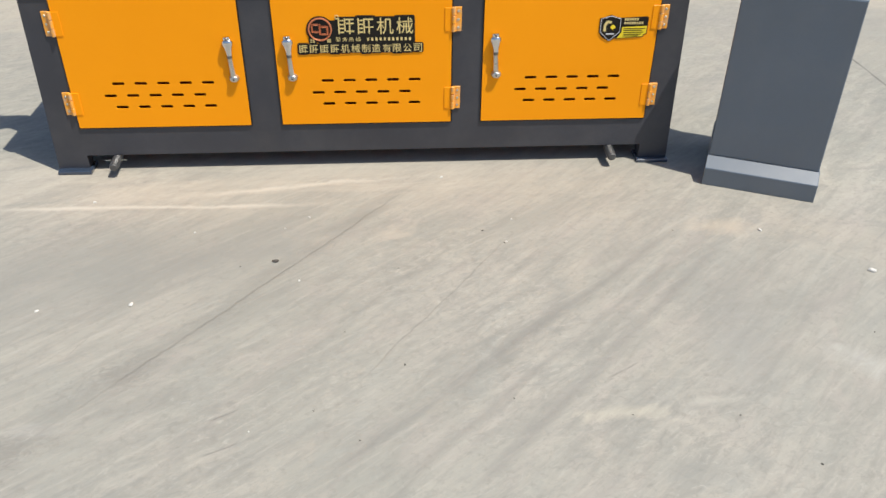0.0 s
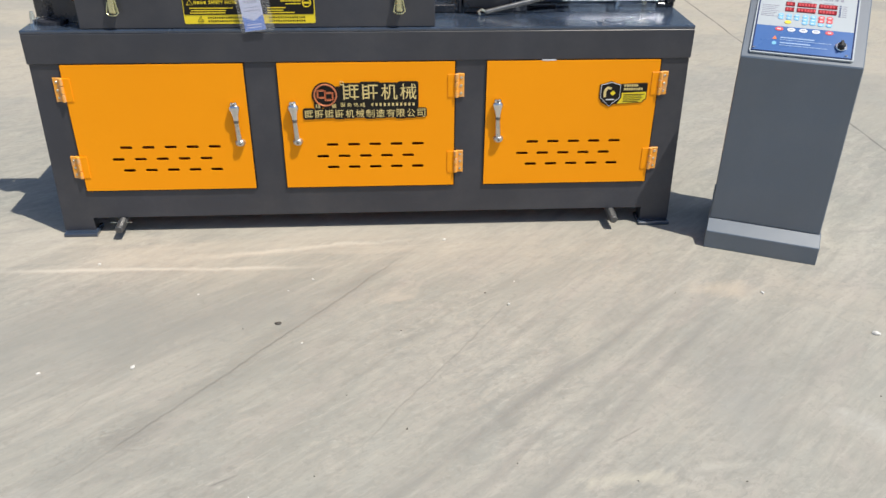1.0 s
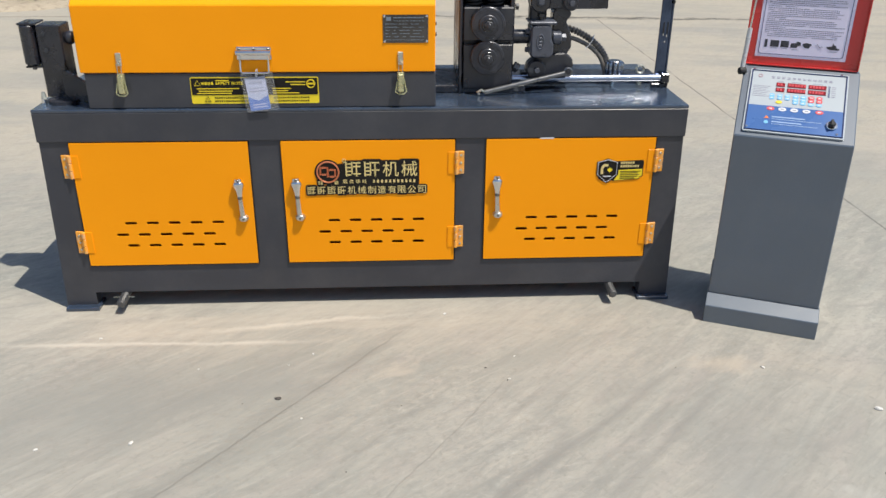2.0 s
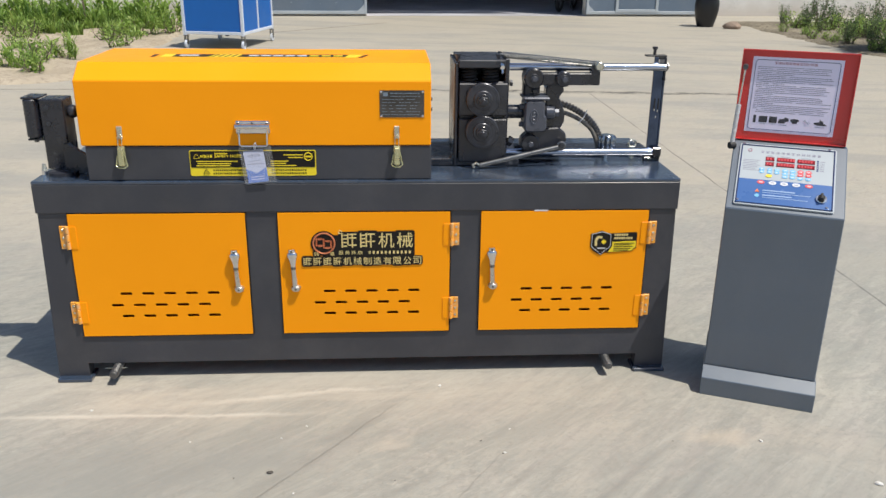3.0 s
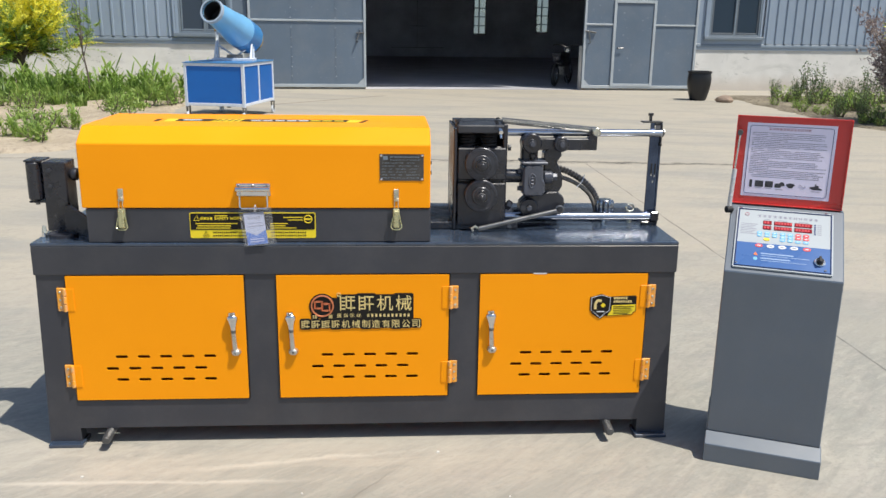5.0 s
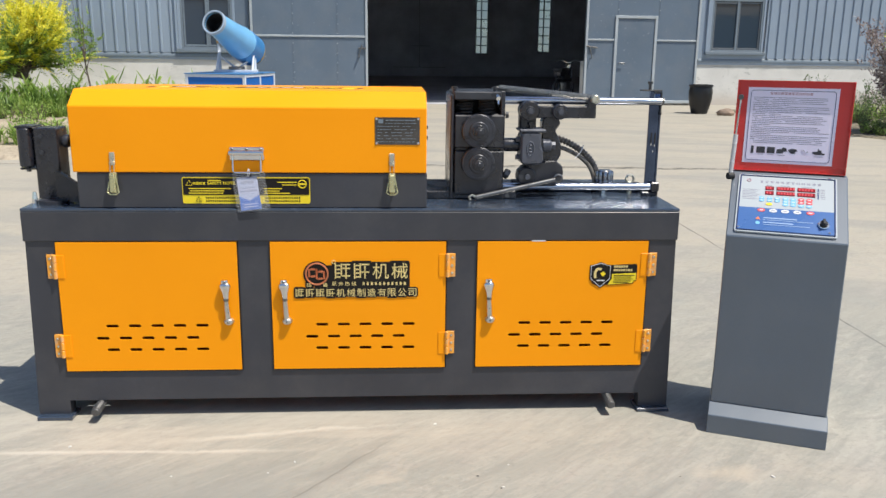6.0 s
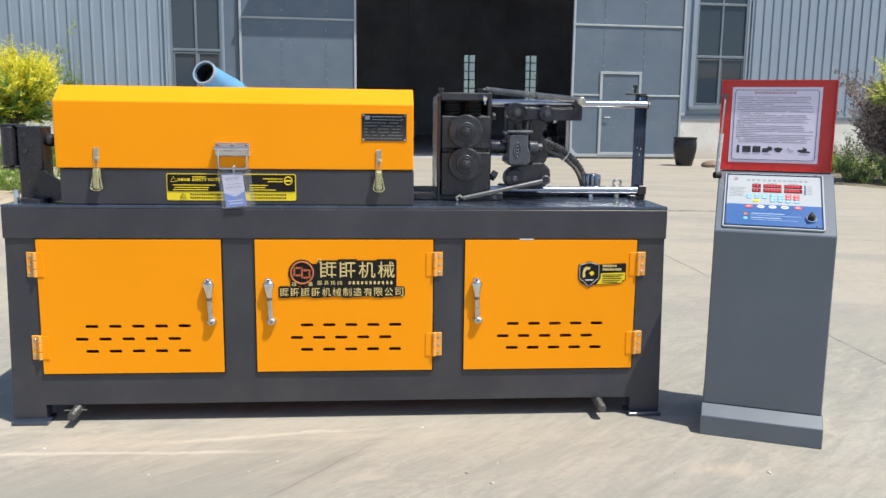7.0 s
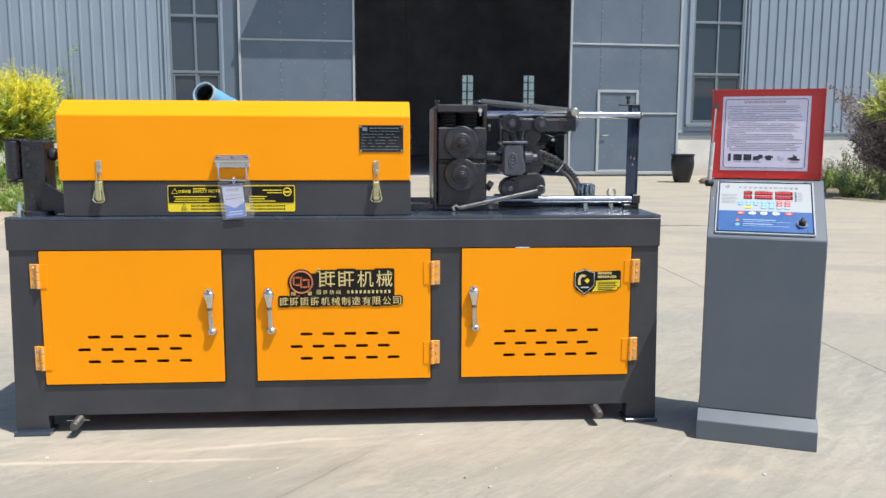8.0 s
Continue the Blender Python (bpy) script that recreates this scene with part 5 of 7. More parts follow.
part("gusset", prism([(-1.296, 0.752), (-1.296, 0.856), (-1.282, 0.856), (-1.192, 0.792), (-1.192, 0.752)], 0.10, 0.12), DARK_IRON, br)
part("gusset", disc((-1.305, 0.10, TZ), "z", 0.05, 0.012, 20), DARK_IRON, br)
for z in (0.916, 0.972):
    part("bolt", disc((-1.352, 0.1445, z), "y", 0.008, 0.006, 6), BLOCK, br)
part("weld_bead", tube([(-1.378 + 0.008 * k, 0.147 + 0.002 * math.sin(k * 1.9), TZ + 0.002) for k in range(11)], [0.005 + 0.0015 * math.sin(k * 2.7) for k in range(11)], 8), ZINC, br, "bright weld bead", True)
part("foot_bolt", tube([(-1.360, 0.075, TZ), (-1.360, 0.075, 0.768), (-1.360, 0.075, 0.792)], [0.010, 0.010, 0.006], 6), CHROME, br)

# ---- feed rollers and cutter ----
hs = part("feed_housing", box(0.074, 0.252, 0.205, 0.420, TZ, 1.055, 0.004), DARK_IRON, MACH, "black feed roller housing with springs on top")
part("side_plate", box(0.057, 0.069, 0.180, 0.440, TZ, 1.124, 0.003), DARK_IRON, hs)
part("side_plate", box(0.238, 0.254, 0.200, 0.440, TZ, 1.136, 0.003), DARK_IRON, hs)
part("back_plate", box(0.070, 0.236, 0.42, 0.436, TZ, 1.125, 0.003), DARK_IRON, hs)
part("cap_bar", box(0.0695, 0.2375, 0.178, 0.440, 1.106, 1.134, 0.003), BLOCK, hs)
for z0, z1 in ((0.936, 1.052), (0.766, 0.924)):
    part("roller_block", box(0.072, 0.250, 0.182, 0.199, z0, z1, 0.004), DARK_IRON, hs)
for cz in (0.997, 0.882):
    rl = part("feed_roller", disc((0.157, 0.156, cz), "y", 0.0600, 0.026, 56, edge=0.003), ROLLER, hs, "black grooved feed roller", True)
    part("groove", ring((0.157, 0.1565, cz), "y", 0.0505, 0.0016, 44), ROLLER, rl)
    part("hub", disc((0.157, 0.148, cz), "y", 0.034, 0.009, 36, edge=0.002), ROLLER, rl, smooth=True)
    part("washer", disc((0.157, 0.142, cz), "y", 0.0235, 0.007, 28, edge=0.0015), DARK_IRON, rl, smooth=True)
    part("nut", disc((0.157, 0.129, cz), "y", 0.0165, 0.013, 6, edge=0.0015), BLOCK, rl)
    part("stud", disc((0.157, 0.122, cz), "y", 0.0085, 0.008, 16, edge=0.002), ROLLER, rl, smooth=True)
for x in (0.112, 0.190):
    part("pressure_spring", coil((x, 0.232, 1.054), (x, 0.232, 1.108), 0.027, 0.0045, 5.0, step=16), RUBBER, hs)
for x in (0.072, 0.215):
    part("adjusting_screw", tube([(x, 0.215, 1.125), (x, 0.215, 1.142), (x, 0.215, 1.143), (x, 0.215, 1.151)], [0.006, 0.006, 0.010, 0.010], 6), BLOCK, hs)
part("bright_bolt", tube([(0.222, 0.176, 1.118), (0.222, 0.150, 1.112)], [0.010, 0.008], 8), CHROME, hs)
part("bright_bolt", tube([(0.222, 0.158, 1.112), (0.222, 0.150, 1.092)], [0.005, 0.004], 8), CHROME, hs)
part("side_bolt", tube([(0.256, 0.20, 1.052), (0.266, 0.20, 1.052)], 0.012, 6), BLOCK, hs)
part("side_bolt", tube([(0.256, 0.20, 0.845), (0.272, 0.20, 0.835)], 0.018, 8), DARK_IRON, hs)
part("bed_plate", box(-0.030, 0.300, 0.19, 0.47, TZ, 0.778, 0.003), DARK_IRON, MACH, "black bed plate under the feed housing")
part("bed_plate", box(0.300, 0.845, 0.36, 0.50, TZ, 0.766, 0.003), DARK_IRON, MACH)
# guide rods, end post, tension spring
part("guide_rod", disc((0.254, 0.258, 1.1010), "x", 0.0135, 0.586, 24, edge=0.002), ROD, MACH, "polished round guide rod", True)
part("guide_rod", disc((0.254, 0.262, 0.7835), "x", 0.0140, 0.566, 24, edge=0.002), ROD, MACH, "polished round guide rod", True)
post = part("end_post", box(0.800, 0.838, 0.272, 0.278, TZ, 1.100, 0.001), POSTSKY, MACH, "dark glossy steel end post with slots")
part("post_side", box(0.838, 0.846, 0.272, 0.335, TZ, 1.136, 0.002), POSTSKY, post)
part("clamp", box(0.770, 0.846, 0.272, 0.306, 1.137, 1.142, 0.0015), RUBBER, post)
part("post_head", box(0.800, 0.816, 0.272, 0.278, 1.1005, 1.1365, 0.001), POSTSKY, post)
part("clamp_bar", box(0.8165, 0.8375, 0.272, 0.279, 1.128, 1.1365, 0.001), RUBBER, post)
part("clamp_rod", tube([(0.841, 0.266, 1.134), (0.841, 0.266, 1.062), (0.841, 0.266, 1.061), (0.841, 0.266, 1.052)], [0.0032, 0.0032, 0.0046, 0.0046], 8), RUBBER, post)
part("rod_clamp", box(0.818, 0.850, 0.244, 0.271, 0.7665, 0.803, 0.004), DARK_IRON, post)
part("post_foot", box(0.786, 0.848, 0.250, 0.271, TZ, 0.7660, 0.003), DARK_IRON, post)
part("clamp", box(0.836, 0.850, 0.262, 0.272, 1.086, 1.114, 0.003), RUBBER, post)
part("clamp_screw", tube([(0.802, 0.285, 1.14), (0.802, 0.285, 1.162), (0.802, 0.285, 1.163), (0.802, 0.285, 1.172)], [0.006, 0.006, 0.010, 0.010], 8), DARK_IRON, post)
for c in ((0.850, 1.0995), (0.850, 0.7835)):
    part("rod_nut", disc((c[0] - 0.004, 0.290, c[1]), "x", 0.013, 0.012, 6), STEEL, post)
for x, z in ((0.815, 0.942), (0.828, 0.938), (0.823, 0.916)):
    part("post_screw", tube([(x, 0.2705, z - 0.004), (x, 0.2705, z + 0.004)], 0.003, 6), CHROME, post)
for x in (0.815, 0.829):
    part("post_slot", box(x - 0.0022, x + 0.0022, 0.2702, 0.2718, 0.945, 0.985), RUBBER, post)
part("tension_spring", coil((0.236, 0.240, 1.146), (0.575, 0.232, 1.114), 0.0106, 0.0019, 66), SPRING, MACH, "tight coiled tension spring")
part("spring_hook", tube([(0.222, 0.240, 1.148), (0.24, 0.240, 1.146)], 0.004, 8), SPRING, MACH)
part("spring_pin", disc((0.582, 0.205, 1.109), "y", 0.016, 0.06, 20, edge=0.003), ZINC, MACH, "bright round spring pin", True)
# rocking arm with round bosses
arm = part("cutter_arm", prism([(0.330, 1.040), (0.589, 1.040), (0.589, 1.122), (0.562, 1.122), (0.556, 1.083), (0.330, 1.083)], 0.222, 0.258, r=0.003), DARK_IRON, MACH, "black cutter arm with round pivot bosses")
for x, z, r in ((0.344, 1.067, 0.036), (0.453, 1.064, 0.028)):
    part("boss", disc((x, 0.200, z), "y", r, 0.07, 28, edge=0.004), DARK_IRON, arm, smooth=True)
    part("pivot_washer", disc((x, 0.196, z), "y", 0.0165, 0.005, 20, edge=0.001), ROLLER, arm)
    part("pivot_nut", disc((x, 0.186, z), "y", 0.0105, 0.010, 6, edge=0.001), CASTING, arm)
part("neck", box(0.312, 0.372, 0.225, 0.275, 0.985, 1.06, 0.006), DARK_IRON, arm)
cam_pts = [(0.408, 1.05), (0.452, 1.05), (0.462, 1.02), (0.444, 0.995), (0.456, 0.972), (0.468, 0.940), (0.468, 0.905), (0.452, 0.878), (0.42, 0.868), (0.395, 0.880), (0.395, 1.03)]
part("cam_plate", prism(cam_pts, 0.228, 0.285, r=0.004), DARK_IRON, arm)
blk = part("cutter_block", prism([(0.312, 0.884), (0.322, 0.876), (0.384, 0.876), (0.394, 0.886), (0.394, 0.930), (0.386, 0.938), (0.386, 0.985), (0.378, 0.992), (0.322, 0.992), (0.312, 0.984)], 0.178, 0.275, r=0.006), CASTING, MACH, "blue-grey cast cutter block")
part("block_cap", box(0.306, 0.402, 0.176, 0.280, 0.9925, 1.003, 0.003), CASTING, blk)
part("cap_screw", tube([(0.352, 0.215, 1.003), (0.352, 0.215, 1.014), (0.352, 0.215, 1.015), (0.352, 0.215, 1.026)], [0.008, 0.008, 0.013, 0.013], 6), DARK_IRON, blk)
part("cast_mark", tube([(0.346 + 0.0125 * math.cos(2 * math.pi * k / 24), 0.1775, 0.934 + 0.025 * math.sin(2 * math.pi * k / 24)) for k in range(25)], 0.0024, 8), CASTING, blk, smooth=True)
for z in (0.922, 0.934, 0.946):
    part("cast_mark", box(0.341, 0.351, 0.1755, 0.1785, z - 0.003, z + 0.003, 0.001), CASTING, blk)
for z in (0.900, 0.965):
    part("side_screw", disc((0.298, 0.215, z), "x", 0.010, 0.015, 6), CASTING, blk)
part("block_barrel", disc((0.392, 0.215, 0.942), "x", 0.024, 0.034, 20, edge=0.004), CASTING, blk, smooth=True)
part("barrel_nut", disc((0.426, 0.215, 0.942), "x", 0.014, 0.016, 6), CASTING, blk)
part("drive_shaft", disc((0.246, 0.240, 0.942), "x", 0.025, 0.066, 24, edge=0.003), DARK_IRON, blk, smooth=True)
low = part("lower_yoke", prism([(0.318, 0.800), (0.305, 0.822), (0.310, 0.850), (0.330, 0.868), (0.40, 0.885), (0.446, 0.888), (0.472, 0.868), (0.478, 0.838), (0.462, 0.806), (0.43, 0.796), (0.36, 0.790)], 0.212, 0.265, r=0.005), DARK_IRON, MACH, "black lower yoke of the cutter")
for x, z, r in ((0.341, 0.830, 0.034),):
    part("boss", disc((x, 0.196, z), "y", r, 0.02, 28, edge=0.004), DARK_IRON, low, smooth=True)
part("pivot_nut", disc((0.341, 0.184, 0.830), "y", 0.0105, 0.013, 6, edge=0.001), CASTING, low)
part("slide_foot", box(0.300, 0.480, 0.300, 0.350, 0.764, 0.800, 0.004), DARK_IRON, low)
rodl = part("pull_rod", tube([(0.150, 0.150, 0.762), (0.300, 0.165, 0.793), (0.440, 0.180, 0.822)], 0.0085, 12), STEEL, MACH, "dull steel pull rod lying across the table", True)
part("rod_eye", ring((0.452, 0.181, 0.826), "y", 0.0125, 0.006, 20), STEEL, rodl, smooth=True)
part("rod_eye", disc((0.452, 0.170, 0.826), "y", 0.008, 0.03, 12), DARK_IRON, rodl)
part("rod_hook", tube([(0.150, 0.150, 0.762), (0.136, 0.147, 0.772), (0.124, 0.146, 0.764), (0.130, 0.146, 0.754)], 0.0045, 8), ZINC, rodl)
# cable conduit down to the table
def bend(pts, nn=40):
    pts = [Vector(p) for p in pts]
    out = []
    for k in range(nn + 1):
        f = k / nn * (len(pts) - 1)
        i = min(int(f), len(pts) - 2)
        p0, p1, p2, p3 = pts[max(i - 1, 0)], pts[i], pts[i + 1], pts[min(i + 2, len(pts) - 1)]
        t = f - i
        out.append(0.5 * ((2 * p1) + (p2 - p0) * t + (2 * p0 - 5 * p1 + 4 * p2 - p3) * t * t + (3 * p1 - p0 - 3 * p2 + p3) * t ** 3))
    return out


pts = bend([(0.445, 0.315, 0.966), (0.500, 0.318, 0.948), (0.552, 0.322, 0.920), (0.596, 0.325, 0.882), (0.624, 0.325, 0.838), (0.636, 0.325, 0.780)], 90)
part("conduit", tube(pts, [0.0135 if (k // 2) % 2 else 0.0105 for k in range(len(pts))], 12), CONDUIT, MACH, "black ribbed conduit")
pts = bend([(0.445, 0.300, 0.934), (0.500, 0.305, 0.919), (0.552, 0.308, 0.893), (0.592, 0.310, 0.858), (0.615, 0.312, 0.812), (0.624, 0.312, 0.766)], 40)
part("cable", tube(pts, 0.008, 10), CONDUIT, MACH, "", True)
tie = pts[15]
part("cable_tie", tube([tie + Vector((-0.010, -0.012, -0.012)), tie + Vector((0.012, -0.012, 0.014)), tie + Vector((0.02, -0.012, 0.04))], 0.0018, 6), WHITEPRINT, MACH, "white cable tie")
kn = part("hand_knob", disc((0.652, 0.300, 0.788), "z", 0.029, 0.050, 24, edge=0.004), BLOCK, MACH, "bright fluted clamp nut", True)
for k in range(10):
    a = 2 * math.pi * k / 10 + 0.2
    px, py = 0.652 + 0.028 * math.cos(a), 0.300 + 0.028 * math.sin(a)
    part("flute", tube([(px, py, 0.789), (px, py, 0.792), (px, py, 0.834), (px, py, 0.838)], [0.0060, 0.0075, 0.0075, 0.0055], 10), KNOBSTEEL, kn, smooth=True)
part("knob_top", disc((0.652, 0.300, 0.836), "z", 0.027, 0.006, 24, edge=0.003), CHROME, kn, smooth=True)
part("stud", tube([(0.652, 0.300, 0.750), (0.652, 0.300, 0.790)], 0.012, 12), CHROME, kn)
eb = part("eye_bolt", ring((0.752, 0.300, 0.808), "y", 0.0145, 0.0042, 22), ZINC, MACH, "zinc lifting eye bolt", True)
part("shank", tube([(0.752, 0.300, 0.750), (0.752, 0.300, 0.794)], [0.010, 0.006], 10), ZINC, eb)

part("paper_tape", box(0.332, 0.380, -0.0056, 0.0, 0.6345, 0.6385), WHITEPRINT, MACH, "scrap of white tape")

# ---- tag hung from the drop handle ----
tag = thing("info_tag", MACH.matrix_basis @ pose(-0.628, -0.012, 0.886, 0, -6.5, 0) @ Matrix.Diagonal((1.06, 1, 1.08, 1)), "clear plastic sleeve with a white and blue card inside", "tag")
part("sleeve", slotted(-0.052, 0.050, -0.132, -0.012, -0.0024, -0.0018, [(-0.002, -0.019, 0.010, 0.003)], 0.006), SLEEVE, tag).visible_shadow = False
part("card", prism([(-0.040, -0.128), (0.024, -0.128), (0.024, -0.024), (-0.040, -0.024)], -0.0014, -0.0008), CARD, tag)
part("card_arrow", prism([(-0.040, -0.128), (0.024, -0.128), (0.024, -0.083), (-0.008, -0.099), (-0.040, -0.083)], -0.0017, -0.0014), CARDBLUE, tag)
bm = None
for k in range(4):
    bm = strokes(-0.024 + 0.0105 * k, -0.042, 0.009, 0.009, -0.0014, 300 + k, bm, 0.0003)
bm = plate(-0.030, 0.014, -0.060, -0.058, -0.0014, 0.0003, bm)
bm = plate(-0.034, 0.018, -0.070, -0.067, -0.0014, 0.0003, bm)
part("fine_print", bm, GREYPRINT, tag)
bm = None
for z in (-0.110, -0.118):
    bm = plate(-0.030, 0.014, z - 0.0015, z + 0.0015, -0.0017, 0.0003, bm)
part("fine_print", bm, CARD, tag)
part("tie", tube([(-0.004, -0.002, -0.022), (-0.002, -0.002, -0.008), (0.002, 0.006, -0.003), (0.003, 0.006, -0.014), (-0.002, -0.003, -0.024)], 0.0016, 6), WHITEPRINT, tag, "white plastic tie")

# ---- control console ----
CW = 0.371
CON = thing("control_console", pose(0.954, 2.4945, 0, 0, 0, -23.5), "slate-grey steel control console with its red lid raised", "control console")
part("foot", prism([(-0.047, 0.0), (-0.047, 0.066), (0.002, 0.097), (0.300, 0.097), (0.300, 0.0)], -0.004, CW + 0.004, "x", 0.002), CONSOLE, CON, "flared steel foot with a sloping ledge")
HV, HZ = 0.252, 0.872
part("body", prism([(0.0, 0.097), (0.0, 0.690), (HV, HZ), (0.290, HZ), (0.290, 0.097)], 0.0, CW, "x", 0.003), CONSOLE, CON, "upright slate-grey cabinet")
SL = math.atan2(HZ - 0.692, HV)
# control panel, drawn flat and laid on the slope
PM = pose(0, 0, 0.692, math.degrees(SL) - 90, 0, 0)


def onslope(ob):
    ob.matrix_basis = PM
    return ob


pb = onslope(part("control_panel", slotted(0.024, 0.337, 0.016, 0.290, -0.006, 0.001, [], 0.006), PANELWHITE, CON, "white and blue membrane panel with red displays"))
part("panel_rim", frame_bm(0.0300, 0.3310, 0.0220, 0.2840, 0.0016, -0.0069, -0.006), NAVY, pb)
part("blue_band", plate(0.0285, 0.3325, 0.0205, 0.129, -0.006, 0.0006), PANELBLUE, pb)
for x0, x1 in ((0.112, 0.140), (0.148, 0.206), (0.214, 0.270)):
    for z0 in (0.216, 0.193):
        dp = part("display", box(x0, x1, -0.0085, -0.006, z0, z0 + 0.018, 0.001), DISPLAY, pb)
        bm = None
        nn = int((x1 - x0) / 0.0095)
        for k in range(nn):
            bm = plate(x0 + 0.004 + k * 0.0095, x0 + 0.010 + k * 0.0095, z0 + 0.004, z0 + 0.014, -0.0085, 0.0003, bm)
        part("digits", bm, DIGITS, dp)


def button(x, z, rx, rz, material):
    bm = bmesh.new()
    b = disc((0, -0.0078, 0), "y", 1.0, 0.0018, 18, bm)
    for v in b.verts:
        v.co = (x + v.co.x * rx, v.co.y, z + v.co.z * rz)
    bt = part("button", b, material, pb)
    if material is not YELLOWBUTTON:
        part("fine_print", plate(x - rx * 0.45, x + rx * 0.45, z - rz * 0.22, z + rz * 0.22, -0.0080, 0.0002), GREYPRINT if material is WHITEPRINT else WHITEPRINT, bt)


for x in (0.103, 0.128, 0.152):
    for z in (0.177, 0.165):
        button(x, z, 0.0085, 0.0065, BLUEBUTTON)
for x in (0.178, 0.202):
    for z in (0.177, 0.163, 0.150):
        button(x, z, 0.0095, 0.0072, BLUEBUTTON)
for x in (0.227, 0.252):
    for z in (0.177, 0.163):
        button(x, z, 0.0100, 0.0078, REDBUTTON)
    button(x, 0.148, 0.0095, 0.0070, BLUEBUTTON)
button(0.127, 0.148, 0.0105, 0.0065, YELLOWBUTTON)
for x, m in ((0.104, REDBUTTON), (0.141, WHITEPRINT), (0.178, WHITEPRINT), (0.216, WHITEPRINT), (0.256, REDBUTTON)):
    button(x, 0.1175, 0.0125, 0.0078, m)
bm = None
for k in range(12):
    bm = strokes(0.100 + 0.0165 * k, 0.256, 0.0115, 0.011, -0.006, 400 + k, bm, 0.0004)
for x0, x1, z in ((0.116, 0.134, 0.240), (0.160, 0.190, 0.240), (0.226, 0.258, 0.240)):
    bm = plate(x0, x1, z - 0.0015, z + 0.0015, -0.006, 0.0004, bm)
part("fine_print", bm, GREYPRINT, pb)
bm = None
for k in range(6):
    z = 0.232 - 0.0085 * k
    bm = plate(0.276, 0.282, z - 0.003, z + 0.003, -0.006, 0.0005, bm)
part("fine_print", bm, NAVY, pb)
bm = None
for k in range(6):
    z = 0.232 - 0.0085 * k
    bm = plate(0.286, 0.300, z - 0.0014, z + 0.0014, -0.006, 0.0004, bm)
for k in range(7):
    z = 0.215 - 0.0075 * k
    bm = plate(0.040, 0.094 - 0.006 * (k % 3), z - 0.0012, z + 0.0012, -0.006, 0.0004, bm)
part("fine_print", bm, GREYPRINT, pb)
part("badge", ring((0.058, -0.0066, 0.260), "y", 0.0062, 0.0013, 18), TITLEPRINT, pb)
bm = None
for z, x1 in ((0.083, 0.215), (0.062, 0.205)):
    bm = plate(0.112, x1, z - 0.0022, z + 0.0022, -0.0069, 0.0004, bm)
    bm = plate(0.112, x1 + 0.05, z - 0.0105, z - 0.0085, -0.0069, 0.0004, bm)
part("fine_print", bm, PALEPRINT, pb)
part("mark", prism([(0.088, 0.074), (0.102, 0.074), (0.095, 0.087)], -0.0078, -0.0069), REDPRINT, pb)
part("mark", disc((0.095, -0.0078, 0.058), "y", 0.007, 0.001, 16), BLUEBUTTON, pb)
for x in (0.036, 0.314):
    for z in (0.034, 0.288):
        part("screw", disc((x, -0.0095, z), "y", 0.0042, 0.004, 12, edge=0.001), CHROME, pb)
kb = part("selector_knob", disc((0.296, -0.014, 0.066), "y", 0.0180, 0.008, 24, edge=0.002), CHROME, pb, "black rotary switch with a chrome collar", True)
part("knob_cap", disc((0.296, -0.024, 0.066), "y", 0.0115, 0.012, 20, edge=0.003), RUBBER, kb, smooth=True)
part("knob_grip", box(0.2915, 0.3005, -0.030, -0.022, 0.054, 0.078, 0.002), RUBBER, kb)
# raised lid: a shallow tray, with the operating sheet inside
lid = part("lid", box(0.0, CW, HV + 0.012, HV + 0.016, HZ + 0.004, HZ + 0.316, 0.001), REDLID, CON, "red enamelled lid, raised upright")
lid.matrix_basis = Matrix.Translation((-0.008, HV, HZ)) @ pose(0, 0, 0, -1.5) @ Matrix.Translation((0, -HV, -HZ))
part("lid_rim", frame_bm(0.0, CW, HZ + 0.004, HZ + 0.316, 0.003, HV - 0.002, HV + 0.012), REDLID, lid)
part("hinge", disc((0.01, HV + 0.016, HZ + 0.003), "x", 0.005, CW - 0.02, 10), STEEL, CON, smooth=True)
sh = part("sheet", plate(0.036, 0.326, HZ + 0.032, HZ + 0.292, HV + 0.0115, 0.0008), PAPER, lid, "pale instruction sheet with small print")
part("sheet_line", tube([(0.046 + 0.270 * a, HV + 0.0104, HZ + 0.042 + 0.240 * b) for a, b in ((0.03, 0), (0.97, 0), (0.992, 0.008), (1, 0.035), (1, 0.965), (0.992, 0.992), (0.97, 1), (0.03, 1), (0.008, 0.992), (0, 0.965), (0, 0.035), (0.008, 0.008), (0.03, 0))], 0.0010, 6), NAVY, sh)
bm = None
for k in range(12):
    bm = strokes(0.112 + 0.0115 * k, HZ + 0.2725, 0.010, 0.009, HV + 0.0107, 500 + k, bm, 0.0004)
part("title_bars", bm, TITLEPRINT, sh)
rnd = random.Random(17)
bm = None
for k in range(26):
    z = HZ + 0.258 - 0.0062 * k
    if k in (4, 9, 15, 20):
        x1 = 0.056 + rnd.uniform(0.05, 0.12)
    else:
        x1 = rnd.uniform(0.27, 0.308)
    x = 0.056 + (0.010 if rnd.random() < 0.3 else 0.0)
    while x < x1:
        w = rnd.uniform(0.0022, 0.0065)
        bm = plate(x, min(x + w, x1), z - 0.0011, z + 0.0011, HV + 0.0107, 0.0003, bm)
        x += w + rnd.uniform(0.0008, 0.0022) + (0.012 if rnd.random() < 0.02 else 0.0)
part("fine_print", bm, INK, sh)
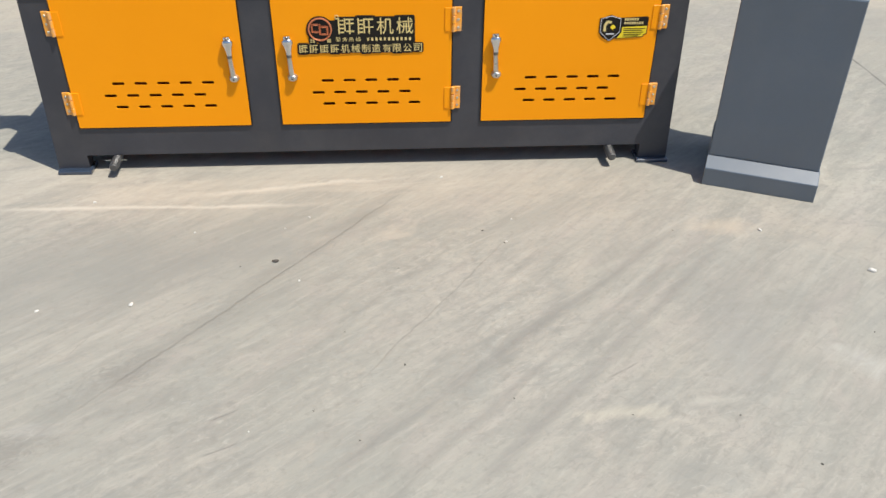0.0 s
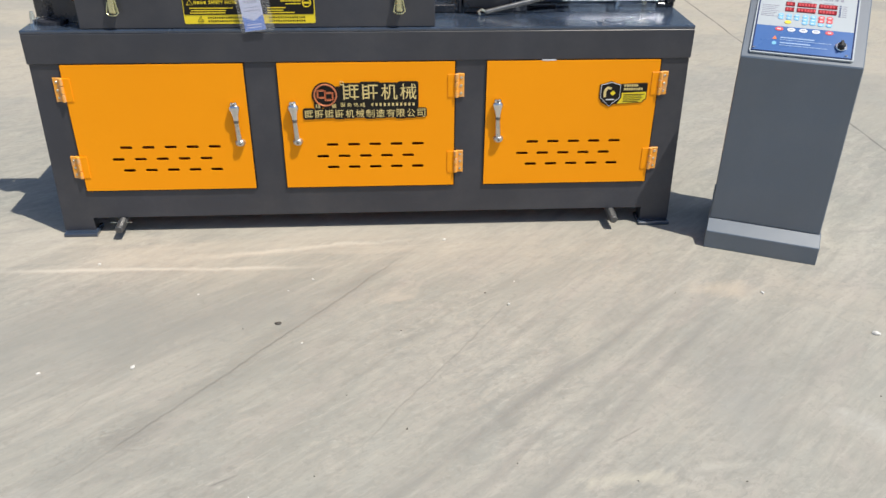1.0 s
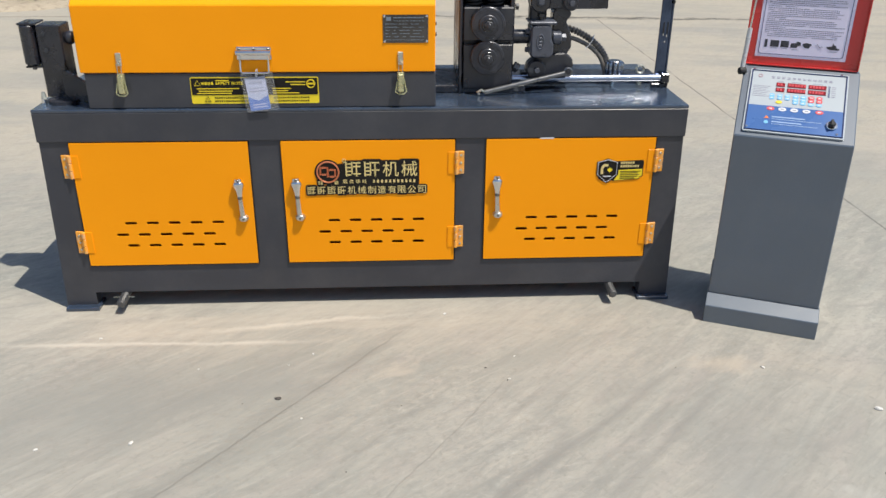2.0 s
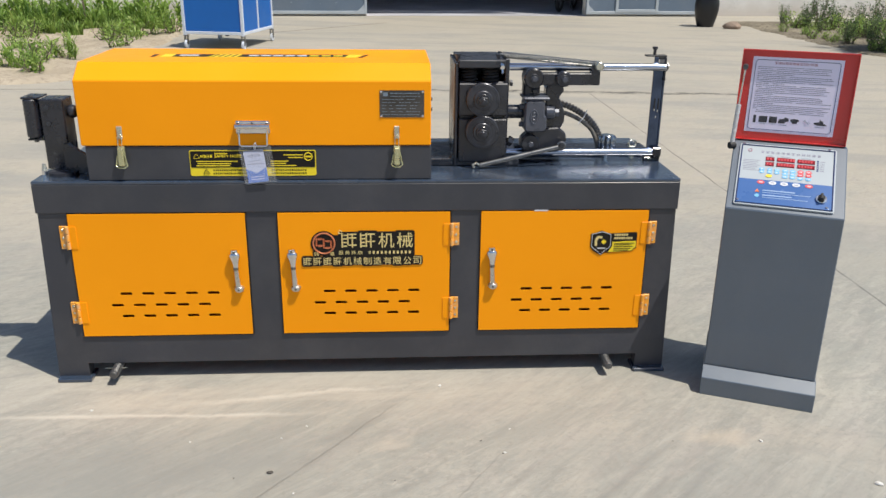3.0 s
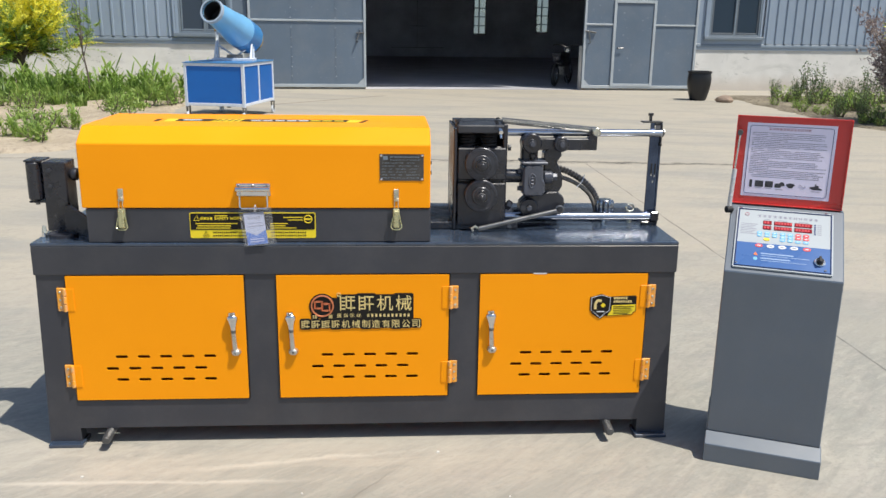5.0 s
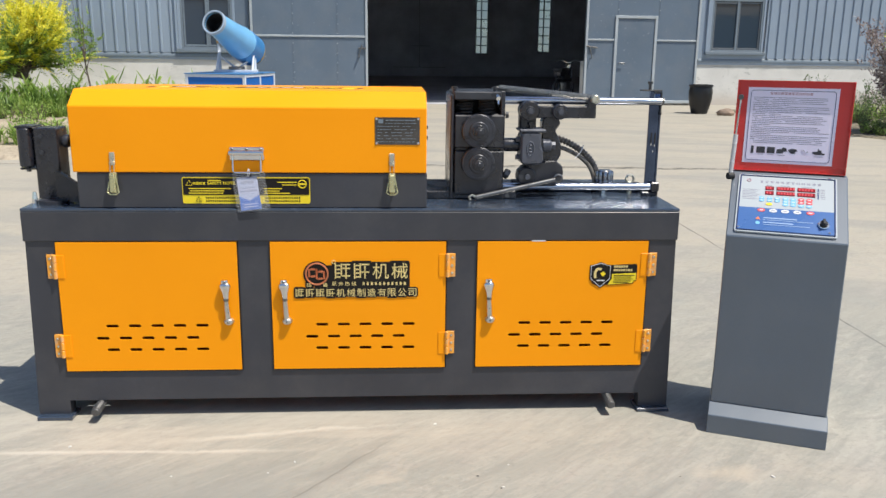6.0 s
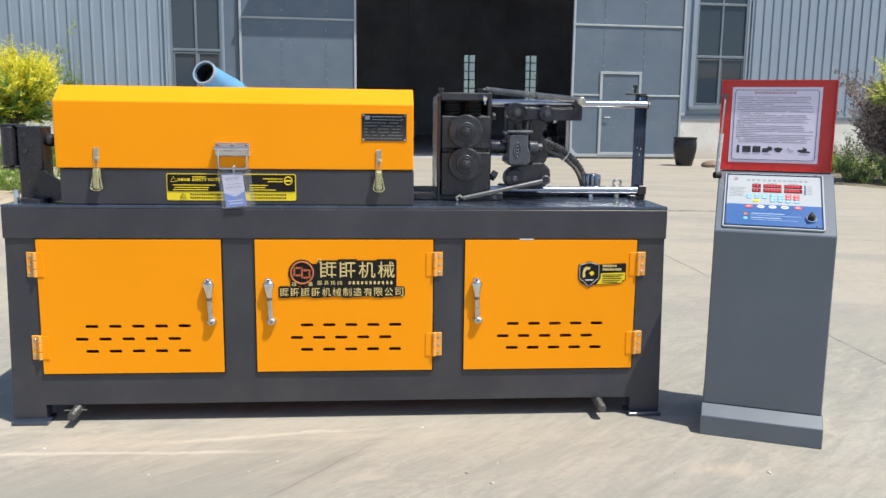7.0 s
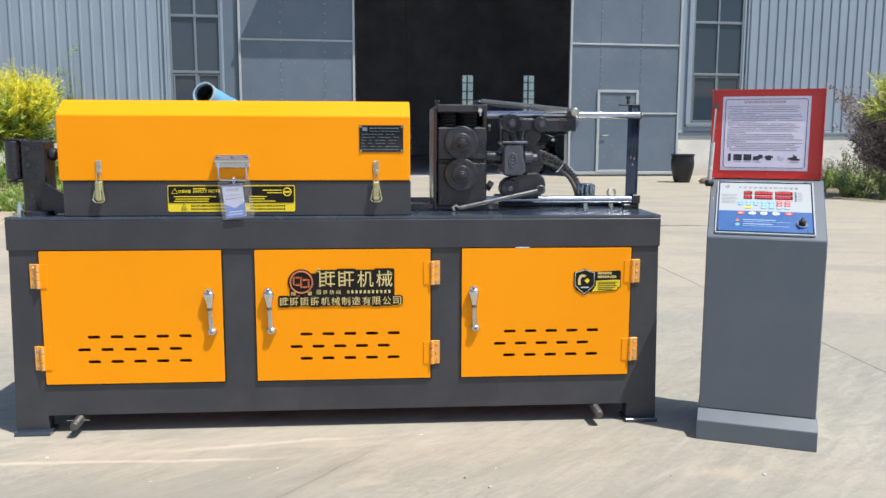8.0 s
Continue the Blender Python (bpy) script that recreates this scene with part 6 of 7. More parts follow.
for k, (x, w, h) in enumerate(((0.066, 0.009, 0.026), (0.094, 0.028, 0.022), (0.127, 0.026, 0.022), (0.162, 0.034, 0.026), (0.198, 0.030, 0.020), (0.236, 0.024, 0.014), (0.280, 0.040, 0.024))):
    zz = HZ + 0.078
    if k == 5:
        b = tube([(x - 0.010, HV + 0.0102, zz + 0.002), (x - 0.006, HV + 0.0102, zz + 0.006), (x - 0.001, HV + 0.0102, zz), (x + 0.004, HV + 0.0102, zz - 0.005), (x + 0.009, HV + 0.0102, zz + 0.001), (x + 0.011, HV + 0.0102, zz - 0.004)], 0.0009, 6)
    elif k in (0, 1, 2):
        b = plate(x - w / 2, x + w / 2, zz - h / 2, zz + h / 2, HV + 0.0107, 0.0006)
    else:
        shape = {3: [(-0.5, -0.4), (0.1, -0.4), (0.2, -0.15), (0.5, -0.1), (0.45, 0.3), (0.1, 0.45), (0.0, 0.2), (-0.45, 0.15)],
                 4: [(-0.2, -0.45), (0.25, -0.45), (0.3, -0.1), (0.5, 0.0), (0.4, 0.3), (-0.1, 0.4), (-0.5, 0.2), (-0.45, -0.05)],
                 6: [(-0.5, -0.2), (-0.2, -0.4), (0.5, -0.4), (0.5, -0.2), (0.25, -0.1), (0.22, 0.25), (0.02, 0.28), (0.0, 0.5), (-0.06, 0.5), (-0.08, 0.1), (-0.5, 0.0)]}[k]
        b = prism([(x + w * u, zz + h * v) for u, v in shape], HV + 0.0101, HV + 0.0107)
    part("picture", b, GREYPRINT if k == 5 else PHOTO, sh)
    if k in (1, 2, 3, 6):
        part("caption", plate(x - w * 0.35, x + w * 0.35, zz - h / 2 - 0.0045, zz - h / 2 - 0.003, HV + 0.0107, 0.0003), GREYPRINT, sh)
# gas strut beside the lid
gs = part("gas_strut", tube([(-0.006, HV - 0.030, HZ - 0.012), (0.000, HV - 0.026, HZ + 0.130)], 0.0080, 14), STRUT, CON, "pale gas strut", True)
part("strut_rod", tube([(0.000, HV - 0.026, HZ + 0.130), (0.006, HV - 0.020, HZ + 0.252)], 0.0032, 10), CHROME, gs, smooth=True)
part("strut_end", tube([(0.006, HV - 0.030, HZ + 0.258), (0.006, HV + 0.006, HZ + 0.258)], 0.0090, 12), GALV, gs, smooth=True)
part("strut_end", tube([(-0.014, HV - 0.042, HZ - 0.014), (0.004, HV - 0.030, HZ - 0.014)], 0.012, 12), RUBBER, gs, smooth=True)

# ---- things in the yard ----
def lathe(p0, axis, profile, seg=36, cap=True):
    """A turned shape: (distance along the axis, radius) from one end of its skin to the other, outside and inside."""
    p0, t = Vector(p0), Vector(axis).normalized()
    u = t.orthogonal().normalized()
    w = t.cross(u)
    b = bmesh.new()
    rings = [[b.verts.new(p0 + t * h + (u * math.cos(6.28318 * j / seg) + w * math.sin(6.28318 * j / seg)) * r) for j in range(seg)] for h, r in profile]
    for r0, r1 in zip(rings, rings[1:]):
        for j in range(seg):
            b.faces.new((r0[j], r0[(j + 1) % seg], r1[(j + 1) % seg], r1[j]))
    if cap:
        b.faces.new(rings[0][::-1])
        b.faces.new(rings[-1])
    return b


pot = thing("flower_pot", pose(6.545, 17.75, 0) @ Matrix.Diagonal((1, 1, 1.05, 1)), "large black glazed pot, empty, beside the workshop wall", "pot")
part("pot_body", lathe((0, 0, 0), (0, 0, 1), [(0, 0.165), (0.02, 0.175), (0.16, 0.215), (0.32, 0.248), (0.44, 0.252), (0.52, 0.240), (0.545, 0.236), (0.557, 0.258), (0.585, 0.258), (0.59, 0.235), (0.50, 0.225), (0.48, 0.05)]), POTBLACK, pot, smooth=True)


def stone(name, x, y, sx, sy, sz, material, label, category, seed, group="", rz=0.0):
    b = bmesh.new()
    bmesh.ops.create_icosphere(b, subdivisions=2, radius=1.0)
    for v in b.verts:
        k = 1 + 0.28 * noise.noise(Vector(v.co) * 1.3 + Vector((seed * 3.1, 0, 0)))
        v.co = (v.co.x * k * sx, v.co.y * k * sy, max(v.co.z * k, -0.55) * sz)
    lo = min(v.co.z for v in b.verts)
    for v in b.verts:
        v.co.z -= lo
    ob = part(name, b, material, None)
    ob.matrix_basis = pose(x, y, 0, 0, 0, rz)
    return tagged(ob, label, category, group)


stone("stone", 6.95, 17.25, 0.20, 0.14, 0.10, STONE, "flat reddish-brown stone lying on the concrete", "stone", 4, rz=12)
CHIPS = [(-0.548, 2.034, 0.008, 1), (-1.195, 1.819, 0.005, 0), (-0.937, 1.835, 0.007, 0), (1.025, 2.138, 0.006, 0), (1.283, 1.892, 0.010, 0), (-1.202, 2.423, 0.005, 0), (-0.003, 2.545, 0.006, 0), (-0.16, 1.54, 0.003, 1), (0.79, 1.15, 0.003, 1), (0.18, 2.11, 0.004, 0), (0.11, 2.18, 0.003, 1),
         (-0.653, 2.013, 0.002, 1), (-0.322, 1.683, 0.002, 1), (-0.388, 1.383, 0.0022, 1), (-0.272, 1.28, 0.002, 1), (-0.169, 1.98, 0.002, 1), (0.214, 2.247, 0.003, 0), (0.173, 2.105, 0.0025, 1),
         (0.736, 2.151, 0.002, 1), (0.393, 1.328, 0.002, 1), (0.657, 1.313, 0.0022, 1), (1.146, 1.606, 0.0022, 1), (0.11, 1.401, 0.002, 1), (-0.461, 2.291, 0.004, 0), (-0.536, 2.224, 0.003, 0),
         (-0.826, 2.214, 0.003, 0), (-0.466, 1.93, 0.0035, 0), (-0.537, 1.322, 0.0025, 0)]
for k, (x, y, s, dark) in enumerate(CHIPS):
    stone("stone_chip", x, y, s * 1.3, s * 0.8, s * 0.6, DARKCHIP if dark else PEBBLE, "small dark chip on the concrete" if dark else "small white stone chip on the concrete", "stone", k + 20, "chips on the yard", 37 * k)

# ---- mist cannon on its trolley ----
CART = thing("mist_cannon_trolley", pose(-3.35, 13.27, 0, 0, 0, -11.8), "blue panelled trolley with a pale tube frame, carrying a mist cannon", "trolley")
CX, CY, CZ0, CZ1 = 0.98, 1.36, 0.26, 0.87
t = 0.045
for x in (0, CX - t):
    for y in (0, CY - t):
        part("corner_post", box(x, x + t, y, y + t, 0.20, CZ1, 0.004), TROLLEYFRAME, CART)
for z in (CZ0 - t, CZ1 - t):
    for y in (0.002, CY - t - 0.002):
        part("frame_rail", box(t, CX - t, y, y + t, z, z + t, 0.004), TROLLEYFRAME, CART)
    for x in (0.002, CX - t - 0.002):
        part("frame_rail", box(x, x + t, t, CY - t, z, z + t, 0.004), TROLLEYFRAME, CART)
for x in (0.003, CX - t - 0.003):
    part("frame_post", box(x, x + t, CY / 2 - t / 2, CY / 2 + t / 2, CZ0, CZ1 - t, 0.003), TROLLEYFRAME, CART)
part("panel", box(t, CX - t, 0.012, 0.020, CZ0, CZ1 - t), TROLLEYBLUE, CART, "royal blue sheet panel")
part("panel", box(t, CX - t, CY - 0.02, CY - 0.012, CZ0, CZ1 - t), TROLLEYBLUE, CART)
for x in (0.014, CX - 0.022):
    part("panel", box(x, x + 0.008, t, CY / 2 - t / 2, CZ0, CZ1 - t), TROLLEYBLUE, CART)
    part("panel", box(x, x + 0.008, CY / 2 + t / 2, CY - t, CZ0, CZ1 - t), TROLLEYBLUE, CART)
part("deck", box(-0.01, CX + 0.01, -0.01, CY + 0.01, CZ1, CZ1 + 0.014, 0.003), CANNONDARK, CART)
part("underside", box(t, CX - t, t, CY - t, CZ0 - 0.02, CZ0 - 0.01), TROLLEYFRAME, CART)
part("drain", tube([(0.55, 0.4, 0.24), (0.55, 0.4, 0.16)], 0.03, 12), RUBBER, CART)
for x in (0.03, CX - 0.03):
    for y in (0.03, CY - 0.03):
        w = part("castor", disc((x - 0.018, y + 0.02, 0.065), "x", 0.065, 0.036, 24, edge=0.006), TROLLEYFRAME, CART, "grey castor wheel", True)
        part("fork", box(x - 0.026, x - 0.020, y - 0.01, y + 0.045, 0.06, 0.19), STEEL, w)
        part("fork", box(x + 0.020, x + 0.026, y - 0.01, y + 0.045, 0.06, 0.19), STEEL, w)
        part("fork_top", box(x - 0.03, x + 0.03, y - 0.02, y + 0.05, 0.19, 0.20), STEEL, w)
GUN = thing("mist_cannon", pose(-2.70, 14.07, CZ1 + 0.014), "sky-blue tapered mist cannon barrel on a pale yoke, tilted up", "mist cannon")
ax0, ax1 = Vector((0.245, 0.34, 0.31)), Vector((-0.16, -0.80, 0.765))
d = (ax1 - ax0)
L = d.length
part("barrel", lathe(ax0, d, [(0, 0.10), (0.02, 0.20), (0.10, 0.245), (0.38, 0.255), (0.55, 0.250), (0.58, 0.240), (0.80, 0.215), (L - 0.1, 0.180), (L, 0.178), (L + 0.001, 0.160), (L - 0.3, 0.155), (L - 0.301, 0.02)], 40), CANNON, GUN, "sky-blue barrel", True)
part("barrel_band", tube([ax0 + d.normalized() * f for f in (0.095, 0.10, 0.40, 0.405)], [0.246, 0.258, 0.260, 0.250], 40, cap=False), CANNONDARK, GUN, "darker blue fan section", True)
part("nozzle_ring", lathe(ax0, d, [(L - 0.04, 0.177), (L - 0.038, 0.190), (L + 0.02, 0.190), (L + 0.024, 0.182), (L + 0.02, 0.164), (L - 0.02, 0.161), (L - 0.022, 0.1605)], 40, False), NOZZLERING, GUN, "pale nozzle ring", True)
part("bore", lathe(ax0, d, [(L - 0.29, 0.153), (L - 0.28, 0.153)], 32), RUBBER, GUN)
part("bore_lining", tube([ax0 + d.normalized() * (L - 0.29), ax0 + d.normalized() * (L - 0.03)], 0.1535, 32, cap=False), RUBBER, GUN)
bm = None
rr = d.normalized().orthogonal().normalized()
ww = d.normalized().cross(rr)
for k in range(24):
    a = 2 * math.pi * k / 24
    e = rr * math.cos(a) + ww * math.sin(a)
    c = ax0 + d + e * 0.172
    bm = tube([c, c + d.normalized() * 0.015 - e * 0.030], 0.007, 6, bm)
part("spray_nozzles", bm, RUBBER, GUN)
part("rear_guard", lathe(ax0, d, [(-0.03, 0.15), (-0.02, 0.20), (0.02, 0.225), (0.022, 0.20)], 28), RUST, GUN)
for s in (-1, 1):
    sx = 0.02 + s * 0.285
    part("yoke_arm", tube([(sx, 0.02, 0.0), (sx, 0.02, 0.52)], 0.026, 10), TROLLEYFRAME, GUN)
    part("yoke_brace", tube([(sx, -0.26, 0.03), (sx, 0.0, 0.34)], 0.016, 8), TROLLEYFRAME, GUN)
    part("yoke_brace", tube([(sx - s * 0.02, 0.02, 0.24), (0.02, 0.02, 0.05)], 0.016, 8), TROLLEYFRAME, GUN)
    part("pivot", tube([(sx - s * 0.05, 0.02, 0.49), (sx + s * 0.03, 0.02, 0.49)], 0.042, 14), RUST, GUN)
part("yoke_base", box(-0.31, 0.35, -0.28, 0.08, 0.0, 0.04, 0.004), TROLLEYFRAME, GUN)
part("turntable", tube([(0.02, -0.05, 0.04), (0.02, -0.05, 0.09)], 0.13, 24), STEEL, GUN)


# ---- planting ----
def blade(verts, faces, base, heading, length, width, lift, droop, nseg=4):
    """One strap leaf: it rises from base, then arches over."""
    h = Vector((math.cos(heading), math.sin(heading), 0))
    s = Vector((-h.y, h.x, 0))
    i0 = len(verts)
    for k in range(nseg + 1):
        f = k / nseg
        p = base + h * (length * f * (1 - 0.25 * f)) + Vector((0, 0, length * (lift * f - droop * f * f)))
        w = width * (math.sin(math.pi * min(1, 0.16 + 0.84 * f)) * 0.9 + 0.03)
        verts += [tuple(p - s * w / 2 + Vector((0, 0, w * 0.15))), tuple(p + s * w / 2 + Vector((0, 0, w * 0.15)))]
    faces += [(i0 + 2 * k, i0 + 2 * k + 1, i0 + 2 * k + 3, i0 + 2 * k + 2) for k in range(nseg)]


def small_leaf(verts, faces, c, direc, size, rnd, slim=0.5):
    """One oval leaf folded a little along its rib."""
    a = direc.normalized()
    b = a.cross(Vector((rnd.uniform(-1, 1), rnd.uniform(-1, 1), rnd.uniform(-1, 1)))).normalized()
    nrm = a.cross(b)
    i0 = len(verts)
    verts += [tuple(c), tuple(c + a * size * 0.5 + b * size * slim * 0.5 + nrm * size * 0.1), tuple(c + a * size), tuple(c + a * size * 0.5 - b * size * slim * 0.5 + nrm * size * 0.1)]
    faces += [(i0, i0 + 1, i0 + 2, i0 + 3)]


def crop_plant(seed, height, material):
    """A leafy stalk plant with arching strap leaves."""
    rnd = random.Random(seed)
    ob = thing("garden_plant", pose(0, 0, 0), "fresh green leafy garden plant growing in the soil bed", "plant", "plants in the bed")
    bm = None
    verts, faces = [], []
    for st in range(6):
        bx, by = rnd.uniform(-0.2, 0.2), rnd.uniform(-0.2, 0.2)
        hh = height * rnd.uniform(0.6, 1.0)
        top = Vector((bx + rnd.uniform(-0.06, 0.06), by + rnd.uniform(-0.06, 0.06), hh * 0.8))
        bm = tube([(bx, by, -0.02), top], [0.010, 0.005], 6, bm)
        for k in range(13):
            f = 0.08 + 0.9 * k / 12
            blade(verts, faces, Vector((bx, by, 0)).lerp(top, f), rnd.uniform(0, 6.28), hh * rnd.uniform(0.30, 0.50), 0.048 * rnd.uniform(0.7, 1.3), rnd.uniform(0.8, 1.7), rnd.uniform(0.4, 1.2))
    part("stem", bm, material, ob)
    raw("leaves", verts, faces, material, ob)
    return ob


def strap_clump(seed, height, material):
    """A dense tuft of narrow strap leaves that rise together and arch at their tips."""
    rnd = random.Random(seed)
    ob = thing("garden_plant", pose(0, 0, 0), "dense tuft of green strap leaves in the soil bed", "plant", "plants in the bed")
    verts, faces = [], []
    for k in range(64):
        a, r = rnd.uniform(0, 6.283), 0.16 * math.sqrt(rnd.random())
        base = Vector((r * math.cos(a), r * math.sin(a), -0.02))
        h = Vector((math.cos(a + rnd.gauss(0, 0.6)), math.sin(a + rnd.gauss(0, 0.6)), 0))
        s = Vector((-h.y, h.x, 0))
        ln, reach, tip = height * rnd.uniform(0.55, 1.0), rnd.uniform(0.10, 0.55), rnd.uniform(0.0, 0.45)
        w0, i0 = 0.034 * rnd.uniform(0.7, 1.25), len(verts)
        for j in range(6):
            f = j / 5
            q = base + h * (ln * reach * f * f) + Vector((0, 0, ln * (f - tip * f ** 3)))
            w = w0 * (1.0 - 0.85 * f ** 2)
            verts += [tuple(q - s * w / 2), tuple(q + s * w / 2 + Vector((0, 0, 0.2 * w)))]
        faces += [(i0 + 2 * j, i0 + 2 * j + 1, i0 + 2 * j + 3, i0 + 2 * j + 2) for j in range(5)]
    raw("leaves", verts, faces, material, ob)
    return ob


def shrub(seed, height, spread, stems, per, size, material, label, category="shrub", name="shrub", slim=0.5):
    """An upright twiggy shrub with many small leaves."""
    rnd = random.Random(seed)
    ob = thing(name, pose(0, 0, 0), label, category, "shrubs in the bed" if name == "shrub" else "")
    bm = None
    verts, faces = [], []
    for k in range(stems):
        a, r = rnd.uniform(0, 6.28), spread * math.sqrt(rnd.random())
        hh = height * rnd.uniform(0.5, 1.0)
        b0 = Vector((0.35 * r * math.cos(a), 0.35 * r * math.sin(a), -0.02))
        top = Vector((r * math.cos(a), r * math.sin(a), hh))
        mid = b0.lerp(top, 0.5) + Vector((rnd.uniform(-0.05, 0.05), rnd.uniform(-0.05, 0.05), 0))
        line = bend([b0, mid, top], 6)
        bm = tube(line, [0.009 * (1 - 0.75 * j / 6) for j in range(7)], 5, bm)
        for j in range(per):
            f = rnd.uniform(0.15, 1.0)
            i = min(int(f * 6), 5)
            c = line[i].lerp(line[i + 1], f * 6 - i)
            dv = Vector((rnd.gauss(0, 1), rnd.gauss(0, 1), rnd.gauss(0.5, 0.8)))
            c = c + dv.normalized() * rnd.uniform(0.0, 0.07)
            small_leaf(verts, faces, c, dv, size * rnd.uniform(0.6, 1.3), rnd, slim)
    part("stem", bm, BARK, ob)
    raw("leaves", verts, faces, material, ob)
    return ob


def tree(seed, name, label, height, trunk_h, radius, trunk_r, limbs, clumps, per, size, material, lower=None, plumes=False, vase=False):
    """Tapered trunk, forked limbs, and a crown of leaf sprays round the twig ends with gaps between."""
    rnd = random.Random(seed)
    ob = thing(name, pose(0, 0, 0), label, "tree")
    bm = tube(bend([(0, 0, -0.05), (0.03, 0.02, trunk_h * 0.5), (0.0, 0.0, trunk_h), (0.02, 0.0, trunk_h * 1.5)], 10), [trunk_r * (1.15 - 0.07 * k) for k in range(11)], 10)
    verts, faces = [], []
    tips = []
    for k in range(limbs):
        a = 6.28 * k / limbs + rnd.uniform(-0.3, 0.3)
        rr_ = radius * rnd.uniform(0.35, 0.95)
        zz = trunk_h + (height - trunk_h) * rnd.uniform(0.15, 0.95)
        s0 = Vector((0, 0, trunk_h * rnd.uniform(0.75, 1.4)))
        rise = (zz - trunk_h) / (height - trunk_h)
        taper = 0.45 + 0.55 * rise if vase else 1 - 0.55 * max(0.0, rise - 0.35)
        tip = Vector((rr_ * math.cos(a) * taper, rr_ * math.sin(a) * taper, zz))
        ln = bend([s0, s0.lerp(tip, 0.5) + Vector((0, 0, -0.05 * radius)), tip], 8)
        bm = tube(ln, [trunk_r * 0.45 * (1 - 0.85 * j / 8) for j in range(9)], 6, bm)
        for j in range(3, 9):
            tips.append((ln[j], (ln[j] - s0)))
    green_v, green_f = [], []
    for k in range(clumps):
        p, o = rnd.choice(tips)
        rise = (p.z - trunk_h) / (height - trunk_h)
        dv = (o.normalized() * 0.6 + Vector((rnd.gauss(0, 0.5), rnd.gauss(0, 0.5), rnd.gauss(0.25 + 0.7 * max(rise, 0), 0.4)))).normalized()
        ln = rnd.uniform(0.18, 0.46) * radius
        old = lower is not None and rnd.random() < 0.85 - 1.15 * rise
        if plumes:    # feathery sprays: pairs of leaflets along an arching rib
            ln *= 1.15
            sag = rnd.uniform(0.05, 0.35) * (1.1 - 0.8 * max(rise, 0))
            side = dv.cross(Vector((rnd.gauss(0, 0.4), rnd.gauss(0, 0.4), 1))).normalized()
            start = p + Vector((rnd.gauss(0, 0.045), rnd.gauss(0, 0.045), rnd.gauss(0, 0.04))) * radius
            for j in range(per):
                f = (j // 2 + 1) / (per / 2)
                c = start + dv * ln * f - Vector((0, 0, ln * sag * f * f))
                out = side * (1 if j % 2 else -1) + dv * rnd.uniform(0.3, 0.9) + Vector((rnd.gauss(0, 0.2), rnd.gauss(0, 0.2), rnd.gauss(0, 0.2)))
                small_leaf(green_v if old else verts, green_f if old else faces, c, out, size * rnd.uniform(0.75, 1.2) * (1.05 - 0.45 * f), rnd, 0.42)
            continue
        for j in range(per):
            f = rnd.random()
            c = p + dv * ln * f + Vector((rnd.gauss(0, 0.05), rnd.gauss(0, 0.05), rnd.gauss(0, 0.04))) * radius
            small_leaf(green_v if old else verts, green_f if old else faces, c, dv + Vector((rnd.gauss(0, 0.7), rnd.gauss(0, 0.7), rnd.gauss(0, 0.5))), size * rnd.uniform(0.6, 1.3), rnd, 0.45)
    part("trunk", bm, BARK, ob, smooth=True)
    raw("crown", verts, faces, material, ob)
    if green_v:
        raw("lower_leaves", green_v, green_f, lower, ob, "green older leaves low in the crown")
    return ob


t1 = tree(5, "golden_tree", "small tree with golden-yellow leaves and a short trunk", 2.02, 0.80, 1.12, 0.075, 40, 1900, 22, 0.085, YELLOWLEAF, GREENLEAF, True)
t1.matrix_basis = pose(-7.45, 17.3, 0)
t2 = tree(8, "sapling", "thin green sapling with sparse leaves", 2.62, 0.95, 0.34, 0.018, 14, 80, 14, 0.062, GREENLEAF, None, True)
t2.matrix_basis = pose(-5.68, 15.8, 0, 0, -3, 0)
t3 = tree(9, "plum_bush", "purple-leaved plum bush beside the yard", 1.58, 0.36, 0.96, 0.05, 60, 1350, 24, 0.062, PURPLELEAF, None, False, True)
t3.matrix_basis = pose(8.53, 13.20, 0)
t4 = tree(12, "golden_bush", "golden-yellow leaved bush in the shrub bed", 2.18, 1.20, 0.78, 0.045, 26, 600, 20, 0.066, PALELEAF, LIMELEAF, True)
t4.matrix_basis = pose(8.42, 12.78, 0, 0, 0, 150)

crops = [crop_plant(31 + k, 0.50 + 0.09 * k, GREENLEAF) for k in range(3)]
rnd = random.Random(77)
spots = []
for k in range(30):
    spots.append((-10.0 + 0.19 * k + rnd.uniform(-0.08, 0.08), 16.05 + 0.012 * k + rnd.uniform(-0.3, 0.3), rnd.uniform(0.75, 1.05)))
for k in range(24):
    spots.append((-10.0 + 0.26 * k + rnd.uniform(-0.1, 0.1), 16.8 + rnd.uniform(-0.3, 0.3), rnd.uniform(0.8, 1.15)))
for x, y, s in ((-5.2, 11.5, 0.5), (-4.75, 11.7, 0.55), (-4.4, 11.6, 0.5), (-4.55, 10.5, 0.5), (-4.95, 10.8, 0.55), (-5.3, 10.3, 0.45), (-4.3, 14.0, 0.5), (-4.6, 14.6, 0.55), (-4.25, 15.2, 0.6), (-5.6, 12.6, 0.4), (-5.1, 13.2, 0.45), (-6.0, 11.2, 0.5)):
    spots.append((x, y, s))
for k, (x, y, s) in enumerate(spots):
    m = pose(x, y, 0.03, 0, 0, rnd.uniform(0, 360)) @ Matrix.Diagonal((s, s, s, 1))
    if k < 3:
        crops[k].matrix_basis = m
    else:
        src = crops[k % 3]
        c = copy_thing(src, Matrix.Identity(4))
        c.matrix_basis = m

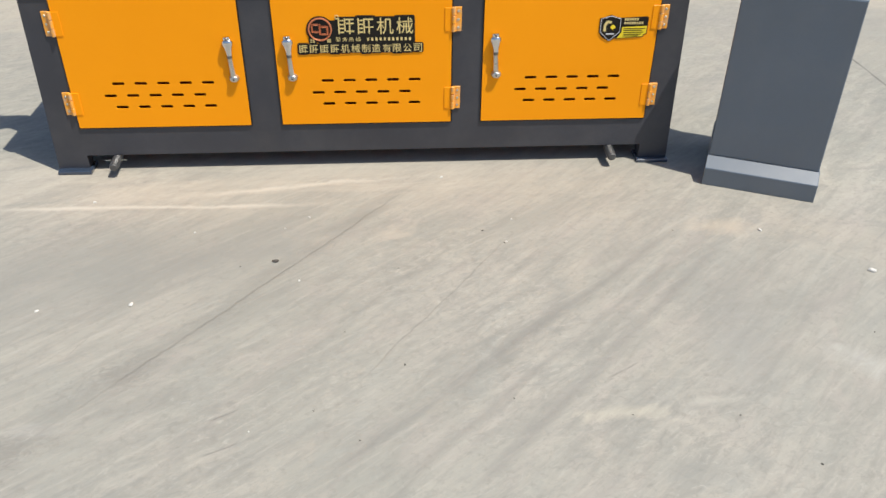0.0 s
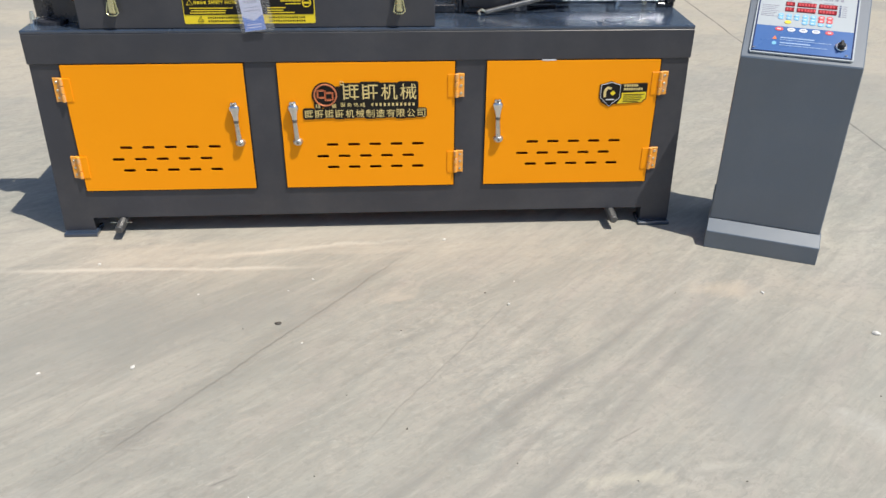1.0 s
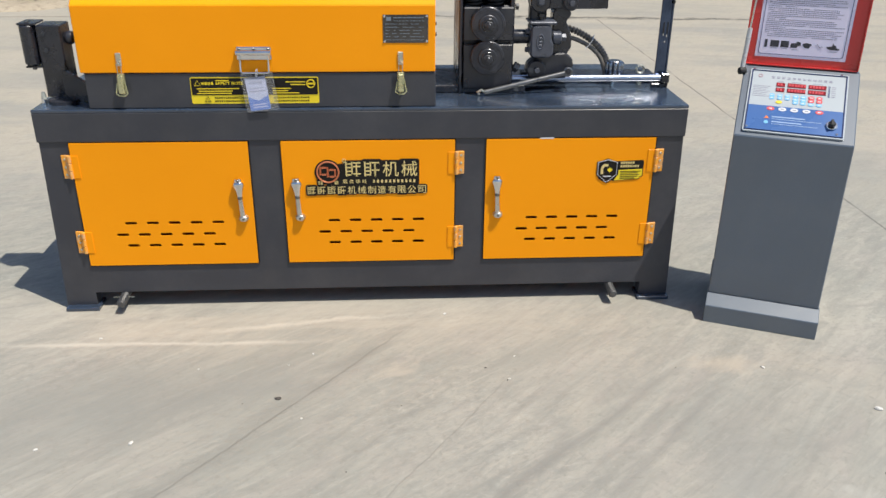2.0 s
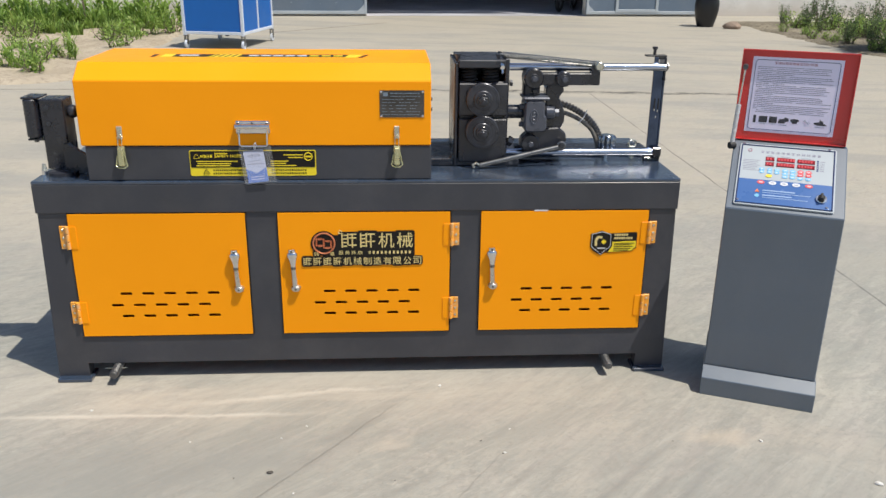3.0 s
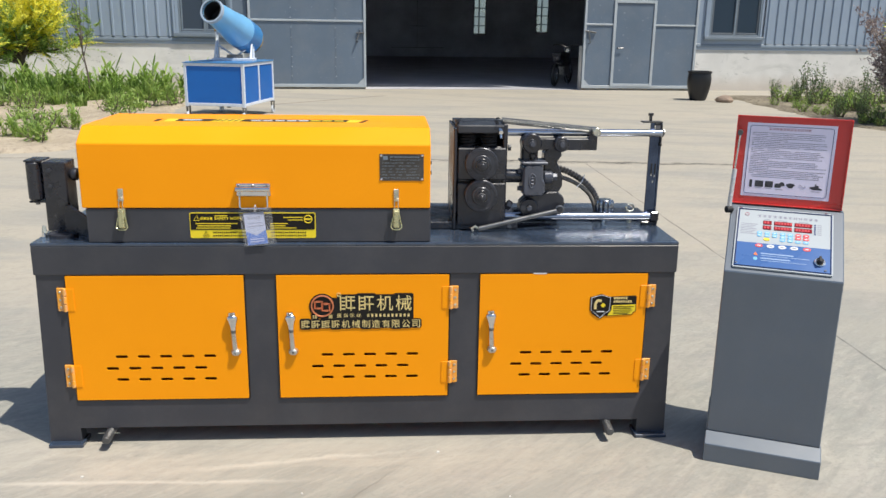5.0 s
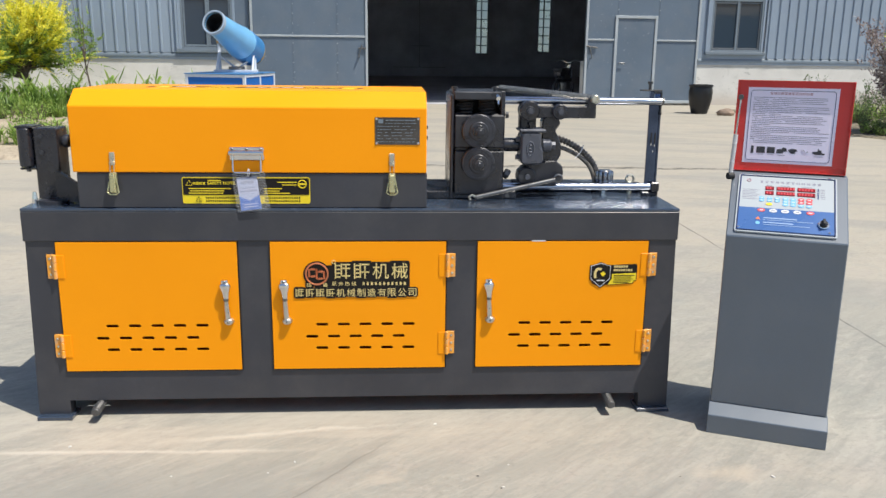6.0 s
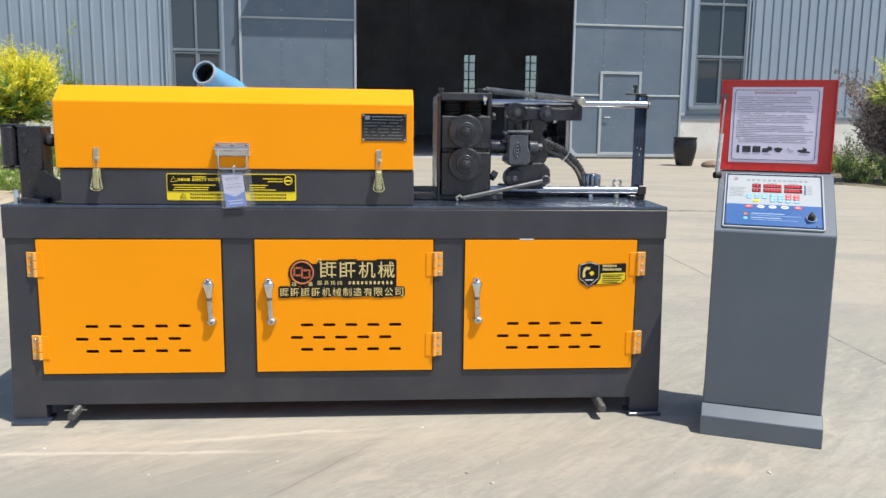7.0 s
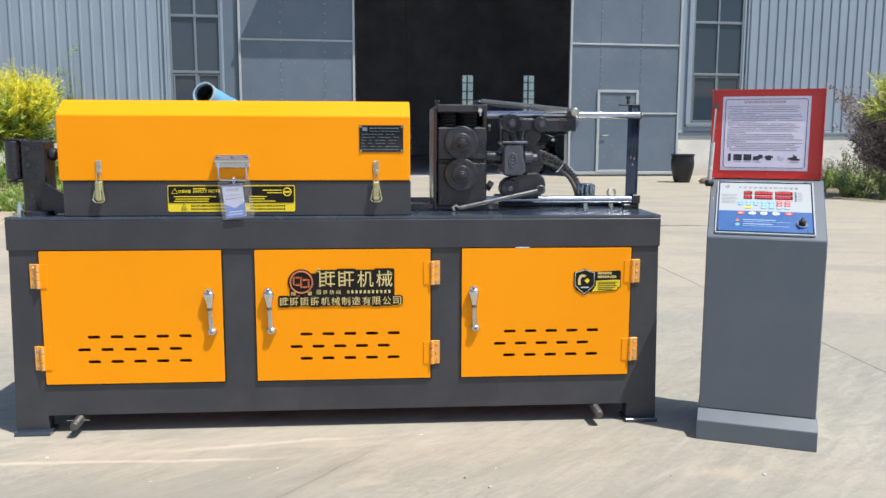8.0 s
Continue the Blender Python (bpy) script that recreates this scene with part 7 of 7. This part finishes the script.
tufts = [strap_clump(131 + k, 0.46 + 0.07 * k, GREENLEAF if k < 2 else DARKLEAF) for k in range(3)]
rnd = random.Random(78)
spots = [(-9.8 + 0.105 * k + rnd.uniform(-0.1, 0.1), 15.62 + 0.006 * k + rnd.uniform(-0.28, 0.35), rnd.uniform(0.7, 1.15)) for k in range(52)]
spots += [(-7.6 + 3.4 * rnd.random(), 14.6 + 0.8 * rnd.random(), rnd.uniform(0.45, 0.8)) for k in range(9)]
spots += [(-7.4 + 3.0 * rnd.random(), 10.3 + 1.9 * rnd.random(), rnd.uniform(0.5, 0.8)) for k in range(9)]
for k, (x, y, sc) in enumerate(spots):
    m = pose(x, y, 0.03, 0, 0, rnd.uniform(0, 360)) @ Matrix.Diagonal((sc, sc, sc, 1))
    (tufts[k] if k < 3 else copy_thing(tufts[k % 3], Matrix.Identity(4))).matrix_basis = m

shrubs = [shrub(51 + k, 0.85, 0.30, 16, 48, 0.05, SHRUBLEAF, "upright green shrub with small leaves in the soil bed") for k in range(3)]
spots = [(8.3, 17.9, 0.62), (8.7, 17.7, 0.75), (9.0, 17.6, 1.15), (9.3, 17.4, 0.65), (9.65, 17.3, 0.75), (10.0, 17.1, 1.05), (10.3, 17.0, 0.95), (10.7, 17.2, 0.9), (8.5, 17.2, 0.55), (8.9, 16.9, 0.6), (9.5, 16.5, 0.6), (10.1, 16.2, 0.6), (8.3, 16.2, 0.4), (9.2, 15.8, 0.5), (11.2, 17.0, 1.1),
         (7.75, 12.9, 0.45), (8.0, 12.5, 0.5), (8.5, 12.4, 0.5), (7.75, 14.2, 0.55), (8.1, 14.8, 0.6), (8.6, 15.0, 0.6), (7.9, 13.6, 0.55), (8.3, 12.2, 0.48), (8.75, 12.05, 0.52), (9.2, 12.1, 0.55), (9.6, 12.0, 0.5), (7.65, 13.2, 0.42), (8.2, 13.0, 0.6), (8.7, 12.8, 0.6), (9.2, 12.7, 0.65)]
for k, (x, y, s) in enumerate(spots):
    s *= 0.86
    m = pose(x, y, 0.03, 0, 0, 40 * k) @ Matrix.Diagonal((s, s, s, 1))
    if k < 3:
        shrubs[k].matrix_basis = m
    else:
        c = copy_thing(shrubs[k % 3], Matrix.Identity(4))
        c.matrix_basis = m

# low weeds that soften the rim of the beds
weeds = [shrub(71 + k, 0.22, 0.22, 12, 16, 0.045, GREENLEAF, "low green weeds growing on dry soil", "weeds", "weeds") for k in range(2)]
rnd = random.Random(91)
spots = []
for k in range(26):
    spots.append((7.7 + rnd.random() * 3.4, 12.3 + rnd.random() * 5.2, rnd.uniform(0.7, 1.5)))
for k in range(26):
    spots.append((7.55 + rnd.random() ** 1.5 * 2.4, 12.3 + 4.9 * rnd.random(), rnd.uniform(0.4, 0.8)))
for k in range(30):
    spots.append((-8.2 + rnd.random() * 4.2, 10.0 + rnd.random() * 5.6, rnd.uniform(0.7, 1.4)))
for k, (x, y, s) in enumerate(spots):
    m = pose(x, y, 0.022, 0, 0, 70 * k) @ Matrix.Diagonal((s, s, s, 1))
    if k < 2:
        weeds[k].matrix_basis = m
    else:
        copy_thing(weeds[k % 2], Matrix.Identity(4)).matrix_basis = m


# ---- motorbike parked in the dark hall ----
BIKE = thing("motorbike", pose(4.45, 22.2, 0.006, 0, 0, 62), "dark parked motorbike with chrome trim in the dim hall", "motorbike")
for x in (-0.62, 0.62):
    w = part("wheel", ring((x, 0, 0.29), "y", 0.245, 0.045, 28), RUBBER, BIKE, "", True)
    part("rim", ring((x, 0, 0.29), "y", 0.195, 0.014, 28), CHROME, w, smooth=True)
    part("hub", tube([(x, -0.05, 0.29), (x, 0.05, 0.29)], 0.045, 14), STEEL, w)
    for k in range(6):
        a = math.pi * k / 3
        part("spoke", tube([(x, 0, 0.29), (x + 0.19 * math.cos(a), 0, 0.29 + 0.19 * math.sin(a))], 0.006, 5), STEEL, w)
part("body", prism([(-0.55, 0.62), (-0.15, 0.52), (0.10, 0.45), (0.30, 0.60), (0.32, 0.82), (0.10, 0.86), (-0.10, 0.76), (-0.60, 0.78)], -0.11, 0.11, r=0.03), DARK_IRON, BIKE)
part("seat", box(-0.60, -0.05, -0.13, 0.13, 0.76, 0.84, 0.03, seg=2), RUBBER, BIKE)
part("engine", box(-0.15, 0.20, -0.14, 0.14, 0.25, 0.50, 0.03), STEEL, BIKE)
for y in (-0.07, 0.07):
    part("fork", tube([(0.62, y, 0.29), (0.40, y, 0.95)], 0.020, 10), CHROME, BIKE)
part("handlebar", tube(bend([(0.28, -0.36, 1.02), (0.38, -0.18, 1.04), (0.40, 0, 0.98), (0.38, 0.18, 1.04), (0.28, 0.36, 1.02)], 16), 0.014, 8), CHROME, BIKE)
part("headlamp", tube([(0.44, 0, 0.88), (0.50, 0, 0.88), (0.56, 0, 0.88)], [0.05, 0.08, 0.085], 18), CHROME, BIKE)
part("stand", tube([(-0.05, -0.10, 0.26), (-0.10, -0.22, 0.012)], 0.014, 8), STEEL, BIKE)
